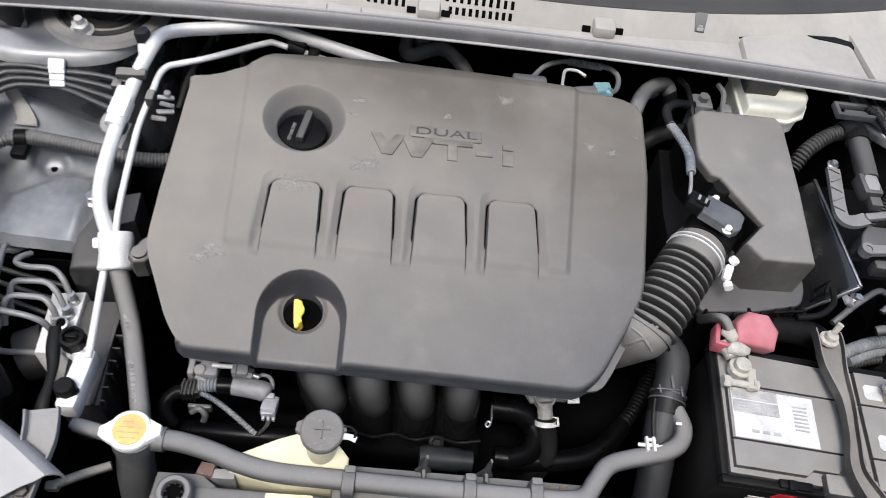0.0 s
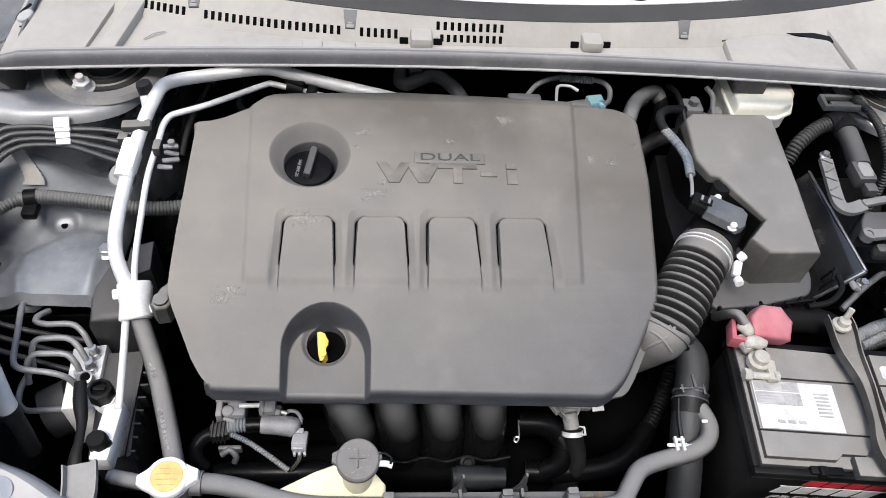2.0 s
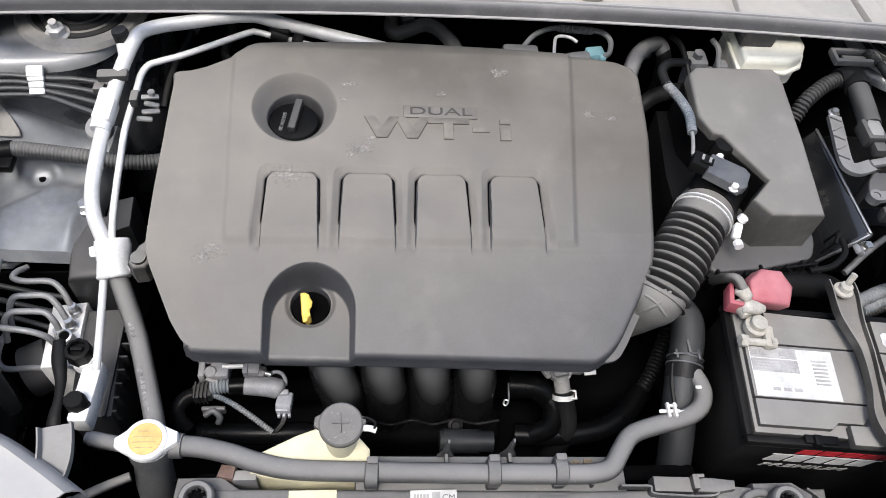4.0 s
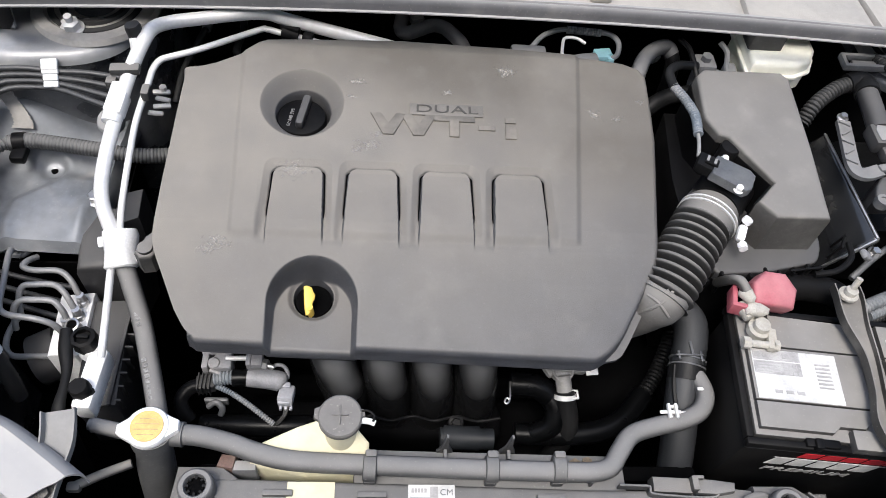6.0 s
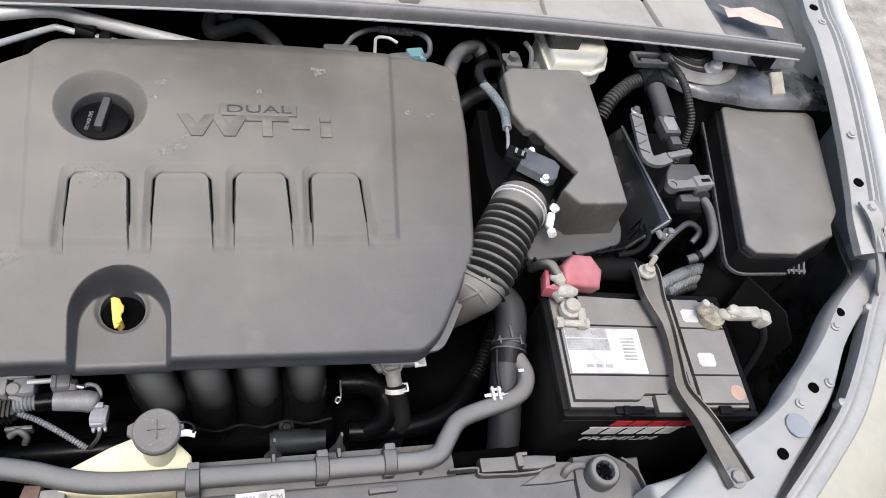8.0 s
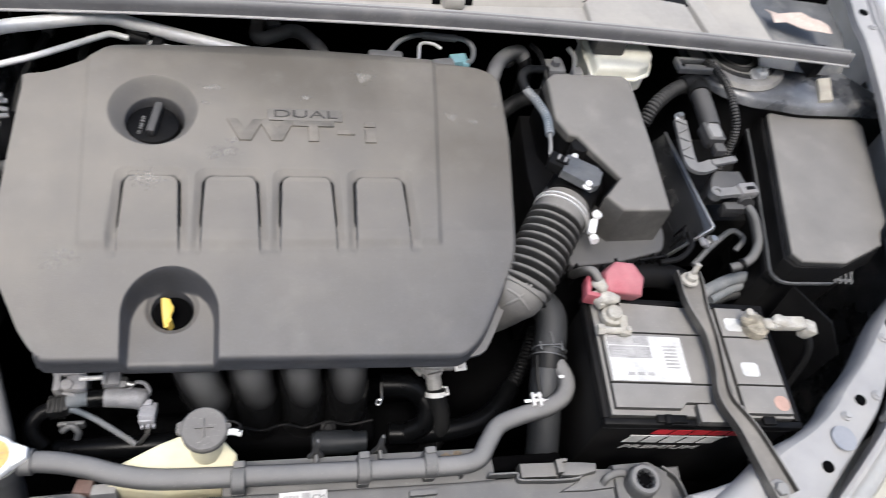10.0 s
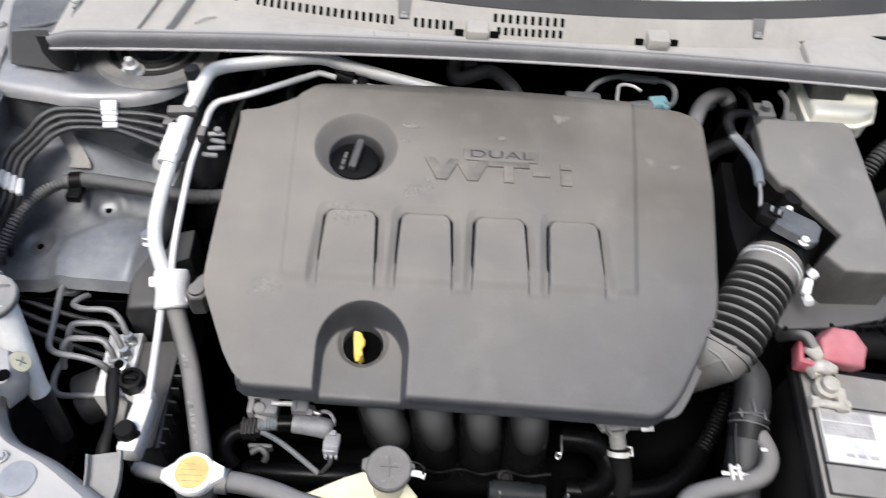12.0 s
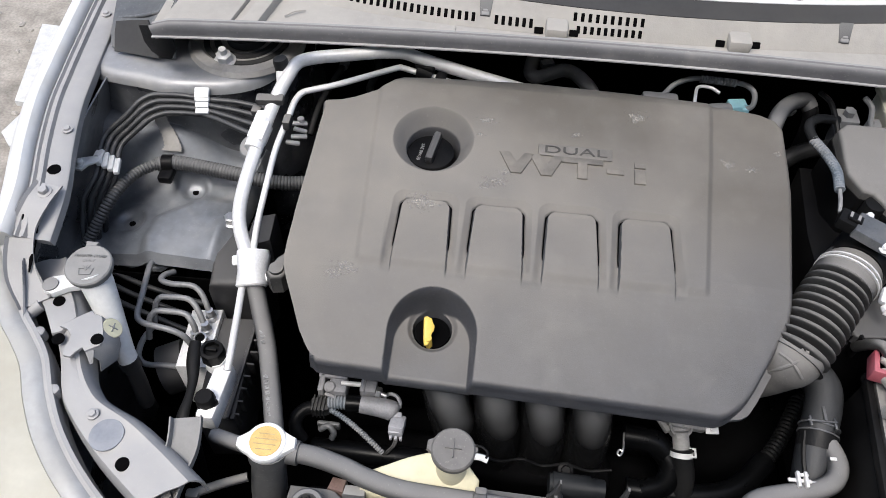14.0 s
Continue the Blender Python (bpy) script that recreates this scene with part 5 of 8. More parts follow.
# ---- coolant pipes, radiator support ----
support = thing("radiator_support", (0.12, 0.38, 0.64), "dusty grey plastic radiator support beam with fins and clips", "radiator support")
part("beam", prism([(-0.235, 0.36), (0.45, 0.335), (0.46, 0.405), (0.33, 0.408), (0.20, 0.408), (-0.05, 0.415), (-0.225, 0.420)], 0.66, 0.728, 0.006, 3), M_SUPPORT, support)
part("rear_ledge", prism([(-0.05, 0.412), (0.24, 0.404), (0.24, 0.446), (-0.05, 0.452)], 0.690, 0.722, 0.004), M_SUPPORT, support)
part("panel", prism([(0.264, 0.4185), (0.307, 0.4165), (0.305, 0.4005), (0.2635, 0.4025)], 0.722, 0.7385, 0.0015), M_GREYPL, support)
WALL = [(-0.0012, -0.012), (-0.0012, 0.0), (-0.0006, 0.0006), (0.0006, 0.0006), (0.0012, 0.0), (0.0012, -0.012)]
for line_ in ([(0.228, 0.4095, 0.738), (0.245, 0.409, 0.738), (0.2600, 0.408, 0.738), (0.2612, 0.401, 0.738), (0.285, 0.3985, 0.738), (0.306, 0.3970, 0.738), (0.329, 0.3975, 0.738), (0.334, 0.403, 0.738), (0.339, 0.4105, 0.738)],
              [(0.164, 0.417, 0.737), (0.182, 0.4165, 0.737), (0.1975, 0.416, 0.737), (0.199, 0.411, 0.737)],
              [(0.432, 0.402, 0.738), (0.438, 0.397, 0.738), (0.447, 0.386, 0.738), (0.452, 0.364, 0.737), (0.456, 0.352, 0.736)]):
    part("rim_wall", strip(spline(line_, 4), WALL), M_SUPPORT, support)
part("raised_box", prism([(0.310, 0.4165), (0.330, 0.4150), (0.353, 0.4120), (0.351, 0.4020), (0.331, 0.3990), (0.309, 0.4000)], 0.722, 0.7405, 0.003), M_SUPPORT, support)
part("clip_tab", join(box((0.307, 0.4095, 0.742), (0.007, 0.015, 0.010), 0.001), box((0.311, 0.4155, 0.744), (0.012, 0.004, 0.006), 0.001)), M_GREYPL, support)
part("side_step", prism([(0.345, 0.409), (0.400, 0.404), (0.398, 0.386), (0.340, 0.384), (0.306, 0.386), (0.330, 0.396)], 0.722, 0.7315, 0.003), M_SUPPORT, support)
part("arched_clip", tube([(0.358, 0.390, 0.730), (0.362, 0.394, 0.738), (0.371, 0.397, 0.741), (0.382, 0.397, 0.740), (0.391, 0.393, 0.732)], 0.0042, 12, squash=0.6), M_SUPPORT, support)
part("lid", prism([(0.401, 0.3735), (0.432, 0.3735), (0.438, 0.3585), (0.412, 0.3575)], 0.722, 0.7355, 0.003), M_SUPPORT, support)
for x in (0.046, 0.114):
    part("fin", join(moved(prism([(-0.009, 0.0), (0.009, 0.0), (0.0035, 0.014), (0.0012, 0.037), (-0.0012, 0.038), (-0.0035, 0.012)], -0.002, 0.002, 0.0006), pose(x, 0.450, 0.720, 90, 0, 0) @ Matrix.Diagonal((1, 1.2, 1, 1))), box((x, 0.444, 0.726), (0.004, 0.012, 0.012), 0.001)), M_SUPPORT, support)
for x, y in ((-0.125, 0.402), (-0.03, 0.400), (0.155, 0.398)):
    part("slot_rib", box((x, y, 0.730), (0.030, 0.006, 0.008), 0.001), M_SUPPORT, support)
part("cream_label", box((-0.092, 0.404, 0.7287), (0.048, 0.020, 0.0006)), M_CREAM, support, "cream printed label")
wl = part("white_label", box((0.031, 0.4005, 0.7287), (0.048, 0.022, 0.0006)), M_WHITE, support, "white printed label")
part("label_print", join(*[box((0.0115 + 0.0033 * k, 0.4055, 0.7293), (0.0024, 0.0042, 0.0004)) for k in range(5)], box((0.0335, 0.4035, 0.7292), (0.0085, 0.012, 0.0002)), *[box((0.020, 0.398 - 0.004 * k, 0.7293), (0.022, 0.0015, 0.0004)) for k in range(2)]), M_INK, wl)
part("label_letters", lettering("CM", 0.0088, pose(0.0465, 0.4035, 0.7292) @ Matrix.Diagonal((1.05, 1, 1, 1)), 0.0002), M_CAST, wl)
part("front_skirt", prism([(-0.30, 0.315), (0.52, 0.295), (0.50, 0.345), (0.45, 0.352), (-0.24, 0.372)], 0.60, 0.716, 0.006, 3), M_SUPPORT, support)

for (x, y, z) in ((-0.204, 0.405, 0.738), (0.398, 0.384, 0.748)):
    bush = thing("mount_bushing", (x, y, z - 0.03), "round dusty grey rubber radiator mount with a notched hole", "rubber mount", "radiator mounts")
    part("ring", lathe([(0.017, -0.03), (0.0185, 0.0), (0.0175, 0.007), (0.0155, 0.009), (0.0115, 0.009), (0.0098, 0.006), (0.0098, -0.02)], (x, y, z), n=32), M_DUSTHOSE, bush)
    part("core", lathe([(0.0094, -0.02), (0.0094, 0.003)], (x, y, z)), M_DEPTH_SHADE, bush)
    for k in range(8):
        a = k * math.pi / 4
        part("notch_rib", box((x + 0.0088 * math.cos(a), y + 0.0088 * math.sin(a), z + 0.004), (0.004, 0.0022, 0.006), m=pose(0, 0, 0, 0, 0, 45 * k)), M_RUBBER, bush)
    part("bracket", prism([(x - 0.03, y - 0.03), (x + 0.035, y - 0.035), (x + 0.04, y + 0.012), (x + 0.02, y + 0.026), (x - 0.025, y + 0.026)], z - 0.05, z - 0.012, 0.004), M_SUPPORT, bush)

pipe = thing("coolant_pipe", (0.05, 0.43, 0.73), "dusty grey coolant hose running along the radiator support", "coolant hose")
part("hose", tube([(-0.232, 0.456, 0.750), (-0.205, 0.454, 0.748), (-0.175, 0.448, 0.744), (-0.147, 0.439, 0.742), (-0.11, 0.432, 0.740), (-0.04, 0.4285, 0.740), (0.087, 0.424, 0.740), (0.165, 0.422, 0.740), (0.200, 0.422, 0.740),
                   (0.220, 0.428, 0.739), (0.234, 0.446, 0.738), (0.250, 0.464, 0.737), (0.278, 0.474, 0.736), (0.312, 0.482, 0.735), (0.335, 0.494, 0.735), (0.344, 0.512, 0.736), (0.340, 0.532, 0.736), (0.332, 0.545, 0.734)], 0.0105, 16), M_DUSTHOSE, pipe)
for x in (-0.033, 0.093, 0.164):
    part("pipe_clip", join(lathe([(0.0125, -0.007), (0.0138, -0.006), (0.0138, 0.006), (0.0125, 0.007)], (x, 0.4245 - 0.00 * x, 0.740), (1, -0.03, 0), 20), box((x, 0.422, 0.725), (0.013, 0.020, 0.012), 0.002), box((x + 0.001, 0.437, 0.742), (0.012, 0.008, 0.020), 0.002)), M_SUPPORT, pipe, "grey plastic hose clip")

neck = thing("radiator_filler", (-0.253, 0.455, 0.70), "white metal radiator cap with a faded yellow label", "radiator cap")
part("filler_neck", tube([(-0.253, 0.455, 0.758), (-0.254, 0.450, 0.735), (-0.258, 0.440, 0.700), (-0.262, 0.428, 0.64)], lambda s, u: 0.0185 + 0.003 * (u < 0.12), 20), M_DUSTHOSE, neck)
part("side_stub", tube([(-0.318, 0.466, 0.748), (-0.300, 0.462, 0.748), (-0.272, 0.456, 0.747)], lambda s, u: 0.0078 - 0.0018 * (u < 0.08), 14), M_DUSTHOSE, neck)
part("side_stub", tube([(-0.240, 0.456, 0.750), (-0.222, 0.455, 0.750)], 0.0128, 14), M_DUSTHOSE, neck)
capr = part("cap", moved(join(lathe([(0.0195, -0.004), (0.0212, 0.0), (0.0212, 0.006), (0.0200, 0.0075), (0.0, 0.0085)], (0, 0, 0), n=36),
                              prism([(0.012, -0.016), (0.024, -0.008), (0.030, -0.0045), (0.030, 0.006), (0.024, 0.009), (0.012, 0.016)], -0.002, 0.0062, 0.002),
                              prism([(-0.012, 0.016), (-0.024, 0.008), (-0.030, 0.0045), (-0.030, -0.0045), (-0.024, -0.009), (-0.012, -0.016)], -0.002, 0.0062, 0.002)), pose(-0.254, 0.4555, 0.763, 0, 0, 4)), M_WHITEMETAL, neck)
lab = part("cap_label", lathe([(0.0160, 0.0), (0.0160, 0.0012), (0.0, 0.0014)], (-0.254, 0.4555, 0.7708), n=32), M_PALEYEL, capr, "faded yellow warning label")
part("label_print", join(*[box((-0.254, 0.4555 - 0.009 + 0.0055 * k, 0.7721), (0.016 + 0.007 * (k in (1, 2)), 0.0010, 0.0004)) for k in range(4)]), mat("label_print_brown", (0.46, 0.34, 0.17), 0.6, vary=0.3, scale=200), lab, "faded grey print bars")

tank = thing("coolant_reservoir", (-0.085, 0.45, 0.66), "yellowed translucent coolant reservoir with a grey cap", "coolant reservoir")
part("tank", prism([(-0.158, 0.432), (-0.154, 0.448), (-0.110, 0.465), (-0.080, 0.474), (-0.046, 0.462), (-0.034, 0.450), (-0.034, 0.425), (-0.10, 0.422)], 0.64, 0.760, 0.005, 3, tops=[0.728, 0.740, 0.751, 0.756, 0.754, 0.748, 0.724, 0.722]), M_CREAM, tank)
part("mount_pad", prism([(-0.190, 0.430), (-0.186, 0.443), (-0.171, 0.441), (-0.173, 0.427)], 0.68, 0.729, 0.002), mat("reddish_brown_pad", (0.115, 0.062, 0.050), 0.7, vary=0.3, scale=60, dust=(0.20, 0.16, 0.14), dust_amount=0.35, dust_scale=40), tank, "reddish-brown pad")
part("mount_tab", prism([(-0.172, 0.437), (-0.150, 0.437), (-0.150, 0.426), (-0.174, 0.426)], 0.68, 0.727, 0.002), M_CONN, tank, "pale grey mounting tab")
part("neck", lathe([(0.0165, 0.74), (0.0160, 0.772), (0.0155, 0.784)], (-0.064, 0.4595, 0.0), n=30), M_CREAM, tank)
rc = part("cap", join(lathe([(0.0205, 0.0), (0.0222, 0.002), (0.0222, 0.009), (0.0205, 0.011), (0.010, 0.0105), (0.0, 0.0112)], (-0.064, 0.4625, 0.778), (0, -0.08, 1), 36),
                      prism([(-0.082, 0.474), (-0.090, 0.470), (-0.0905, 0.461), (-0.082, 0.455)], 0.780, 0.786, 0.001), prism([(-0.046, 0.471), (-0.040, 0.470), (-0.039, 0.464), (-0.044, 0.459)], 0.780, 0.786, 0.001)), M_RESCAP, tank, "grey twist cap with a raised cross")
part("cap_cross", join(box((-0.064, 0.4625, 0.7895), (0.017, 0.0016, 0.002), 0.0005), box((-0.064, 0.4625, 0.7895), (0.0016, 0.020, 0.002), 0.0005)), M_RESCAP, rc)
part("overflow_nipple", tube([(-0.045, 0.460, 0.780), (-0.036, 0.459, 0.782), (-0.029, 0.457, 0.781)], 0.0034, 10), M_WASHER, tank)
part("cap_strap", tube([(-0.044, 0.468, 0.785), (-0.037, 0.468, 0.787), (-0.030, 0.463, 0.787), (-0.031, 0.457, 0.785)], 0.0012, 8), M_BLACK, tank)

upper = thing("radiator_hose", (0.335, 0.54, 0.62), "dark rubber upper radiator hose with spring clamp", "radiator hose")
part("hose", tube([(0.300, 0.640, 0.715), (0.325, 0.628, 0.738), (0.342, 0.606, 0.742), (0.341, 0.580, 0.738), (0.332, 0.550, 0.730), (0.326, 0.515, 0.712), (0.324, 0.480, 0.685), (0.324, 0.445, 0.64), (0.324, 0.425, 0.58)], 0.0200, 22), M_UPPERHOSE, upper)
part("spring_clamp", join(*[lathe([(0.0203, -0.0009), (0.0218, -0.0009), (0.0218, 0.0009), (0.0203, 0.0009)], c, (0.25, 1, 0.25), 28) for c in ((0.3345, 0.557, 0.732), (0.3325, 0.549, 0.730))], box((0.328, 0.5535, 0.7545), (0.032, 0.0022, 0.0022), 0.0006), box((0.3315, 0.562, 0.7560), (0.0032, 0.017, 0.0022), 0.0006), box((0.342, 0.552, 0.7535), (0.0025, 0.013, 0.003), 0.0006), box((0.316, 0.5535, 0.7535), (0.0025, 0.011, 0.003), 0.0006)), M_CAST, upper, "dull steel spring clamp")
part("hose_fitting", join(tube([(0.3335, 0.553, 0.731), (0.3300, 0.535, 0.724)], 0.0212, 20), tube([(0.316, 0.548, 0.738), (0.313, 0.525, 0.730), (0.314, 0.505, 0.722)], 0.0035, 8)), M_RUBBER, upper)
part("bypass_clamp", join(box((0.296, 0.488, 0.744), (0.024, 0.0042, 0.003), 0.001), box((0.2985, 0.4935, 0.746), (0.013, 0.0035, 0.004), 0.001), box((0.2935, 0.488, 0.747), (0.0035, 0.017, 0.006), 0.001), box((0.3015, 0.488, 0.747), (0.0035, 0.017, 0.006), 0.001), box((0.312, 0.4865, 0.742), (0.020, 0.0065, 0.003), 0.0012)), M_ALU, upper, "bright clamp")
part("hose_tag", box((0.3375, 0.516, 0.7445), (0.010, 0.004, 0.002), 0.0008), M_ALU, upper, "small bright tag")

# ---- engine front ----
# pale dust tone paints the lit runner tops; steep fronts stay black as shade
M_RUNNER = mat("satin_black_runner", (0.006, 0.0061, 0.0064), 0.27, vary=0.2, scale=30, dust=(0.17, 0.172, 0.176), dust_amount=0.25, dust_scale=14, spec=0.5, dust_shade=0.97)
manifold = thing("intake_manifold", (0.0, 0.56, 0.60), "black plastic intake manifold with four runners", "intake manifold")
for x, lean in ((-0.060, 0.024), (-0.010, 0.014), (0.041, 0.009), (0.092, 0.005)):
    part("runner", tube([(x - 1.7 * lean, 0.650, 0.736), (x - 1.25 * lean, 0.605, 0.732), (x - lean, 0.574, 0.720), (x - 0.6 * lean, 0.553, 0.692), (x - 0.2 * lean, 0.543, 0.655), (x, 0.538, 0.56)], 0.0262, 24), M_RUNNER, manifold)
part("flange_edge", tube([(-0.090, 0.512, 0.660), (-0.060, 0.5105, 0.6535), (-0.035, 0.5115, 0.664), (-0.010, 0.5105, 0.6535), (0.0155, 0.5115, 0.664), (0.041, 0.5105, 0.6535), (0.0665, 0.5115, 0.664), (0.092, 0.5105, 0.6535), (0.120, 0.512, 0.660)], 0.0020, 10), M_BLACK, manifold)
# plenum coloured near-black, as the shade below the runners
part("plenum", box((-0.005, 0.53, 0.565), (0.27, 0.05, 0.10), 0.012, 3), M_DEPTH_SHADE, manifold)
part("flange_bolt", bolt((0.0665, 0.506, 0.660), 0.006, (0, -0.5, 1)), M_BLACK, manifold)

# plain blocks whose near-black colour is the shade under the cover
block = thing("engine_block", (0.0, 0.74, 0.26), "engine block and head, near-black for the shade under the cover", "engine")
part("head", box((0.0, 0.735, 0.66), (0.46, 0.26, 0.20), 0.02, 3), M_DEPTH_SHADE, block)
part("crankcase", box((0.0, 0.74, 0.40), (0.44, 0.30, 0.32), 0.03, 3), M_DEPTH_SHADE, block)
part("gearbox", box((0.38, 0.72, 0.42), (0.30, 0.28, 0.26), 0.05, 3), M_DEPTH_SHADE, block)
part("lower_front", box((0.0, 0.52, 0.47), (0.42, 0.14, 0.18), 0.03, 3), M_DEPTH_SHADE, block)

vvt = thing("timing_solenoid", (-0.18, 0.535, 0.70), "pale aluminium solenoid housing with grey plugs and looms", "solenoid")
part("housing", join(box((-0.202, 0.549, 0.752), (0.032, 0.010, 0.006), 0.0015), box((-0.213, 0.540, 0.744), (0.007, 0.026, 0.022), 0.002), box((-0.195, 0.538, 0.741), (0.020, 0.020, 0.024), 0.003), lathe([(0.0, 0.0), (0.0065, 0.0), (0.0065, 0.006), (0.005, 0.0075)], (-0.204, 0.535, 0.748), (0.1, -0.3, 1), 16), box((-0.202, 0.526, 0.742), (0.014, 0.004, 0.012), 0.001, m=pose(0, 0, 0, 0, 0, -20))), M_LUG, vvt, "oxidised alloy lug")
part("link_rod", tube([(-0.192, 0.540, 0.752), (-0.168, 0.5405, 0.752)], 0.0028, 12), M_ALU, vvt, "bright rod")
part("filter_bolt", join(box((-0.1615, 0.539, 0.748), (0.0185, 0.017, 0.016), 0.003), box((-0.1665, 0.539, 0.749), (0.004, 0.0185, 0.0175), 0.0015)), M_LUG, vvt)
part("filter_nut", join(lathe([(0.0062, 0), (0.0062, 0.005), (0.005, 0.006)], (-0.1525, 0.536, 0.748), (1, -0.2, 0), 6), tube([(-0.150, 0.535, 0.748), (-0.141, 0.533, 0.746)], 0.003, 10)), M_STEEL, vvt)
part("solenoid_body", tube([(-0.168, 0.5225, 0.741), (-0.150, 0.5215, 0.741), (-0.138, 0.5200, 0.741), (-0.132, 0.5185, 0.740), (-0.1275, 0.5165, 0.738)], lambda s, u: 0.0098 + 0.0012 * min(1, u * 1.5) - 0.008 * max(0, (u - 0.86) / 0.14) ** 2, 20), M_LUG, vvt, "grey rounded solenoid plug")
part("solenoid_rim", tube([(-0.144, 0.533, 0.743), (-0.138, 0.537, 0.744), (-0.130, 0.535, 0.744), (-0.1255, 0.528, 0.743), (-0.1255, 0.522, 0.742)], 0.0022, 10), M_LUG, vvt)
part("solenoid_core", lathe([(0.010, -0.006), (0.0105, 0.0), (0.0, 0.001)], (-0.1345, 0.527, 0.739), (0.1, -0.2, 1), 20), M_DEPTH_SHADE, vvt)
part("pale_plug", join(box((-0.1255, 0.5045, 0.737), (0.0165, 0.0200, 0.013), 0.002, m=pose(0, 0, 0, -20, 0, -5)), box((-0.1275, 0.4955, 0.734), (0.012, 0.004, 0.014), 0.001), box((-0.1265, 0.5135, 0.742), (0.010, 0.006, 0.006), 0.001), *[box((-0.1310 + 0.0055 * k, 0.4925, 0.731), (0.0032, 0.005, 0.006), 0.001) for k in range(3)]), mat("pale_plug", (0.30, 0.305, 0.33), 0.5, vary=0.15, scale=60), vvt, "pale grey plug")
for k in (0, 1):
    part("plug_lead", tube([(-0.1265 + 0.003 * k, 0.494, 0.731), (-0.128 + 0.002 * k, 0.486, 0.726), (-0.137 + 0.002 * k, 0.479, 0.716)], 0.0014, 8), M_LOOM, vvt)
part("elbow_hose", tube([(-0.166, 0.5225, 0.741), (-0.175, 0.5225, 0.741), (-0.184, 0.522, 0.741)], 0.0094, 16), M_OLDRUBBER, vvt)
part("elbow_sleeve", ribbed([(-0.182, 0.5225, 0.741), (-0.192, 0.5220, 0.741), (-0.204, 0.521, 0.740)], 0.0080, 0.0034, 0.0016, 16), M_BLUELOOM, vvt)
part("loom", ribbed([(-0.204, 0.515, 0.736), (-0.195, 0.512, 0.736), (-0.182, 0.506, 0.734), (-0.166, 0.496, 0.732), (-0.150, 0.485, 0.729), (-0.138, 0.478, 0.722)], 0.0033, 0.0028, 0.0010, 12), M_BLUELOOM, vvt, "blue-grey corrugated loom")
part("loom_grommet", join(box((-0.212, 0.517, 0.736), (0.020, 0.017, 0.016), 0.003, m=pose(0, 0, 0, 0, 0, 10)), *[box((-0.219 + 0.004 * k, 0.516, 0.738), (0.0016, 0.019, 0.018), 0.0005) for k in range(4)]), M_LOOM, vvt)
part("loom_bend", tube([(-0.218, 0.516, 0.735), (-0.229, 0.513, 0.733), (-0.237, 0.504, 0.729), (-0.236, 0.494, 0.722), (-0.228, 0.486, 0.712)], 0.0075, 16), M_BLACK, vvt)
part("lower_fitting", join(box((-0.203, 0.507, 0.712), (0.026, 0.005, 0.014), 0.002), tube([(-0.212, 0.501, 0.712), (-0.203, 0.504, 0.717), (-0.196, 0.499, 0.712), (-0.198, 0.494, 0.706)], 0.0036, 10)), M_CAST, vvt)
part("base_pipe", tube([(-0.22, 0.488, 0.69), (-0.14, 0.484, 0.700), (-0.06, 0.488, 0.690)], 0.012, 14), M_OLDRUBBER, vvt)

therm = thing("coolant_outlet", (0.18, 0.52, 0.70), "cast aluminium coolant outlet with clamped black hose", "coolant outlet")
part("casting", join(box((0.184, 0.540, 0.751), (0.042, 0.020, 0.012), 0.004, m=pose(0, 0, 0, 10, 0, -4)), lathe([(0.0, 0.0), (0.0085, 0.0), (0.0105, 0.003), (0.0125, 0.003), (0.0125, -0.008)], (0.1775, 0.532, 0.752), (0, -0.25, 1), 24), tube([(0.1775, 0.528, 0.750), (0.179, 0.521, 0.744), (0.181, 0.513, 0.737)], 0.0088, 18), box((0.161, 0.538, 0.748), (0.012, 0.026, 0.008), 0.003, m=pose(0, 0, 0, 0, 0, 30))), M_PALECAST, therm)
part("casting_tab", join(box((0.2095, 0.531, 0.756), (0.014, 0.011, 0.0025), 0.0008, m=pose(0, 0, 0, 12, 0, 5)), box((0.2095, 0.531, 0.7575), (0.004, 0.006, 0.002), 0.0006)), M_ALU, therm, "bright tab")
part("outlet_clamp", join(lathe([(0.0112, -0.0028), (0.0122, -0.0028), (0.0122, 0.0028), (0.0112, 0.0028)], (0.1815, 0.509, 0.734), (0.05, -1, -0.75), 24), *[box((0.188 + dx, 0.508 + dy, 0.7415), size, 0.0006) for dx, dy, size in ((0, 0.0045, (0.014, 0.0022, 0.002)), (0, -0.0045, (0.014, 0.0022, 0.002)), (-0.006, 0, (0.0022, 0.011, 0.002)), (0.006, 0, (0.0022, 0.011, 0.002)))]), M_ALU, therm, "bright spring clamp")
part("outlet_hose", tube([(0.1808, 0.514, 0.738), (0.183, 0.505, 0.730), (0.188, 0.494, 0.715), (0.190, 0.484, 0.695), (0.186, 0.476, 0.670), (0.175, 0.470, 0.64)], 0.0112, 16), M_RUBBER, therm)

bh = thing("bypass_hose", (0.24, 0.52, 0.60), "black corrugated hose curving beside the engine", "hose")
part("tube", tube([(0.13, 0.482, 0.690), (0.16, 0.480, 0.692), (0.20, 0.480, 0.694), (0.235, 0.486, 0.696), (0.262, 0.502, 0.698), (0.285, 0.528, 0.70)], 0.0125, 16), M_OLDRUBBER, bh)
part("loom", ribbed([(0.283, 0.525, 0.700), (0.300, 0.547, 0.704), (0.316, 0.575, 0.71), (0.33, 0.605, 0.715), (0.345, 0.65, 0.72)], 0.0092, 0.0050, 0.0014, 14), M_RUBBER, bh)
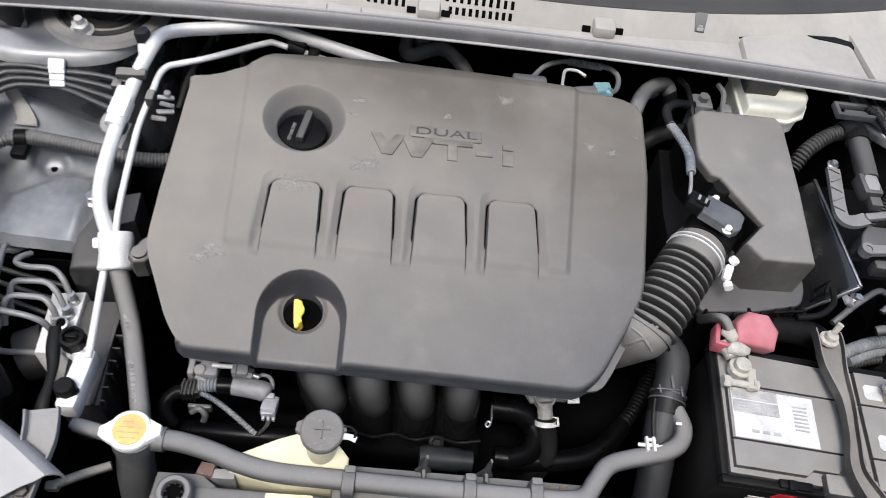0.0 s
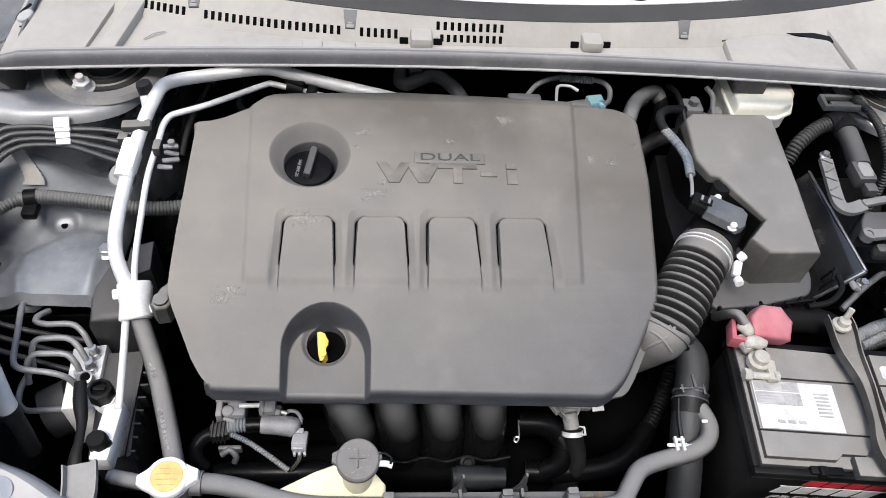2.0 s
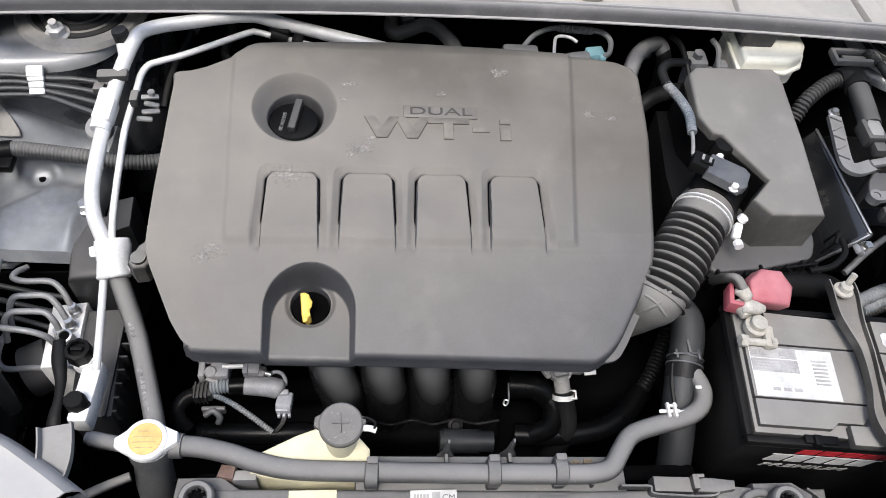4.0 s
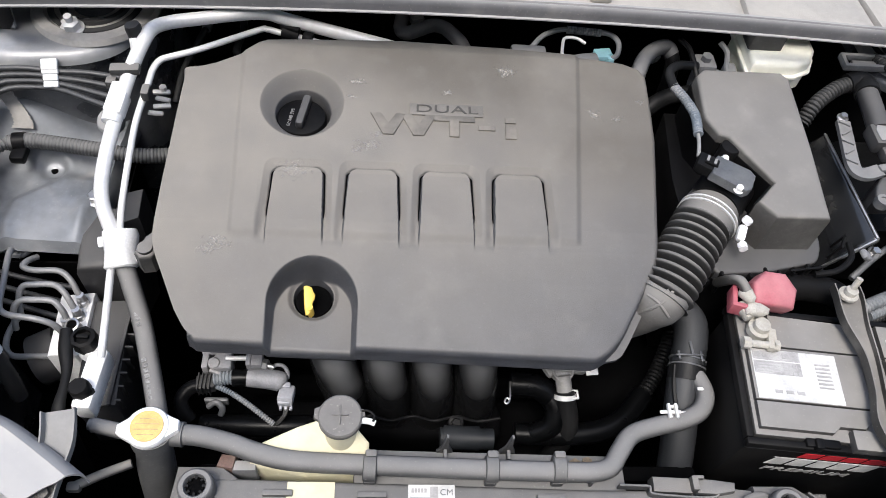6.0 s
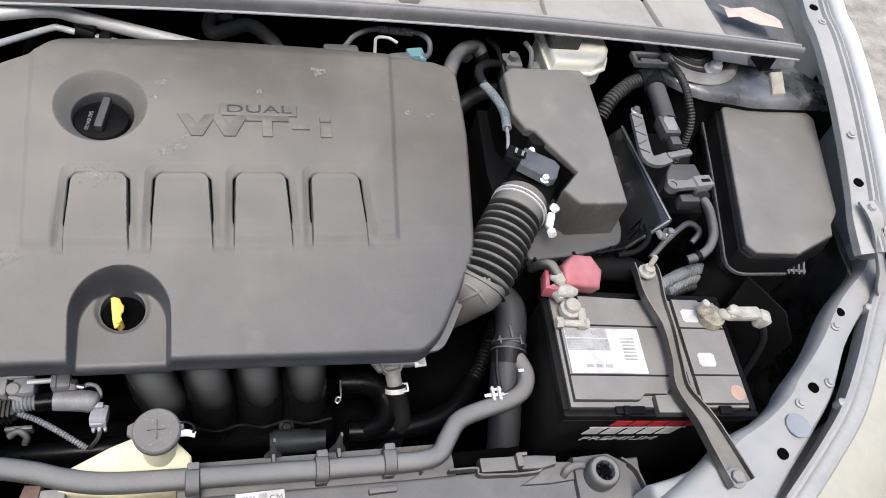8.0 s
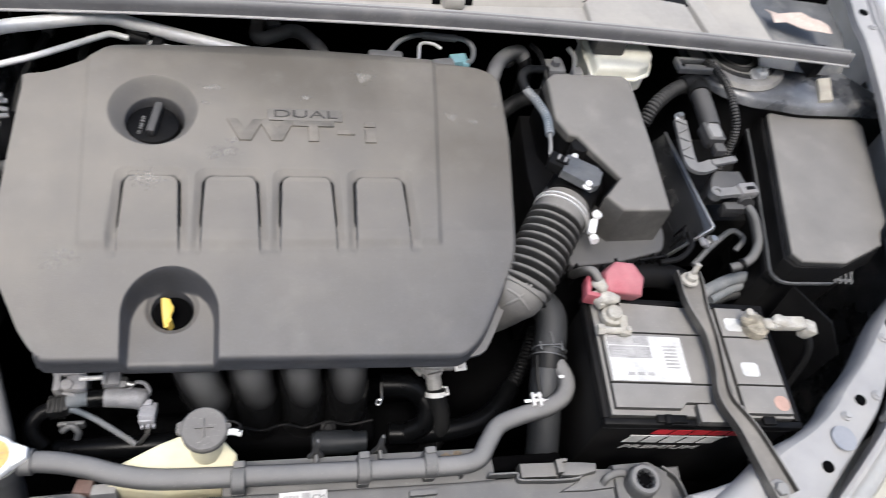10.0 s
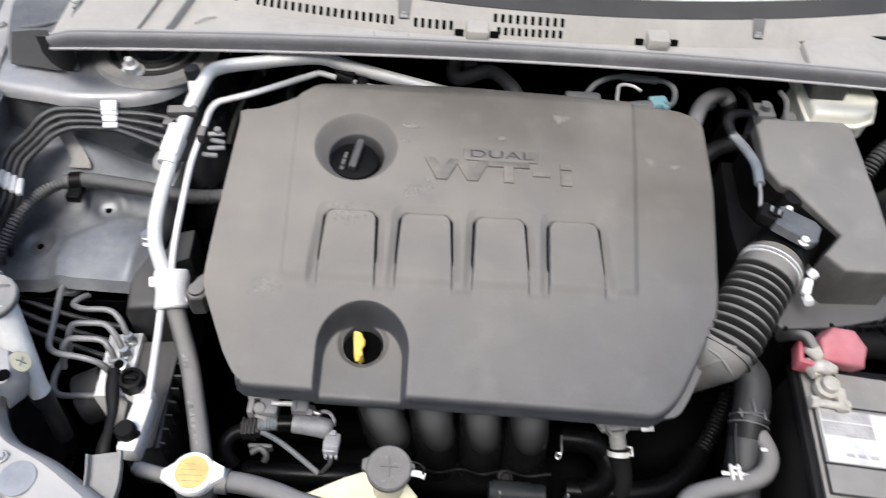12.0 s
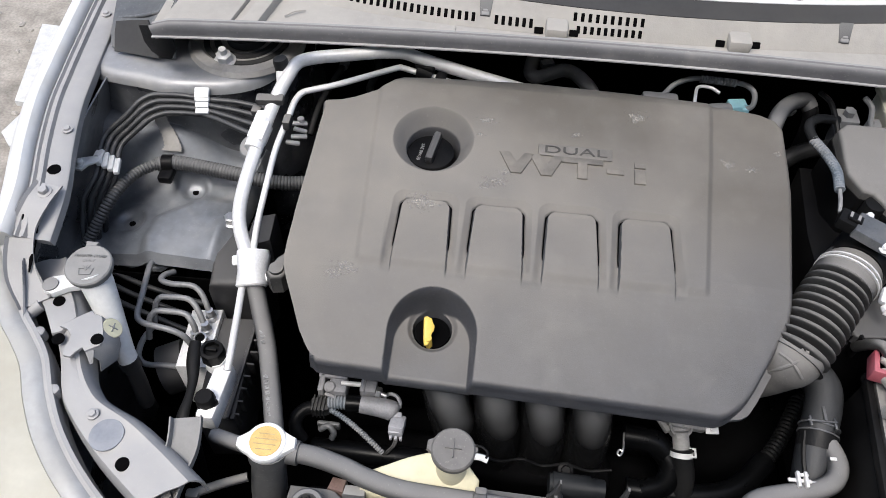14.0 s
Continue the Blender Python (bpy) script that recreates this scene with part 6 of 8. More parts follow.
part("stub", tube([(0.120, 0.523, 0.735), (0.150, 0.520, 0.735), (0.165, 0.512, 0.728)], 0.0135, 16), M_OLDRUBBER, bh)
part("elbow", tube([(0.160, 0.516, 0.730), (0.172, 0.500, 0.722), (0.168, 0.484, 0.708), (0.150, 0.480, 0.695)], 0.012, 16), M_OLDRUBBER, bh)
part("pin", tube([(0.1190, 0.522, 0.743), (0.1175, 0.503, 0.742), (0.1140, 0.4965, 0.7415), (0.1115, 0.4985, 0.7415), (0.1135, 0.5025, 0.742), (0.1168, 0.5015, 0.742)], 0.0011, 8), M_STEEL, bh, "small steel spring pin")
fan = thing("fan_motor", (0.09, 0.47, 0.60), "black cooling fan motor and shroud behind the radiator", "fan motor")
part("motor", join(tube([(0.050, 0.484, 0.670), (0.092, 0.483, 0.670)], 0.0140, 20), tube([(0.090, 0.483, 0.670), (0.108, 0.4825, 0.670)], 0.0122, 20), tube([(0.046, 0.484, 0.670), (0.052, 0.484, 0.670)], 0.0120, 20)), M_MOTOR, fan)
part("shroud", box((0.06, 0.44, 0.50), (0.56, 0.02, 0.36), 0.006), M_DEPTH_SHADE, fan)

# ---- air conditioning lines ----
ac = thing("air_conditioning_line", (-0.32, 0.75, 0.76), "bare aluminium air-conditioning pipes with white sleeve and clamps", "pipe")
part("large_pipe", tube([(-0.317, 0.648, 0.790), (-0.326, 0.668, 0.797), (-0.341, 0.700, 0.808), (-0.345, 0.730, 0.820), (-0.341, 0.775, 0.838), (-0.335, 0.815, 0.852), (-0.325, 0.855, 0.872), (-0.314, 0.885, 0.886), (-0.306, 0.903, 0.890),
                         (-0.288, 0.915, 0.890), (-0.255, 0.926, 0.889), (-0.205, 0.942, 0.887), (-0.178, 0.948, 0.884), (-0.155, 0.948, 0.877), (-0.10, 0.946, 0.864), (-0.033, 0.942, 0.850), (0.03, 0.938, 0.836), (0.08, 0.935, 0.82)], 0.0082, 18), M_ALU, ac)
part("small_pipe", tube([(-0.316, 0.640, 0.788), (-0.319, 0.676, 0.800), (-0.321, 0.707, 0.808), (-0.318, 0.750, 0.828), (-0.316, 0.797, 0.842), (-0.308, 0.838, 0.857), (-0.305, 0.862, 0.862), (-0.298, 0.876, 0.865), (-0.285, 0.884, 0.865),
                         (-0.255, 0.899, 0.865), (-0.190, 0.940, 0.864), (-0.180, 0.944, 0.863), (-0.165, 0.943, 0.860), (-0.13, 0.936, 0.857), (-0.08, 0.930, 0.848)], 0.0040, 12), M_ALU, ac)
part("sleeve", moved(join(lathe([(0.0165, -0.020), (0.0185, -0.018), (0.0175, 0.0), (0.0195, 0.015), (0.0180, 0.022), (0.012, 0.023)], (0, 0, 0), n=20, wobble=lambda a, h: 1 + 0.07 * math.sin(3 * a + 90 * h)), box((-0.018, 0.002, 0.012), (0.012, 0.006, 0.012), 0.002), box((0.016, -0.004, -0.010), (0.012, 0.006, 0.010), 0.002)), pose(-0.316, 0.652, 0.788, -62, 0, 10)), M_WHITEMETAL, ac, "white crimped sleeve")
part("rubber_hose", tube([(-0.314, 0.644, 0.782), (-0.304, 0.620, 0.765), (-0.290, 0.585, 0.745), (-0.277, 0.545, 0.735), (-0.265, 0.505, 0.726), (-0.256, 0.470, 0.712), (-0.250, 0.44, 0.68)], 0.0105, 18), M_DUSTHOSE, ac, "dusty black rubber hose")
M_FAINT = mat("worn_hose_print", (0.22, 0.22, 0.22), 0.6, vary=0.6, scale=300)
for k in range(2):
    t0 = (-0.300 + 0.004, 0.598, 0.7635) if k == 0 else (-0.272, 0.521, 0.744)
    part("hose_print", moved(join(*[box((0.0, -0.022 + 0.006 * i, 0), (0.005, 0.0042, 0.0006)) for i in range(7 + k)]), pose(t0[0] - 0.001, t0[1], t0[2] - 0.0030, 15, 0, 18)), M_FAINT, ac, "faint grey print bars")
part("service_port", join(lathe([(0.0085, -0.004), (0.0095, 0.0), (0.0095, 0.014), (0.0085, 0.017), (0.0, 0.017)], (-0.324, 0.893, 0.884), (-0.15, 0.1, 1), 18)), M_LOOM, ac, "grey screw cap")
part("pipe_pad", lathe([(0.012, -0.012), (0.0165, -0.004), (0.0165, 0.002), (0.013, 0.006), (0.0, 0.007)], (-0.351, 0.808, 0.828), (-0.25, -0.45, 0.85), 24), M_CONN, ac, "grey rubber pad")
part("port_stem", tube([(-0.325, 0.890, 0.884), (-0.320, 0.872, 0.878)], 0.0075, 12), M_ALU, ac)
part("pipe_union", join(box((-0.338, 0.812, 0.852), (0.022, 0.030, 0.020), 0.004, m=pose(0, 0, 0, 12, 0, -8)), tube([(-0.342, 0.790, 0.845), (-0.336, 0.835, 0.860)], 0.0110, 16)), M_WHITEMETAL, ac)
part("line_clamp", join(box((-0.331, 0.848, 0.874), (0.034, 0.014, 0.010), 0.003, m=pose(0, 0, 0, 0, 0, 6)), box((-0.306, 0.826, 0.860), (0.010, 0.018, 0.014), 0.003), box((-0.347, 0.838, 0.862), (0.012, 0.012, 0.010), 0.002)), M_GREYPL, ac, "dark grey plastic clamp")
for k, (x, y) in enumerate(((-0.3126, 0.8877), (-0.3085, 0.8753), (-0.3076, 0.8630), (-0.3130, 0.8506))):
    part("edge_clip", join(box((x, y, 0.8005), (0.0215 - 0.003 * (k % 2), 0.0066, 0.0043), 0.0015, m=pose(0, 0, 0, 6 * (-1) ** k, 10, (14, -4, 18, 6)[k])), *([lathe([(0.0048, 0), (0.0048, 0.006)], (x + 0.002, y + 0.003, 0.8015), n=6)] if k == 0 else [])), M_ALU, ac, "bright metal clip end")
part("union_clip", join(tube([(-0.160, 0.942, 0.862), (-0.140, 0.937, 0.860)], 0.0085, 12), box((-0.150, 0.942, 0.869), (0.026, 0.010, 0.008), 0.002, m=pose(0, 0, 0, 0, 0, -18)), lathe([(0.008, -0.006), (0.0095, -0.004), (0.0095, 0.004), (0.008, 0.006)], (-0.128, 0.935, 0.858), (1, -0.3, 0), 16)), M_BLACK, ac, "black union clip")
recv = part("fitting_block", join(box((-0.3195, 0.505, 0.760), (0.020, 0.066, 0.030), 0.004, m=pose(0, 0, 0, 0, 0, -4)), lathe([(0.0125, 0.0), (0.0135, 0.004), (0.0115, 0.012), (0.011, 0.016)], (-0.3275, 0.540, 0.762), n=20)), M_WHITEMETAL, ac, "pale cast fitting block")
part("pressure_plug", join(lathe([(0.0125, 0.0), (0.0135, 0.003), (0.0125, 0.018), (0.009, 0.019), (0.009, 0.012)], (-0.330, 0.542, 0.774), n=8), box((-0.330, 0.542, 0.792), (0.012, 0.004, 0.004), 0.001)), M_BLACK, recv, "black pressure switch plug")
part("port_cap", lathe([(0.0115, 0.0), (0.0118, 0.002), (0.0100, 0.003), (0.0104, 0.013), (0.0088, 0.0155), (0.0, 0.0155)], (-0.3225, 0.490, 0.772), (-0.1, 0, 1), 9), M_BLACK, recv, "black valve cap")
part("link_pipe", tube([(-0.322, 0.648, 0.784), (-0.3245, 0.635, 0.781), (-0.320, 0.595, 0.779), (-0.315, 0.550, 0.777), (-0.315, 0.530, 0.770)], 0.0042, 12), M_ALU, ac)

# ---- brake hydraulic unit ----
M_LINE = mat("coated_steel_line", (0.25, 0.254, 0.262), 0.40, 0.2, vary=0.2, scale=40, dust=(0.19, 0.188, 0.182), dust_amount=0.3, dust_scale=20)
absu = thing("brake_hydraulic_unit", (-0.34, 0.56, 0.66), "silver brake hydraulic block with bent steel lines and black control box", "hydraulic unit")
part("block", prism([(-0.384, 0.616), (-0.348, 0.621), (-0.346, 0.543), (-0.380, 0.541)], 0.66, 0.748, 0.002), M_WHITEMETAL, absu)
part("control_box", join(box((-0.326, 0.552, 0.690), (0.044, 0.128, 0.10), 0.003, m=pose(0, 0, 0, 0, 0, 4)), *[box((-0.302, 0.496 + 0.0155 * k, 0.728), (0.012, 0.0025, 0.024), 0.0008) for k in range(8)], box((-0.307, 0.552, 0.741), (0.004, 0.126, 0.006), 0.001)), M_CONTROL, absu, "black ribbed control box")
part("motor", tube([(-0.385, 0.572, 0.700), (-0.412, 0.560, 0.695)], 0.030, 24), M_CONTROL, absu)
LINES = [[(-0.437, 0.660, 0.775), (-0.435, 0.646, 0.785), (-0.430, 0.608, 0.785), (-0.426, 0.580, 0.785), (-0.418, 0.571, 0.785), (-0.405, 0.568, 0.785), (-0.387, 0.566, 0.784), (-0.372, 0.564, 0.778), (-0.366, 0.563, 0.765), (-0.365, 0.562, 0.748)],
         [(-0.412, 0.652, 0.770), (-0.417, 0.640, 0.779), (-0.418, 0.632, 0.780), (-0.405, 0.628, 0.780), (-0.380, 0.628, 0.780), (-0.367, 0.620, 0.777), (-0.359, 0.609, 0.766), (-0.357, 0.606, 0.750)],
         [(-0.418, 0.586, 0.750), (-0.417, 0.600, 0.770), (-0.412, 0.608, 0.779), (-0.400, 0.610, 0.780), (-0.380, 0.610, 0.780), (-0.368, 0.602, 0.778), (-0.360, 0.592, 0.766), (-0.357, 0.588, 0.750)],
         [(-0.420, 0.572, 0.748), (-0.417, 0.583, 0.772), (-0.410, 0.590, 0.779), (-0.398, 0.591, 0.780), (-0.377, 0.590, 0.780), (-0.368, 0.584, 0.775), (-0.365, 0.580, 0.765), (-0.366, 0.577, 0.75)],
         [(-0.424, 0.598, 0.738), (-0.431, 0.583, 0.736), (-0.433, 0.567, 0.735), (-0.429, 0.553, 0.735), (-0.418, 0.546, 0.735), (-0.395, 0.547, 0.735), (-0.380, 0.547, 0.735)]]
for ln in LINES:
    part("brake_line", tube(ln, 0.0034, 12, 5), M_LINE, absu, "bent grey steel line")
for c in ((-0.357, 0.606, 0.750), (-0.357, 0.588, 0.750), (-0.366, 0.577, 0.748)):
    part("line_nut", lathe([(0.0062, -0.004), (0.0062, 0.005), (0.005, 0.006), (0.0046, 0.016)], c, (0.0, 0.05, 1), 8), M_STEEL, absu, "steel line nut")
part("block_port", join(lathe([(0.0075, -0.01), (0.0075, 0.008), (0.0055, 0.0085), (0.005, 0.0)], (-0.357, 0.572, 0.756), (0, -0.15, 1), 18)), M_STEEL, absu)
part("port_bore", lathe([(0.0052, 0.0), (0.0052, 0.0062)], (-0.357, 0.572, 0.756), (0, -0.15, 1), 16), M_DEPTH_SHADE, absu, "dark bore")
part("harness", tube([(-0.358, 0.562, 0.770), (-0.354, 0.540, 0.768), (-0.348, 0.518, 0.766), (-0.346, 0.498, 0.766), (-0.346, 0.476, 0.764), (-0.344, 0.45, 0.75)], lambda s, u: 0.0062 + 0.0014 * math.sin(9 * u), 12, squash=0.6), M_RUBBER, absu, "black taped harness")
stay = thing("hood_latch_stay", (-0.33, 0.42, 0.70), "grey pressed-steel stay bracket with folded edges", "bracket")
part("channel", strip(spline([(-0.331, 0.462, 0.792), (-0.328, 0.445, 0.788), (-0.328, 0.430, 0.782), (-0.332, 0.412, 0.776), (-0.334, 0.394, 0.776), (-0.335, 0.37, 0.776)], 5), [(-0.0155, 0.010), (-0.014, 0.010), (-0.013, 0.0015), (0.013, 0.0015), (0.014, 0.010), (0.0155, 0.010), (0.015, 0.0), (-0.015, 0.0)]), M_CONN, stay)
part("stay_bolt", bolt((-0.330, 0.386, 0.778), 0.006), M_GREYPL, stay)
part("foot", tube([(-0.331, 0.455, 0.786), (-0.335, 0.45, 0.74), (-0.34, 0.44, 0.66)], 0.010, 10), M_DEPTH_SHADE, stay)
rod = thing("brace_rod", (-0.28, 0.42, 0.68), "thin dark brace rod below the coolant filler", "rod")
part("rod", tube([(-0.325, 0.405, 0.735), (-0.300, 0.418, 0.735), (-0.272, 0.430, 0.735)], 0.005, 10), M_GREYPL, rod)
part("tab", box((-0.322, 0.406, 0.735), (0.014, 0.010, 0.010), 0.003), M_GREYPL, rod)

# ---- washer filler ----
wash = thing("washer_filler", (-0.46, 0.58, 0.66), "milky plastic washer filler neck with a grey flip cap", "washer filler")
part("neck", tube([(-0.478, 0.606, 0.822), (-0.472, 0.597, 0.800), (-0.460, 0.576, 0.765), (-0.450, 0.559, 0.740), (-0.444, 0.550, 0.722)], lambda s, u: 0.0190 - 0.0080 * min(1, u * 1.15), 20), M_WASHER, wash)
# dark collar and stub colour in the shade where the neck goes down
part("collar", join(tube([(-0.446, 0.552, 0.728), (-0.443, 0.549, 0.716)], 0.0118, 16), tube([(-0.443, 0.549, 0.716), (-0.438, 0.540, 0.690), (-0.436, 0.532, 0.660)], 0.0095, 14)), M_LOOM, wash, "neck collar and hose, dark for the deep shade below")
wc = part("cap", join(lathe([(0.024, -0.004), (0.0255, 0.0), (0.0255, 0.005), (0.024, 0.0065), (0.0, 0.0075)], (-0.479, 0.608, 0.824), (0, -0.12, 1), 32), prism([(-0.492, 0.630), (-0.482, 0.630), (-0.480, 0.640), (-0.494, 0.640)], 0.822, 0.829, 0.001)), M_CONN, wash, "grey flip cap with moulded washer symbol")
WM = pose(-0.479, 0.6075, 0.8318, 7, 0, 4)
part("cap_words", join(lettering("WASHER FLUID", 0.0052, WM @ pose(0, 0.010, 0), 0.0004), lettering("ONLY", 0.0052, WM @ pose(0, 0.004, 0), 0.0002)), M_CONN, wc)
part("cap_symbol", join(moved(tube([(-0.008, -0.006, 0), (-0.006, -0.013, 0), (0.006, -0.013, 0), (0.008, -0.006, 0), (-0.008, -0.006, 0)], 0.0006, 6, 1), WM), *[moved(tube([(0, -0.008, 0), (x, -0.002, 0)], 0.0006, 6, 1), WM) for x in (-0.004, 0, 0.004)]), M_CONN, wc)
part("mount_tab", prism([(-0.497, 0.585), (-0.512, 0.575), (-0.522, 0.578), (-0.526, 0.588), (-0.520, 0.597), (-0.500, 0.604), (-0.485, 0.606), (-0.478, 0.590)], 0.808, 0.816, 0.0015), M_WASHER, wash)
part("tab_pad", lathe([(0.0085, 0.0), (0.0085, 0.002), (0.0, 0.0025)], (-0.517, 0.586, 0.816), n=20), M_CONN, wash)

lampb = thing("lamp_bracket", (-0.47, 0.54, 0.76), "grey painted steel head lamp bracket with round holes", "bracket")
part("upper_plate", prism([(-0.531, 0.577), (-0.515, 0.585), (-0.499, 0.589), (-0.488, 0.572), (-0.479, 0.556), (-0.488, 0.536), (-0.497, 0.532), (-0.506, 0.545), (-0.518, 0.562)], 0.798, 0.806, 0.003), M_BODY, lampb)
part("lower_plate", prism([(-0.488, 0.539), (-0.475, 0.552), (-0.462, 0.562), (-0.458, 0.558), (-0.449, 0.556), (-0.4375, 0.530), (-0.438, 0.522), (-0.451, 0.513), (-0.455, 0.517), (-0.460, 0.511), (-0.463, 0.505), (-0.471, 0.506), (-0.4735, 0.514), (-0.471, 0.522), (-0.473, 0.531), (-0.480, 0.537)], 0.8085, 0.812, 0.001), M_BODY, lampb)
flange = [[(-0.457, 0.559, 0.8108), (-0.450, 0.5565, 0.8108), (-0.4385, 0.530, 0.8108), (-0.439, 0.522, 0.8108), (-0.451, 0.5135, 0.8108)],
          [(-0.451, 0.561, 0.798), (-0.445, 0.559, 0.795), (-0.432, 0.545, 0.795), (-0.430, 0.530, 0.794), (-0.440, 0.512, 0.795)],
          [(-0.450, 0.563, 0.782), (-0.446, 0.560, 0.778), (-0.436, 0.545, 0.775), (-0.434, 0.528, 0.772), (-0.444, 0.510, 0.776)]]
part("side_flange", sheet(flange, 0.0015), M_BODY, lampb)
part("bent_tang", sheet([[(-0.451, 0.5135, 0.8095), (-0.443, 0.517, 0.8095)], [(-0.447, 0.506, 0.798), (-0.4445, 0.508, 0.798)]], 0.001), M_BODY, lampb)
part("locating_pin", tube([(-0.536, 0.558, 0.798), (-0.529, 0.564, 0.801), (-0.524, 0.568, 0.803)], 0.0075, 14), M_BODY, lampb)
for c in ((-0.505, 0.572, 0.806), (-0.487, 0.527, 0.8055), (-0.4435, 0.528, 0.812)):
    part("hole", lathe([(0.0065, -0.001), (0.0065, 0.0010), (0.0, 0.0011)], c, n=16), M_DEPTH_SHADE, lampb, "black disc for a round hole")
PN = Vector((0.72, 0.12, 0.68)).normalized()
PU = PN.cross(Vector((0, 1, 0))).normalized()
PW = PN.cross(PU)
PC = Vector((-0.4378, 0.5485, 0.8025))
dab = part("paint_dab", lathe([(0.0112, -0.004), (0.0112, 0.0), (0.0104, 0.0009), (0.0, 0.0014)], PC, PN, 24), mat("pale_yellow_plug", (0.50, 0.49, 0.36), 0.5, vary=0.1), lampb, "pale yellow round plug with a cross")
part("plug_cross", join(*[tube([PC + PN * 0.0012 - d * 0.0055, PC + PN * 0.0014, PC + PN * 0.0012 + d * 0.0055], 0.0008, 6) for d in (PU, PW)]), M_CONN, dab)

# ---- lines and looms on the wheel house ----
lines = thing("brake_pipes", (-0.45, 0.80, 0.75), "row of black brake pipes held by white clips", "pipes")
PA = [(-0.345, 0.862, 0.846), (-0.383, 0.866, 0.848), (-0.421, 0.864, 0.850), (-0.455, 0.865, 0.852), (-0.486, 0.864, 0.850), (-0.498, 0.860, 0.848), (-0.508, 0.852, 0.844), (-0.524, 0.840, 0.830), (-0.544, 0.830, 0.815), (-0.551, 0.822, 0.809), (-0.552, 0.807, 0.805), (-0.546, 0.772, 0.796), (-0.550, 0.756, 0.789), (-0.557, 0.742, 0.779), (-0.558, 0.730, 0.766), (-0.557, 0.709, 0.742), (-0.552, 0.68, 0.70)]
PB = [(-0.345, 0.818, 0.838), (-0.374, 0.830, 0.838), (-0.408, 0.844, 0.838), (-0.430, 0.850, 0.836), (-0.463, 0.851, 0.834), (-0.478, 0.849, 0.832), (-0.494, 0.842, 0.827), (-0.515, 0.827, 0.813), (-0.525, 0.818, 0.806), (-0.529, 0.810, 0.801), (-0.529, 0.798, 0.796), (-0.527, 0.782, 0.788), (-0.531, 0.770, 0.777), (-0.537, 0.758, 0.765), (-0.540, 0.748, 0.752), (-0.543, 0.736, 0.730), (-0.545, 0.71, 0.69)]
for k in range(4):
    t = k / 3
    part("pipe", tube([tuple(a + (b - a) * t for a, b in zip(p, q)) for p, q in zip(PA, PB)], 0.0036, 10, 5), M_PIPE, lines)
for k in range(3):
    part("pipe", tube([(-0.565, 0.705 - 0.012 * k, 0.705 - 0.008 * k), (-0.52, 0.690 - 0.014 * k, 0.692 - 0.008 * k), (-0.47, 0.678 - 0.015 * k, 0.684 - 0.008 * k), (-0.40, 0.668 - 0.018 * k, 0.676 - 0.010 * k)], 0.0036, 10, 5), M_PIPE, lines)
part("white_clip", join(*[box((-0.4255 + 0.0008 * k, 0.866 - 0.0058 * k, 0.8585 - 0.0050 * k), (0.0185 - 0.0015 * (k > 1), 0.0075 + 0.006 * (k == 0), 0.006), 0.0014, m=pose(0, 0, 0, 30, 0, 6)) for k in range(4)]), M_WASHER, lines, "white plastic pipe clip")
part("white_clip", join(*[box((-0.546 + 0.0085 * k, 0.789 - 0.0035 * k, 0.8040 - 0.0006 * k), (0.0072, 0.025, 0.006), 0.0015, m=pose(0, 0, 0, 0, -6, 14)) for k in range(4)]), M_WASHER, lines, "white plastic pipe clip")
part("clip_bracket", join(prism([(-0.570, 0.772), (-0.565, 0.781), (-0.552, 0.785), (-0.552, 0.796), (-0.541, 0.797), (-0.541, 0.777), (-0.552, 0.770), (-0.557, 0.760), (-0.566, 0.761)], 0.8075, 0.8105, 0.001), box((-0.5465, 0.788, 0.8115), (0.005, 0.008, 0.002), 0.0006), lathe([(0.0062, 0.0), (0.0062, 0.002), (0.0042, 0.0024), (0.0042, 0.007), (0.003, 0.008), (0.0, 0.008)], (-0.5615, 0.769, 0.8105), (0.1, 0, 1), 12)), M_ALU, lines, "steel clip bracket with bolt")
loomL = thing("wiring_loom", (-0.42, 0.82, 0.72), "black corrugated wiring loom across the wheel house", "wiring loom")
part("conduit", ribbed([(-0.552, 0.700, 0.735), (-0.540, 0.722, 0.755), (-0.528, 0.748, 0.771), (-0.518, 0.778, 0.775), (-0.506, 0.799, 0.775), (-0.488, 0.814, 0.775)], 0.0074, 0.0045, 0.0014, 16), M_LOOMDUST, loomL)
part("conduit", ribbed([(-0.488, 0.814, 0.775), (-0.465, 0.819, 0.775), (-0.431, 0.816, 0.775), (-0.382, 0.811, 0.773), (-0.345, 0.809, 0.768), (-0.311, 0.814, 0.762), (-0.26, 0.83, 0.755)], 0.0098, 0.0042, 0.0008, 18), M_LOOMDUST, loomL)
part("conduit_clip", box((-0.474, 0.803, 0.768), (0.018, 0.024, 0.012), 0.003), M_BLACK, loomL)
part("tape", tube([(-0.482, 0.8165, 0.775), (-0.468, 0.8187, 0.775)], 0.0112, 16), M_BLACK, loomL)
mount = thing("engine_mount", (-0.35, 0.71, 0.62), "dark engine mount bracket with a steel bolt", "engine mount")
part("bracket", join(prism([(-0.385, 0.66), (-0.335, 0.665), (-0.325, 0.71), (-0.34, 0.755), (-0.375, 0.755), (-0.392, 0.71)], 0.60, 0.735, 0.012, 3), prism([(-0.345, 0.70), (-0.315, 0.715), (-0.318, 0.76), (-0.345, 0.75)], 0.66, 0.765, 0.004)), M_CONTROL, mount)
part("stud", bolt((-0.382, 0.762, 0.735), 0.009, washer=1.35, head=0.010), M_STEEL, mount)
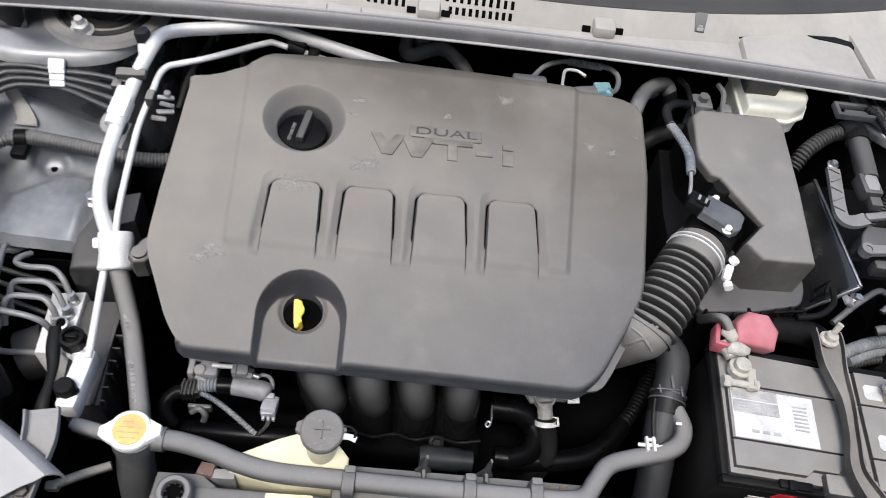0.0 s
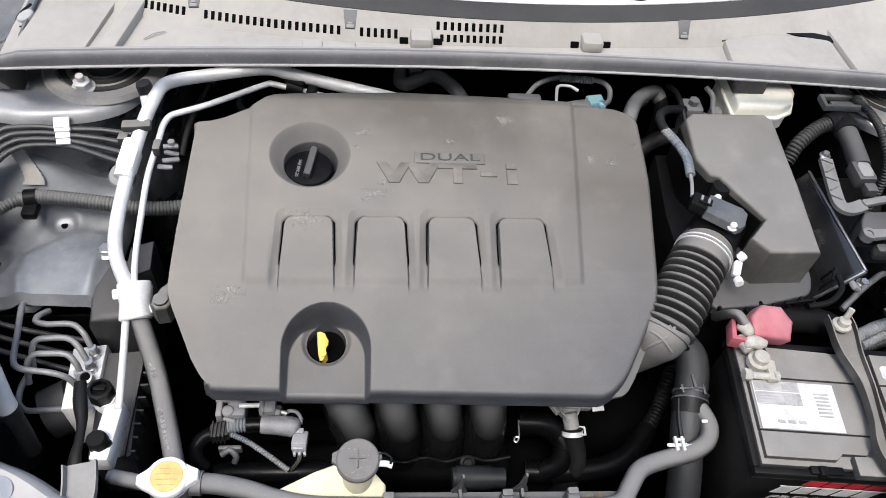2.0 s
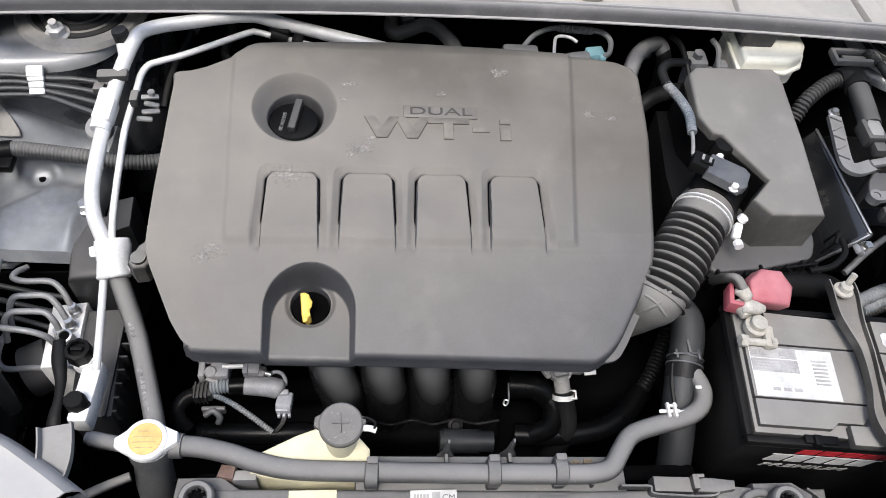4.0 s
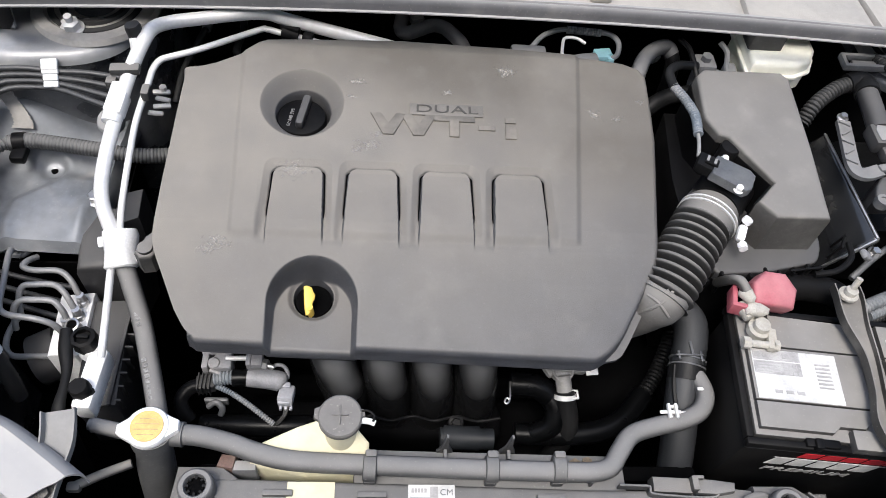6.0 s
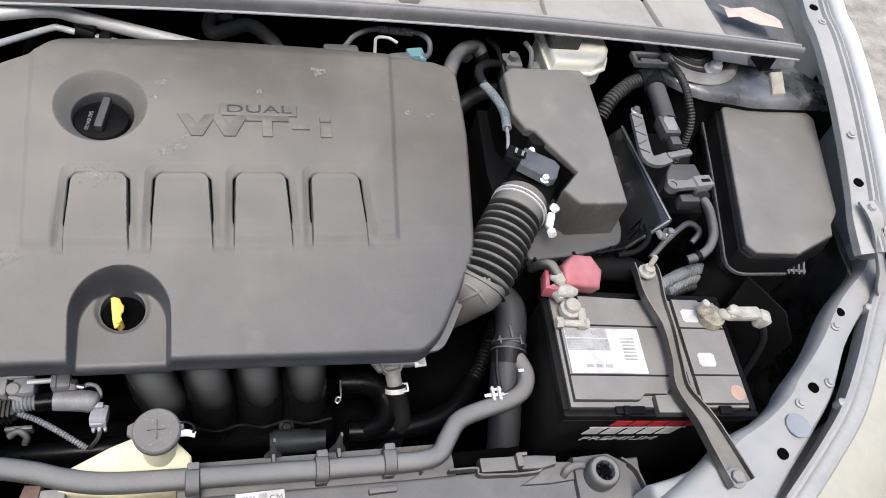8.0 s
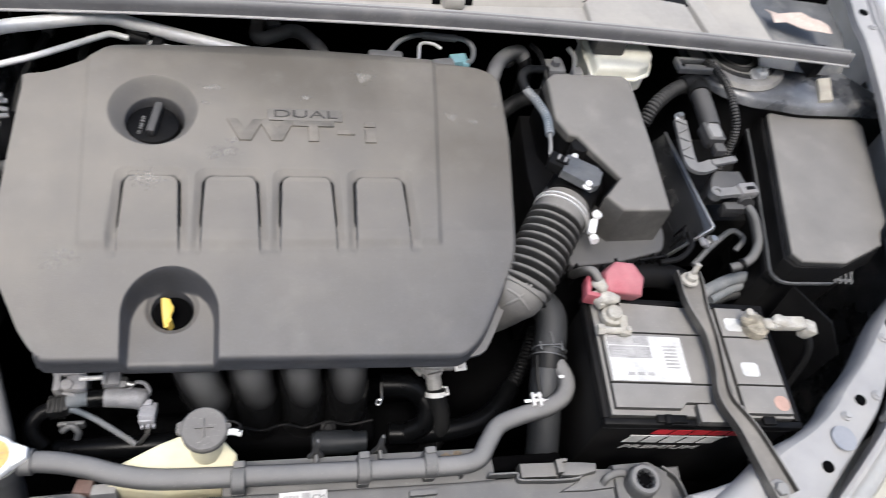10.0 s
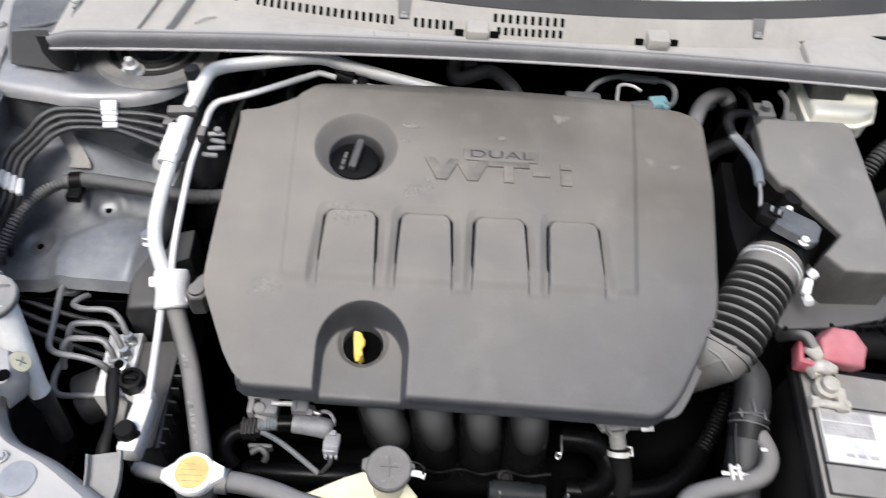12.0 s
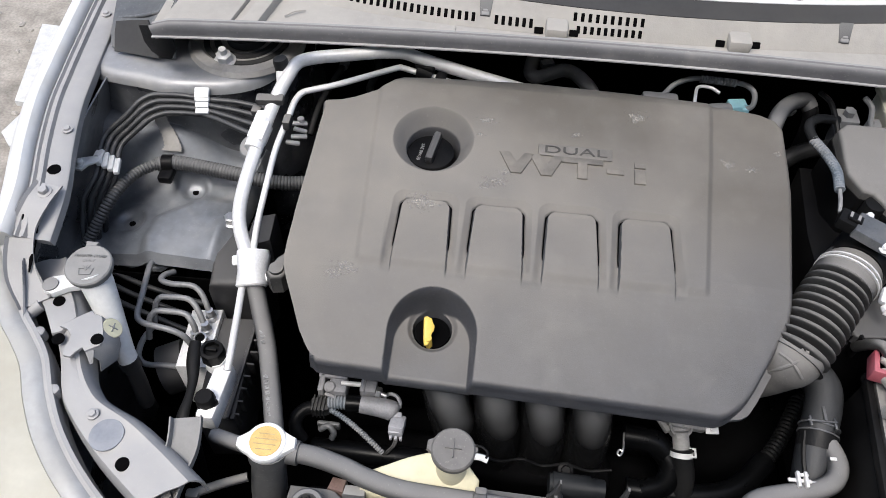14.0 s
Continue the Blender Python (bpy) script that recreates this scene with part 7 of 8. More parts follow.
tab = thing("cover_grommet_arm", (-0.285, 0.65, 0.78), "grey plastic arm at the engine cover's side", "bracket")
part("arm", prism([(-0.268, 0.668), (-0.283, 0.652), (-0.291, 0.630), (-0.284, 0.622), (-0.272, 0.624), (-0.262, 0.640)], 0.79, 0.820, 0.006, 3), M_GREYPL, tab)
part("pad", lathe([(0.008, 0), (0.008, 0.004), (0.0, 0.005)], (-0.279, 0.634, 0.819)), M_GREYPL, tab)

# ---- behind the engine ----
hh = thing("heater_hose", (0.02, 0.92, 0.82), "dusty grey curved heater hose behind the engine cover", "heater hose")
part("hose", tube([(0.088, 0.905, 0.81), (0.079, 0.940, 0.833), (0.071, 0.956, 0.844), (0.060, 0.968, 0.849), (0.046, 0.980, 0.852), (0.031, 0.983, 0.852), (0.013, 0.973, 0.852), (-0.003, 0.965, 0.852), (-0.011, 0.973, 0.851), (-0.010, 0.992, 0.850), (-0.004, 1.03, 0.85), (0.0, 1.065, 0.845)], 0.0092, 16), M_ELBOW, hh)
part("clip", box((0.010, 0.983, 0.860), (0.018, 0.012, 0.010), 0.002, m=pose(0, 0, 0, 0, 0, 20)), M_GREYPL, hh)
h2 = thing("vacuum_hose", (0.34, 0.93, 0.80), "thick dusty vacuum hose bending behind the engine cover", "hose")
part("hose", tube([(0.290, 0.885, 0.835), (0.300, 0.912, 0.850), (0.312, 0.937, 0.853), (0.330, 0.957, 0.853), (0.349, 0.966, 0.851), (0.357, 0.958, 0.844)], 0.0105, 18), M_DUSTHOSE, h2)
part("hose_end", tube([(0.355, 0.960, 0.846), (0.359, 0.953, 0.838), (0.360, 0.945, 0.815), (0.360, 0.94, 0.77)], 0.0098, 16), M_BLACK, h2)
part("tie", box((0.362, 1.016, 0.789), (0.0135, 0.0115, 0.0135), 0.003, m=pose(0, 0, 0, 20, 0, 30)), M_WASHER, h2, "pale cable tie end")
part("lower_hose", tube([(0.31, 0.885, 0.80), (0.345, 0.905, 0.815), (0.385, 0.915, 0.818), (0.42, 0.93, 0.80)], 0.011, 14), M_RUBBER, h2)
sen = thing("cam_sensor", (0.22, 0.96, 0.80), "grey cam sensor with teal plug and wire bail", "sensor")
part("sensor_body", tube([(0.212, 0.948, 0.822), (0.235, 0.956, 0.824), (0.256, 0.962, 0.822)], 0.0125, 16), M_CONN, sen)
part("teal_plug", join(box((0.267, 0.969, 0.826), (0.024, 0.018, 0.016), 0.002, m=pose(0, 0, 0, 0, 0, 10)), box((0.276, 0.962, 0.828), (0.010, 0.012, 0.012), 0.002)), M_TEAL, sen, "pale teal plug")
part("wire_bail", tube([(0.205, 0.945, 0.838), (0.206, 0.960, 0.846), (0.210, 0.974, 0.850), (0.226, 0.975, 0.850), (0.238, 0.968, 0.848)], 0.0022, 8), M_ALU, sen, "bright wire bail")
part("cable", tube([(0.165, 0.962, 0.842), (0.182, 0.980, 0.848), (0.210, 0.992, 0.850), (0.245, 0.990, 0.850), (0.272, 0.988, 0.850), (0.284, 0.975, 0.848), (0.284, 0.962, 0.838), (0.276, 0.960, 0.830)], 0.0036, 10), M_CONN, sen)
part("cable_sleeve", ribbed([(0.215, 0.992, 0.850), (0.245, 0.990, 0.850), (0.262, 0.989, 0.850)], 0.0056, 0.0038, 0.0012, 12), M_CONN, sen)
part("rear_block", box((0.158, 0.946, 0.838), (0.048, 0.020, 0.030), 0.005), M_GREYPL, sen)

mc = thing("brake_fluid_reservoir", (0.49, 0.95, 0.80), "cream translucent brake fluid reservoir with a grey plug", "fluid reservoir")
part("tank", prism([(0.454, 0.924), (0.515, 0.924), (0.538, 0.936), (0.550, 0.958), (0.550, 0.995), (0.537, 1.005), (0.454, 1.005)], 0.82, 0.868, 0.008, 3), M_BRAKERES, mc)
part("seam", prism([(0.450, 0.920), (0.517, 0.920), (0.542, 0.933), (0.554, 0.957), (0.554, 0.996), (0.540, 1.008), (0.450, 1.008)], 0.846, 0.850, 0.001), M_BRAKERES, mc)
part("level_plug", moved(join(box((0, -0.014, 0), (0.046, 0.005, 0.024), 0.002), box((0, 0.014, 0), (0.046, 0.005, 0.024), 0.002), box((-0.021, 0, 0), (0.005, 0.030, 0.024), 0.002), box((0.021, 0, 0), (0.005, 0.030, 0.024), 0.002), box((0.001, 0, -0.008), (0.026, 0.014, 0.016), 0.002)), pose(0.474, 0.965, 0.880)), M_GREYPL, mc, "grey open-topped plug")
part("cylinder", join(tube([(0.455, 0.945, 0.80), (0.40, 0.955, 0.805)], 0.022, 20), box((0.405, 0.955, 0.832), (0.030, 0.028, 0.020), 0.005), lathe([(0.0075, 0), (0.0075, 0.008), (0.004, 0.010)], (0.405, 0.955, 0.842), n=6), box((0.436, 0.942, 0.835), (0.016, 0.018, 0.020), 0.004)), M_CONN, mc, "grey cast cylinder")
for k, p in enumerate(([(0.372, 0.985, 0.85), (0.380, 0.965, 0.852), (0.384, 0.940, 0.846), (0.39, 0.915, 0.83)], [(0.425, 0.975, 0.856), (0.432, 0.960, 0.852), (0.430, 0.938, 0.842), (0.44, 0.92, 0.825)], [(0.445, 0.945, 0.83), (0.42, 0.925, 0.835), (0.385, 0.922, 0.832)])):
    part("steel_line", tube(p, 0.0036, 8), M_RUBBER if k == 0 else M_CONN, mc)

# ---- beside the fuse box ----
plug = thing("harness_connector", (0.63, 0.80, 0.72), "grey cable connectors on a pale bracket with black looms", "connector")
part("black_loom", ribbed([(0.512, 0.850, 0.835), (0.528, 0.868, 0.852), (0.557, 0.889, 0.860), (0.580, 0.900, 0.862)], 0.0105, 0.0054, 0.002, 16), M_LOOM, plug)
part("elbow", tube([(0.576, 0.899, 0.862), (0.590, 0.903, 0.864), (0.598, 0.897, 0.866), (0.596, 0.882, 0.867)], 0.0135, 16), M_RUBBER, plug)
part("boot_collar", tube([(0.596, 0.886, 0.867), (0.594, 0.876, 0.867)], 0.0158, 18), M_RUBBER, plug)
part("boot", tube([(0.594, 0.878, 0.867), (0.592, 0.850, 0.866), (0.589, 0.815, 0.864)], 0.0130, 18), M_CONTROL, plug, "black plug boot")
part("boot_end", join(box((0.586, 0.803, 0.862), (0.026, 0.034, 0.020), 0.004), box((0.590, 0.782, 0.858), (0.016, 0.020, 0.014), 0.003)), M_CONTROL, plug)
part("boot_inset", moved(prism([(-0.008, -0.013), (0.006, -0.013), (0.009, -0.004), (0.009, 0.012), (-0.004, 0.014), (-0.009, 0.004)], 0.0, 0.002, 0.0006), pose(0.586, 0.803, 0.8715)), M_CONN, plug, "grey inset")
part("bracket", join(strip(spline([(0.561, 0.845, 0.846), (0.556, 0.815, 0.846), (0.550, 0.780, 0.846), (0.550, 0.762, 0.846), (0.560, 0.756, 0.847), (0.580, 0.762, 0.848)], 5), [(-0.0085, -0.003), (-0.0085, 0.003), (0.0085, 0.003), (0.0085, -0.003)]), box((0.597, 0.767, 0.850), (0.040, 0.011, 0.008), 0.003, m=pose(0, 0, 0, 0, 0, 12))), M_BRACKET, plug, "pale grey bracket")
for k in range(5):
    part("bracket_rib", box((0.559 - 0.003 * k, 0.838 - 0.016 * k, 0.8498), (0.015, 0.0018, 0.003), m=pose(0, 0, 0, 0, 0, 30 if k % 2 else -30)), M_BRACKET, plug)
part("bolt_head", bolt((0.563, 0.852, 0.846), 0.005), M_STEEL, plug)
part("lower_bracket", join(prism([(0.561, 0.722), (0.570, 0.7225), (0.593, 0.724), (0.604, 0.728), (0.604, 0.711), (0.590, 0.7105), (0.566, 0.7075), (0.5605, 0.713)], 0.842, 0.849, 0.002), lathe([(0.0085, -0.004), (0.0085, 0.007), (0.0045, 0.007), (0.0045, 0.0)], (0.567, 0.7145, 0.844), n=18)), M_BRACKET, plug, "pale grey bracket")
tag = part("white_tag", box((0.614, 0.7195, 0.846), (0.026, 0.018, 0.014), 0.002, m=pose(0, 0, 0, 0, 0, 6)), M_LUG, plug, "small pale tag with a slot")
part("tag_slot", box((0.616, 0.7185, 0.8532), (0.013, 0.005, 0.001), m=pose(0, 0, 0, 0, 0, 6)), M_BLACK, tag)
part("lower_boot", join(prism([(0.563, 0.722), (0.571, 0.742), (0.582, 0.756), (0.620, 0.756), (0.622, 0.734), (0.60, 0.724)], 0.812, 0.845, 0.004, 3), lathe([(0.0125, -0.003), (0.0125, 0.003)], (0.612, 0.705, 0.834), (0, -1, 0.3), 18), box((0.594, 0.702, 0.828), (0.030, 0.014, 0.020), 0.004)), M_CONTROL, plug)
part("lower_cable", tube([(0.616, 0.706, 0.832), (0.624, 0.694, 0.826), (0.630, 0.680, 0.815), (0.632, 0.664, 0.804), (0.622, 0.648, 0.797), (0.606, 0.639, 0.792), (0.592, 0.638, 0.785)], 0.0066, 12), M_LOOMDUST, plug)
part("cable_ring", lathe([(0.0078, -0.003), (0.0094, 0), (0.0078, 0.003)], (0.604, 0.6385, 0.7915), (1, 0.3, 0.2), 18), M_BLACK, plug)
part("hooked_pipe", tube([(0.555, 0.659, 0.762), (0.587, 0.683, 0.772), (0.607, 0.696, 0.775), (0.622, 0.705, 0.775), (0.632, 0.705, 0.775), (0.638, 0.697, 0.775), (0.636, 0.688, 0.775), (0.624, 0.678, 0.768)], 0.0042, 10), M_CAST, plug)
part("pipe_bolt", bolt((0.592, 0.692, 0.772), 0.006), M_STEEL, plug)
part("back_block", box((0.625, 0.80, 0.72), (0.07, 0.16, 0.12), 0.01), M_BLACK, plug)
sl = thing("strut_loom", (0.63, 0.88, 0.78), "corrugated black loom clipped over the strut tower", "wiring loom")
part("conduit", ribbed([(0.616, 0.935, 0.880), (0.626, 0.905, 0.884), (0.629, 0.872, 0.884), (0.628, 0.842, 0.878), (0.633, 0.822, 0.860), (0.634, 0.810, 0.83), (0.632, 0.80, 0.79)], 0.0058, 0.0042, 0.0014, 14), M_LOOM, sl)
part("clip_frame", join(box((0.600, 0.912, 0.880), (0.062, 0.006, 0.010), 0.002), box((0.600, 0.932, 0.880), (0.062, 0.006, 0.010), 0.002), box((0.570, 0.922, 0.880), (0.006, 0.026, 0.010), 0.002), box((0.630, 0.922, 0.880), (0.006, 0.026, 0.010), 0.002), box((0.600, 0.922, 0.876), (0.034, 0.010, 0.006), 0.001)), M_BRACKET, sl, "grey plastic clip frame")
bl = thing("battery_loom", (0.61, 0.63, 0.70), "blue-grey corrugated looms behind the battery", "wiring loom")
for k, p in enumerate(([(0.560, 0.622, 0.748), (0.586, 0.633, 0.750), (0.607, 0.641, 0.750), (0.631, 0.646, 0.750), (0.668, 0.650, 0.750)], [(0.575, 0.618, 0.740), (0.613, 0.634, 0.740), (0.642, 0.641, 0.740), (0.660, 0.642, 0.740)], [(0.580, 0.617, 0.730), (0.628, 0.631, 0.730), (0.678, 0.635, 0.730)])):
    part("loom", ribbed(p, 0.0085 - 0.001 * k, 0.005, 0.0016, 14), M_BLUELOOM if k != 2 else M_LOOM, bl)
part("black_sleeve", tube([(0.42, 0.625, 0.775), (0.46, 0.632, 0.782), (0.51, 0.630, 0.775), (0.545, 0.618, 0.755)], 0.017, 16), M_BLACK, bl)
tray = thing("battery_tray", (0.48, 0.50, 0.56), "black battery tray and dark sheet beside the battery", "battery tray")
part("tray", box((0.49, 0.505, 0.575), (0.27, 0.19, 0.026), 0.006), M_DEPTH_SHADE, tray)
part("side_guard", sheet([[(0.66, 0.60, 0.80), (0.70, 0.55, 0.79), (0.715, 0.52, 0.76)], [(0.655, 0.58, 0.66), (0.69, 0.54, 0.64), (0.70, 0.51, 0.62)]], 0.003), M_BLACK, tray)

# ---- strut mounts ----
for k, (cx, cy, z) in enumerate(((-0.392, 0.968, 0.868), (0.684, 0.964, 0.872))):
    s = 1 if k == 0 else -1
    sm = thing("strut_mount", (cx, cy, z), "round strut mount with black rubber rings and a plated nut", "strut mount", "strut mounts")
    part("plate_ring", lathe([(0.078, -0.002), (0.074, 0.004), (0.062, 0.006), (0.058, 0.002)], (cx, cy, z), n=48), M_TOWERDUST, sm)
    part("rubber_ring", lathe([(0.058, 0.0), (0.057, 0.004), (0.051, 0.005), (0.049, 0.001), (0.044, 0.001), (0.042, 0.006), (0.036, 0.006), (0.034, 0.001), (0.027, 0.002), (0.024, 0.010), (0.0, 0.011)], (cx, cy, z), n=40), M_SLATE, sm)
    part("tower_nut", join(bolt((cx - s * 0.015, cy - 0.052, z + 0.004), 0.0105, (0, -0.1, 1), head=0.011, washer=1.35), tube([(cx - s * 0.015, cy - 0.052, z + 0.012), (cx - s * 0.015, cy - 0.054, z + 0.024)], 0.0048, 10)), M_ALU, sm, "plated tower nut on its stud")

# ---- head lamps ----
def lamp(line, out, steps):
    """Lamp skin that curves down and away from its inner edge."""
    a = spline(line, 6)
    return sheet([[(p.x + out[0] * s, p.y + out[1] * s, p.z + dz) for p in a] for s, dz in steps], 0.003)


EDGE_BAND = ((-0.004, -0.03), (0.0, -0.004), (0.003, 0.0), (0.009, 0.003), (0.017, 0.002), (0.021, 0.0))
LENS_BAND = ((0.019, -0.004), (0.022, 0.0015), (0.045, 0.001), (0.080, -0.010), (0.12, -0.05), (0.14, -0.18))
HL = [(-0.600, 0.640, 0.818), (-0.545, 0.560, 0.806), (-0.517, 0.529, 0.802), (-0.496, 0.504, 0.800), (-0.477, 0.468, 0.797), (-0.450, 0.428, 0.792), (-0.410, 0.387, 0.784), (-0.35, 0.34, 0.765)]
HR = [(0.912, 0.640, 0.812), (0.864, 0.580, 0.806), (0.825, 0.537, 0.801), (0.770, 0.472, 0.797), (0.718, 0.415, 0.791), (0.667, 0.372, 0.782), (0.602, 0.322, 0.768)]
for edge, out, s in ((HL, (-0.85, -0.55), 1), (HR, (0.85, -0.55), -1)):
    hl = part("head_lamp", lamp(edge, out, LENS_BAND), M_HEADLAMP, body, "hazed pale lens")
    part("lamp_edge", lamp(edge, out, EDGE_BAND), M_LAMPEDGE, hl, "silver rim of the lamp")
    part("edge_rim", strip(spline([(p[0] + 0.002 * s, p[1] + 0.002, p[2] + 0.001) for p in edge], 6), [(-0.004, -0.02), (-0.004, 0.002), (0.0, 0.003), (0.004, 0.001), (0.004, -0.02)]), M_BODY, hl)
    for c in ((2, 0.012), (4, 0.02)):
        p = edge[c[0]]
        part("edge_boss", lathe([(0.006, -0.01), (0.006, 0.003), (0.004, 0.0045), (0.0, 0.005)], (p[0] + s * 0.004, p[1] + 0.006, p[2] - 0.002), n=14), M_BODY, hl)

# stays between the fenders and the lamp rails
for line_, s in (([(-0.536, 0.680, 0.872), (-0.541, 0.652, 0.870), (-0.550, 0.622, 0.852), (-0.548, 0.592, 0.826), (-0.528, 0.565, 0.808)], 1), ([(0.817, 0.656, 0.884), (0.821, 0.630, 0.880), (0.832, 0.605, 0.855), (0.846, 0.580, 0.826), (0.851, 0.560, 0.808)], -1)):
    st = part("fender_stay", strip(spline(line_, 6), [(-0.0165, 0.004), (-0.0140, 0.0), (0.0140, 0.0), (0.0165, 0.004), (0.0165, 0.0025), (0.0140, -0.0015), (-0.0140, -0.0015), (-0.0165, 0.0025)]), M_BODY, body)
    part("stay_bolt", bolt((line_[1][0] * 0.4 + line_[0][0] * 0.6, line_[1][1] * 0.4 + line_[0][1] * 0.6, line_[1][2] + 0.0015), 0.0055, (0, -0.1, 1)), M_BODY, st)
    a, b = Vector(line_[1]).lerp(Vector(line_[2]), 0.35), Vector(line_[3])
    for k in (-1, 1):
        q = Vector((0.0085 * k, 0, 0.0006))
        part("stay_slot", tube([a + q, a.lerp(b, 0.5) + q, b + q], lambda t, u: 0.0030 * math.sin(math.pi * (0.1 + 0.8 * u)), 10, squash=0.25), M_DEPTH_SHADE, st, "dark slot")

# ---- body details ----
for c, r in (((0.772, 0.539, 0.8005), 0.0062), ((0.674, 0.439, 0.8015), 0.0066), ((0.593, 0.366, 0.8005), 0.0066), ((-0.375, 0.406, 0.799), 0.0068)):
    hole(c, r, body)
for c in ((0.751, 0.518, 0.801), (0.645, 0.421, 0.801), (0.701, 0.444, 0.799), (-0.421, 0.451, 0.801)):
    part("rail_bolt", bolt(c, 0.0042, head=0.003), M_BODY, body)
part("rail_patch", lathe([(0.0150, -0.001), (0.0147, 0.0), (0.0, 0.0)], (0.627, 0.395, 0.8032), n=28), M_PATCH, body)
part("rail_corner", prism([(0.430, 0.357), (0.460, 0.361), (0.490, 0.367), (0.512, 0.374), (0.535, 0.386), (0.535, 0.30), (0.430, 0.30)], 0.740, 0.786, 0.010, 3), M_BODY, body)
part("rail_patch", lathe([(0.0168, -0.001), (0.0165, 0.0), (0.0, 0.0)], (-0.400, 0.432, 0.8012), n=28), M_PATCH, body)
hole((-0.513, 0.903, 0.864), 0.0065, body)
hole((0.846, 0.906, 0.866), 0.0065, body)
for c in ((-0.590, 0.985, 0.876), (-0.552, 0.765, 0.873)):
    part("fender_bolt", bolt(c, 0.0042, (-0.05, 0, 1), head=0.003), M_BODY, f_left)
hole((-0.543, 0.704, 0.8705), 0.0075, f_left)
for c in ((0.886, 1.00, 0.9345),):
    hole(c, 0.007, f_right)
part("fender_bolt", bolt((0.882, 0.965, 0.934), 0.0042, head=0.003), M_BODY, f_right)
part("fender_bolt", bolt((0.847, 0.765, 0.8965), 0.0042, head=0.003), M_BODY, f_right)
hole((0.826, 0.690, 0.8835), 0.007, f_right)

# ---- cowl details ----
def air_slot(x, s, m_long=0.011):
    # black inlay on the whole panel, coloured as a shaded opening
    part("vent_slot", moved(box((0, 0, 0), (0.0042, m_long, 0.0012), 0.0005), cowl_pose(x, s, 0.0004)), M_DEPTH_SHADE, cowl)


for x0, x1, n in ((-0.333, -0.279, 8), (-0.252, -0.091, 20), (-0.063, -0.021, 6)):
    for i in range(n):
        air_slot(x0 + (x1 - x0) * i / (n - 1), 0.27)
for i in range(10):
    air_slot(0.031 + 0.0089 * i, 0.66, 0.010)
    air_slot(0.036 + 0.0082 * i, 0.20, 0.009)
for x in (-0.267, -0.077, 0.352):
    cs = part("clip_socket", moved(prism([(-0.006, -0.011), (0.006, -0.011), (0.0085, 0.013), (-0.0085, 0.013)], -0.002, 0.0012, 0.0005), cowl_pose(x, 0.62)), M_SUPPORT, cowl, "dark tapered clip socket")
    part("spring_clip", moved(join(box((0, -0.008, 0.002), (0.009, 0.005, 0.003), 0.001), box((0, -0.0045, 0.003), (0.006, 0.003, 0.003), 0.001)), cowl_pose(x, 0.62)), M_CONN, cs)
for x in (0.010, 0.227):
    part("cowl_bump", box((x, slot_y(x) - 0.006, 0.951), (0.027, 0.026, 0.016), 0.004), M_COWL, cowl)
    for q in (-1, 1):
        part("drain_slot", moved(box((0, 0, 0), (0.011, 0.008, 0.002), 0.001), cowl_pose(x + q * 0.021, 0.05, 0.0006)), M_DEPTH_SHADE, cowl)
for i in range(34):
    for j in range(4):
        x = -0.259 + 0.011 * i
        part("grille_hole", box((x, glass_y(x) + 0.030 + 0.0118 * j, 0.9815 + (0.008 + 0.0118 * j) * 0.16), (0.0068, 0.0072, 0.0020)), M_DEPTH_SHADE, upper_cowl)
wiper = thing("wiper_arm", (0.288, 1.0, 0.985), "black windscreen wiper arm with a pale pivot cap", "wiper")
part("arm", tube([(-0.06, 1.055, 1.008), (0.02, 1.030, 1.006), (0.099, 1.010, 1.004), (0.16, 1.010, 1.004), (0.207, 1.012, 1.004), (0.250, 1.008, 1.003), (0.284, 1.006, 1.000)], lambda s, u: 0.005 + 0.003 * u, 12, squash=0.7), M_LOOM, wiper)
part("pivot_base", lathe([(0.017, -0.018), (0.018, 0.0), (0.016, 0.006), (0.0, 0.007)], (0.292, 1.004, 0.990), n=28), M_BLACK, wiper)
part("pivot_cap", lathe([(0.019, 0.0), (0.019, 0.006), (0.015, 0.010), (0.0, 0.011)], (0.296, 1.014, 0.997), (0, 0.1, 1), 28), M_COWLTOP, wiper, "pale pivot cap")
for x, w in ((-0.122, 0.024), (-0.09, 0.04)):
    part("cowl_bump", box((x, seal_y(x) + 0.020, 0.947), (w, 0.016, 0.006), 0.002), M_COWL, cowl)
part("raised_rib", prism([(-0.366, 0.885), (-0.344, 0.886), (-0.322, 1.00), (-0.342, 1.00)], 0.943, 0.956, 0.004), M_COWL, cowl)
part("raised_rib", prism([(-0.460, 0.882), (-0.380, 0.886), (-0.356, 1.02), (-0.44, 1.02)], 0.943, 0.950, 0.003), M_COWL, cowl)
part("wiper_plate", prism([(0.405, 0.900), (0.565, 0.893), (0.560, 0.962), (0.530, 0.968), (0.47, 0.972), (0.408, 0.955)], 0.943, 0.953, 0.004, corner=0.006), M_COWL, cowl)
part("wiper_groove", strip(spline([(0.405, 0.960, 0.9475), (0.44, 0.976, 0.950), (0.48, 0.981, 0.951), (0.53, 0.974, 0.950), (0.565, 0.966, 0.949)], 5), [(-0.006, 0.0), (-0.006, 0.002), (0.006, 0.002), (0.006, 0.0)]), M_BLACK, cowl)
part("raised_rib", prism([(0.572, 0.885), (0.600, 0.886), (0.586, 0.985), (0.562, 0.985)], 0.943, 0.955, 0.004), M_COWL, cowl)
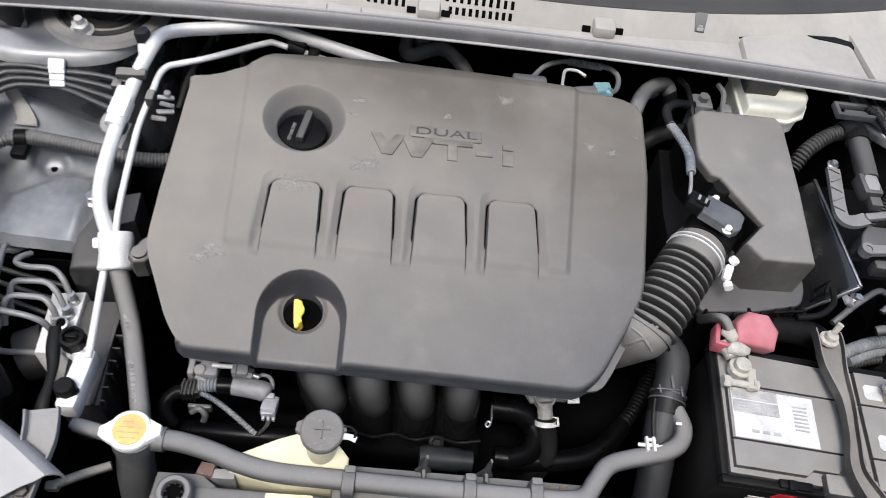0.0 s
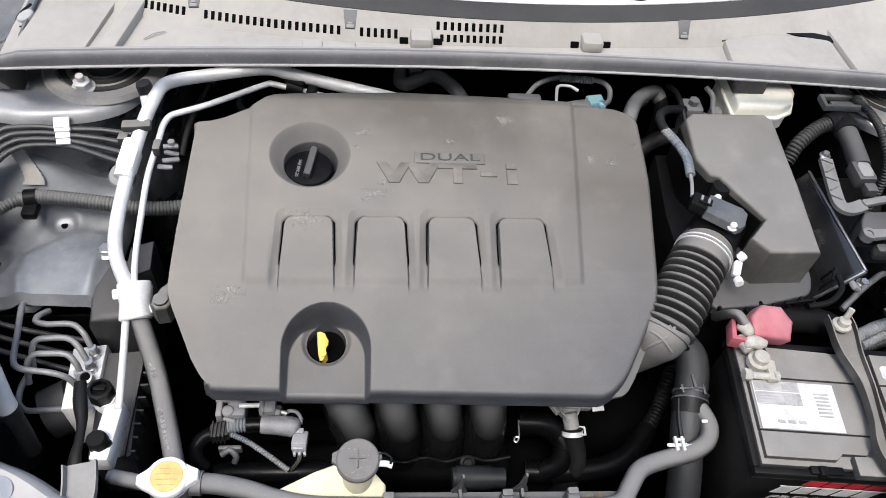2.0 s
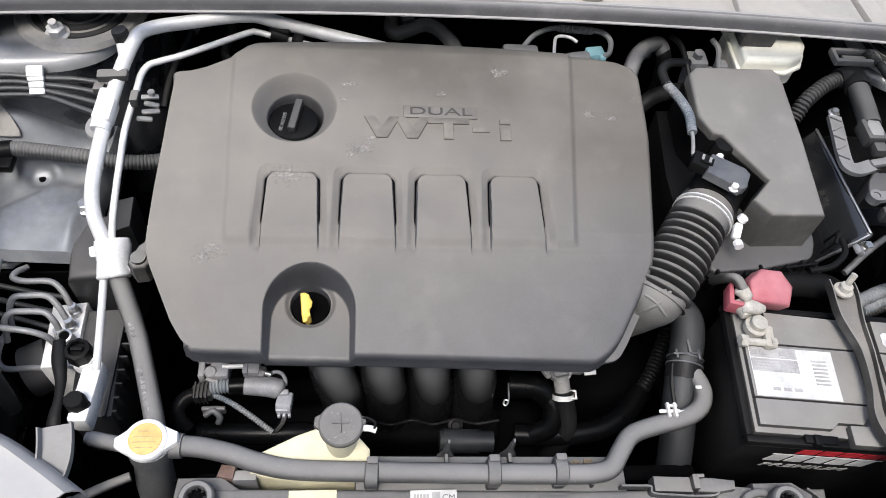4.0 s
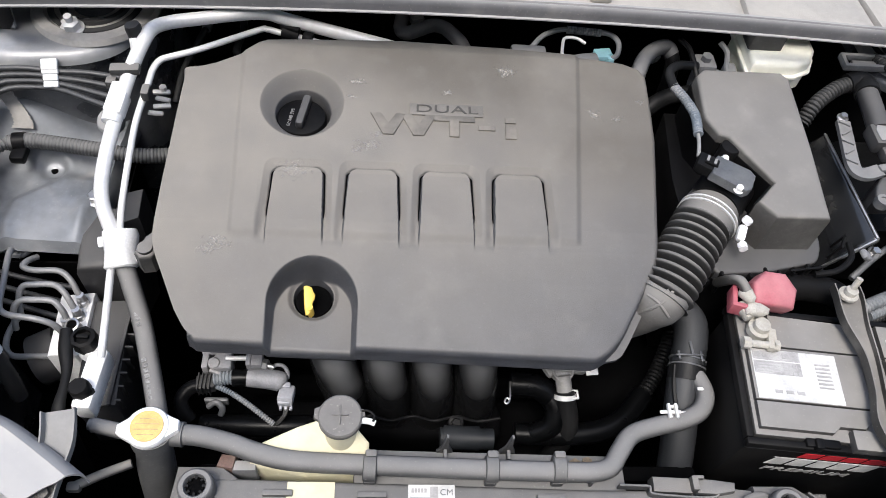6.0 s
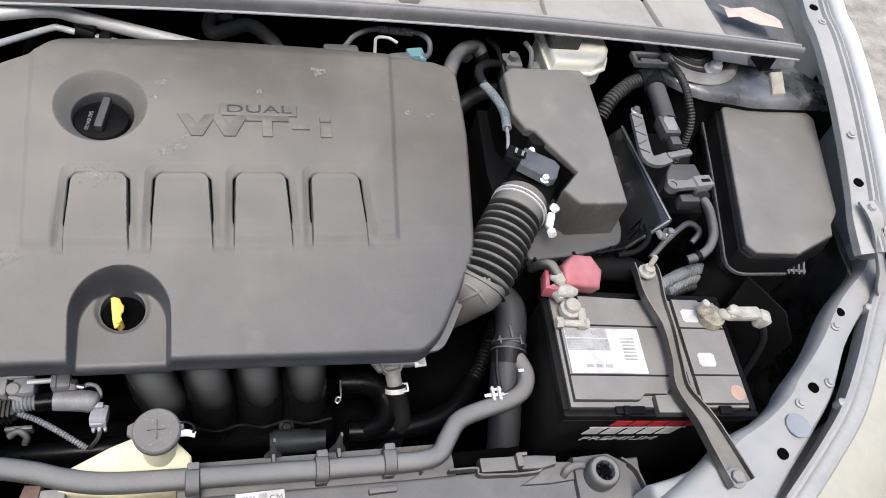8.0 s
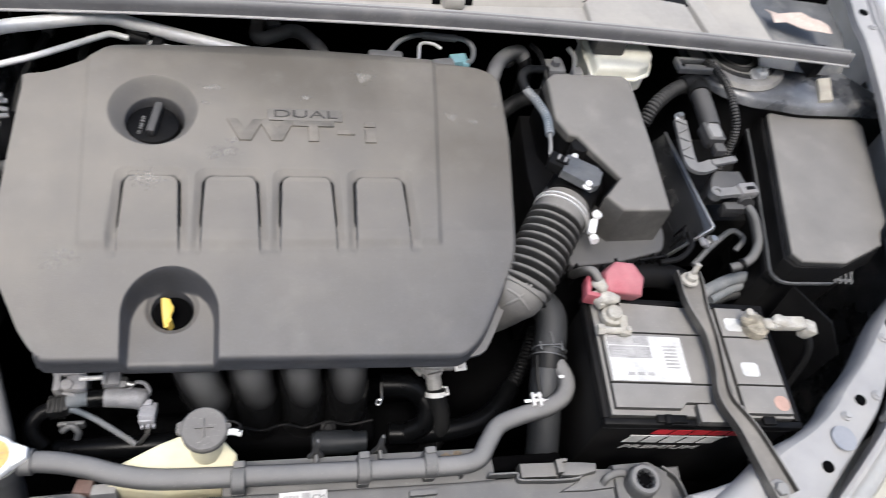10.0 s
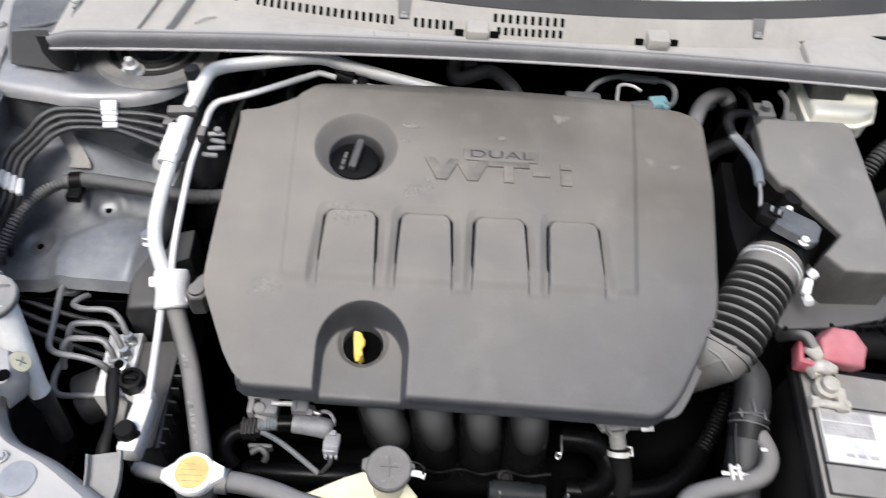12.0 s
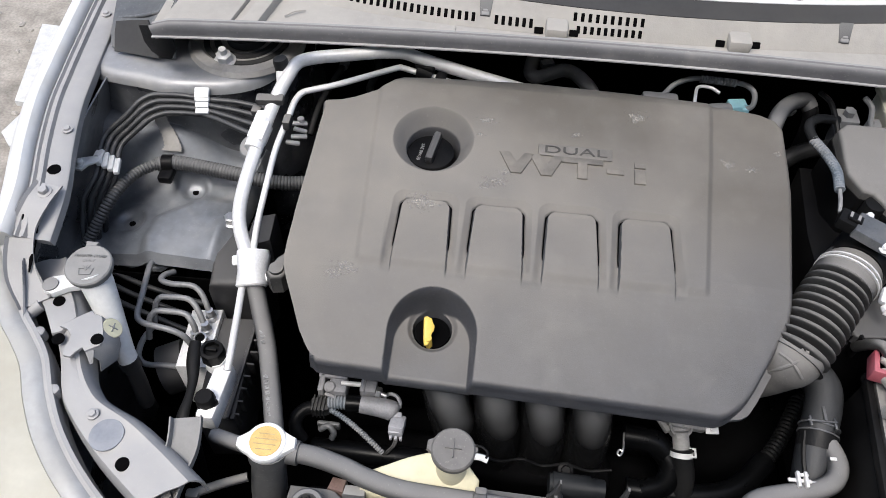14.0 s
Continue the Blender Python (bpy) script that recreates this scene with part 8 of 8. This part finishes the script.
part("dry_twig", tube([(-0.318, 0.918, 0.947), (-0.308, 0.928, 0.948), (-0.296, 0.934, 0.947)], 0.0009, 6), M_COWL, cowl)
side = part("cowl_end_plate", sheet([[(-0.585, 1.15, 0.90), (-0.52, 1.15, 0.905), (-0.465, 1.15, 0.925)], [(-0.575, 1.0, 0.89), (-0.52, 1.0, 0.898), (-0.47, 1.0, 0.925)], [(-0.565, 0.945, 0.880), (-0.515, 0.94, 0.888), (-0.472, 0.93, 0.92)], [(-0.563, 0.93, 0.866), (-0.51, 0.92, 0.868), (-0.472, 0.915, 0.868)]], 0.003), M_ENDPLATE, body, "scuffed slate panel")
part("end_tab", sheet([[(-0.500, 0.905, 0.925), (-0.485, 0.897, 0.932), (-0.468, 0.890, 0.938), (-0.452, 0.888, 0.940)], [(-0.497, 0.900, 0.905), (-0.480, 0.890, 0.905), (-0.462, 0.882, 0.906), (-0.450, 0.882, 0.925)], [(-0.490, 0.897, 0.894), (-0.473, 0.886, 0.893), (-0.458, 0.880, 0.898), (-0.449, 0.880, 0.912)]], 0.002), M_BLACK, side, "torn black rubber flap")
side2 = part("cowl_end_plate", flip(sheet([[(-0.600, 1.15, 0.90), (-0.53, 1.15, 0.902), (-0.46, 1.15, 0.910), (-0.39, 1.15, 0.915)], [(-0.585, 1.0, 0.89), (-0.53, 1.0, 0.895), (-0.46, 1.0, 0.905), (-0.39, 1.0, 0.912)], [(-0.575, 0.955, 0.880), (-0.53, 0.95, 0.888), (-0.46, 0.93, 0.90), (-0.39, 0.92, 0.908)], [(-0.570, 0.94, 0.866), (-0.53, 0.93, 0.868), (-0.46, 0.915, 0.885), (-0.39, 0.905, 0.900)]], 0.003)), M_ENDPLATE, body, "scuffed slate panel")
part("end_tab", prism([(0.752, 0.885), (0.768, 0.888), (0.775, 0.915), (0.750, 0.915)], 0.90, 0.936, 0.002), M_BLACK, side2)
part("end_flap", sheet([[(-0.556, 0.949, 0.893), (-0.530, 0.947, 0.899), (-0.505, 0.938, 0.908)], [(-0.556, 0.936, 0.884), (-0.528, 0.934, 0.886), (-0.498, 0.924, 0.893)], [(-0.553, 0.916, 0.871), (-0.524, 0.912, 0.872), (-0.488, 0.905, 0.874)]], 0.002), M_SLATE, side, "dull folded plastic flap")
part("panel_crease", tube([(-0.562, 0.966, 0.8855), (-0.530, 0.964, 0.8935), (-0.500, 0.962, 0.904)], 0.0025, 8), M_ENDPLATE, side)
part("panel_boss", lathe([(0.0115, -0.006), (0.0110, 0.002), (0.0095, 0.0035), (0.0, 0.004)], (-0.4775, 0.986, 0.922), (-0.4, 0, 1), 22), M_BODY, side)
part("boss_groove", tube([(-0.474, 1.005, 0.926), (-0.485, 0.999, 0.919), (-0.489, 0.988, 0.916), (-0.484, 0.975, 0.9165), (-0.478, 0.966, 0.9185)], 0.0032, 8), M_BLACK, side, "dark groove")
part("panel_slot", tube([(-0.474, 0.962, 0.9205), (-0.476, 0.950, 0.9185), (-0.486, 0.943, 0.9115), (-0.497, 0.945, 0.905)], 0.0028, 8), M_BLACK, side, "dark slot")
leaf = thing("leaf_scrap", (0.72, 0.92, 0.95), "pinkish brown dry leaf scrap on the cowl", "leaf")
part("blade", sheet([[(0.690 + 0.017 * i, 0.937 - 0.003 * i + 0.015 * j + 0.003 * math.sin(2.1 * i + j), 0.951 + 0.003 * math.sin(1.3 * i + 2 * j)) for i in range(6)] for j in range(3)], 0.0006), M_PINK, leaf)

tape = thing("masking_tape", (0.807, 0.894, 0.868), "short faded beige tape strip on the strut tower", "tape")
part("strip", prism([(0.805, 0.917), (0.829, 0.921), (0.809, 0.872), (0.786, 0.870)], 0.862, 0.8728, 0.0006), M_TAPE, tape)
rear = thing("bulkhead_hose", (-0.29, 0.98, 0.76), "thin dark hoses hanging in front of the bulkhead", "hose")
part("hose", tube([(-0.279, 1.050, 0.785), (-0.286, 1.020, 0.782), (-0.297, 0.978, 0.778), (-0.304, 0.946, 0.770), (-0.309, 0.915, 0.755)], 0.0048, 10), M_LOOM, rear)
part("hose", tube([(-0.236, 1.062, 0.785), (-0.231, 1.040, 0.780), (-0.238, 1.004, 0.770), (-0.216, 0.988, 0.765)], 0.0055, 10), M_LOOM, rear)
part("hose_end", lathe([(0.0065, -0.006), (0.0072, 0.0), (0.0065, 0.006)], (-0.281, 1.038, 0.784), (-0.1, -1, -0.1), 12), M_CONN, rear)

# ---- stains on the cover ----
def stain_patch(x, y, r, rnd):
    """Thin ragged film that thins out towards its rim."""
    w = [rnd.uniform(0, 6.3) for _ in range(3)]
    v, f = [], []
    for k, d in enumerate((0.02, 0.35, 0.7, 1.0)):
        for i in range(20):
            t = i * math.pi / 10
            q = r * d * (1 + 0.35 * math.sin(2 * t + w[0]) + 0.2 * math.sin(3 * t + w[1]) + 0.1 * math.sin(7 * t + w[2]))
            px, py = x + 1.2 * q * math.cos(t), y + 0.7 * q * math.sin(t)
            v.append((px, py, float(cover_z(np.array([px]), np.array([py]))[0]) + 0.0004))
            if k:
                f.append((20 * k - 20 + i, 20 * k + i, 20 * k + (i + 1) % 20, 20 * k - 20 + (i + 1) % 20))
    return v, f


rng = random.Random(4)
for x, y, r, n in ((-0.061, 0.846, 0.006, 7), (-0.070, 0.823, 0.005, 5), (0.046, 0.835, 0.005, 7), (-0.035, 0.772, 0.005, 6), (-0.045, 0.757, 0.008, 8), (-0.058, 0.752, 0.006, 5), (0.117, 0.872, 0.009, 8), (0.225, 0.816, 0.006, 6), (0.252, 0.812, 0.005, 5),
                   (-0.128, 0.724, 0.012, 8), (-0.200, 0.635, 0.008, 6), (-0.213, 0.628, 0.006, 5), (0.285, 0.84, 0.004, 4)):
    film = part("dried_stain", stain_patch(x, y, r * 1.9, rng), M_STAIN, cover, "small pale dried stain")
    fade = film.data.attributes.new("fade", "FLOAT", "POINT")
    for p in film.data.vertices:
        at = p.co + ORIGIN[cover]
        fade.data[p.index].value = max(0.0, 1 - math.hypot((at.x - x) / 1.2, (at.y - y) / 0.7) / (r * 1.9))

# ---- seams and marks on the wheel-house walls ----
weld = []
for k, (x, y, z, w) in enumerate(spline([(-0.490, 0.8585, 0.838, 0.0070), (-0.489, 0.8590, 0.815, 0.0075), (-0.4865, 0.8585, 0.799, 0.0080), (-0.480, 0.8515, 0.790, 0.0085), (-0.476, 0.8440, 0.7805, 0.0100), (-0.478, 0.8400, 0.7745, 0.0120)], 5)):
    jag = 0.0018 * (k % 2)
    weld.append([(x - w - jag, y, z), (x, y - 0.0015, z + 0.0015), (x + w + jag, y + 0.001, z)])
part("weld_flange", sheet(weld, 0.002), M_TOWERDUST, body, "dusty spot-welded flange")
for c in ((-0.454, 0.8685, 0.776), (-0.386, 0.8685, 0.776)):
    part("plug_hole", lathe([(0.005, -0.001), (0.005, 0.003), (0.003, 0.004), (0.0, 0.004)], c, (0, -1, 0), 12), M_BLACK, body)

# ---- dry leaf crumbs behind the radiator support ----
M_CRUMB = mat("dry_leaf_crumbs", (0.20, 0.155, 0.105), 0.9, vary=0.4, scale=120)
rng = random.Random(8)
for cx, cy, cz in ((0.186, 0.436, 0.7245), (0.214, 0.428, 0.7235), (0.226, 0.438, 0.7235), (0.201, 0.439, 0.7240)):
    a, w = rng.uniform(0, 6.3), rng.uniform(0.006, 0.010)
    ring = [(cx + w * (0.6 + 0.4 * rng.random()) * math.cos(a + k * 1.05), cy + 0.7 * w * (0.6 + 0.4 * rng.random()) * math.sin(a + k * 1.05)) for k in range(6)]
    solo("dry_leaf", prism(ring, cz - 0.0025, cz + 0.0015, 0.0004), M_CRUMB, (cx, cy, cz), "small brown dry leaf bit on the radiator support", "leaf", "dry leaves")

# ---- things moved along the camera's sight lines and sized to fit its view ----
def view_fit(ob, shift, size):
    """Shifts a thing, and sizes it about its base, to hold its outline in the camera's view."""
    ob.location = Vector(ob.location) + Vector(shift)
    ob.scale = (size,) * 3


view_fit(vvt, (-0.0093, 0.0233, -0.0521), 1.0643)
view_fit(therm, (0.0185, 0.0300, -0.0697), 1.0861)
view_fit(bh, (0.0261, 0.0330, -0.0863), 1.0949)
view_fit(hh, (0.0016, 0.0216, -0.0200), 1.0289)
view_fit(absu, (-0.0233, 0.0296, -0.0649), 1.0763)
view_fit(maf, (-0.0136, -0.0188, 0.0237), 0.9666)
view_fit(air, (-0.0191, -0.0247, 0.0318), 0.9607)
view_fit(duct, (-0.0094, -0.0126, 0.0210), 0.9719)
view_fit(maf_wire, (-0.0068, -0.0111, 0.0129), 0.9823)
view_fit(mc, (-0.0138, -0.0205, 0.0187), 0.9737)
view_fit(sen, (-0.0090, -0.0279, 0.0251), 0.9646)
view_fit(ecu, (-0.0135, -0.0136, 0.0202), 0.9773)
view_fit(cowl, (0.0075, 0.0219, -0.0626), 1.0415)
view_fit(upper_cowl, (0.0075, 0.0219, -0.0626), 1.0415)
view_fit(screen, (0.0075, 0.0219, -0.0626), 1.0415)
view_fit(wiper, (0.0134, 0.0343, -0.0218), 1.0415)
view_fit(leaf, (0.0313, 0.0310, -0.0232), 1.0415)
view_fit(recv, (-0.0118, 0.0239, -0.0310), 1.0413)
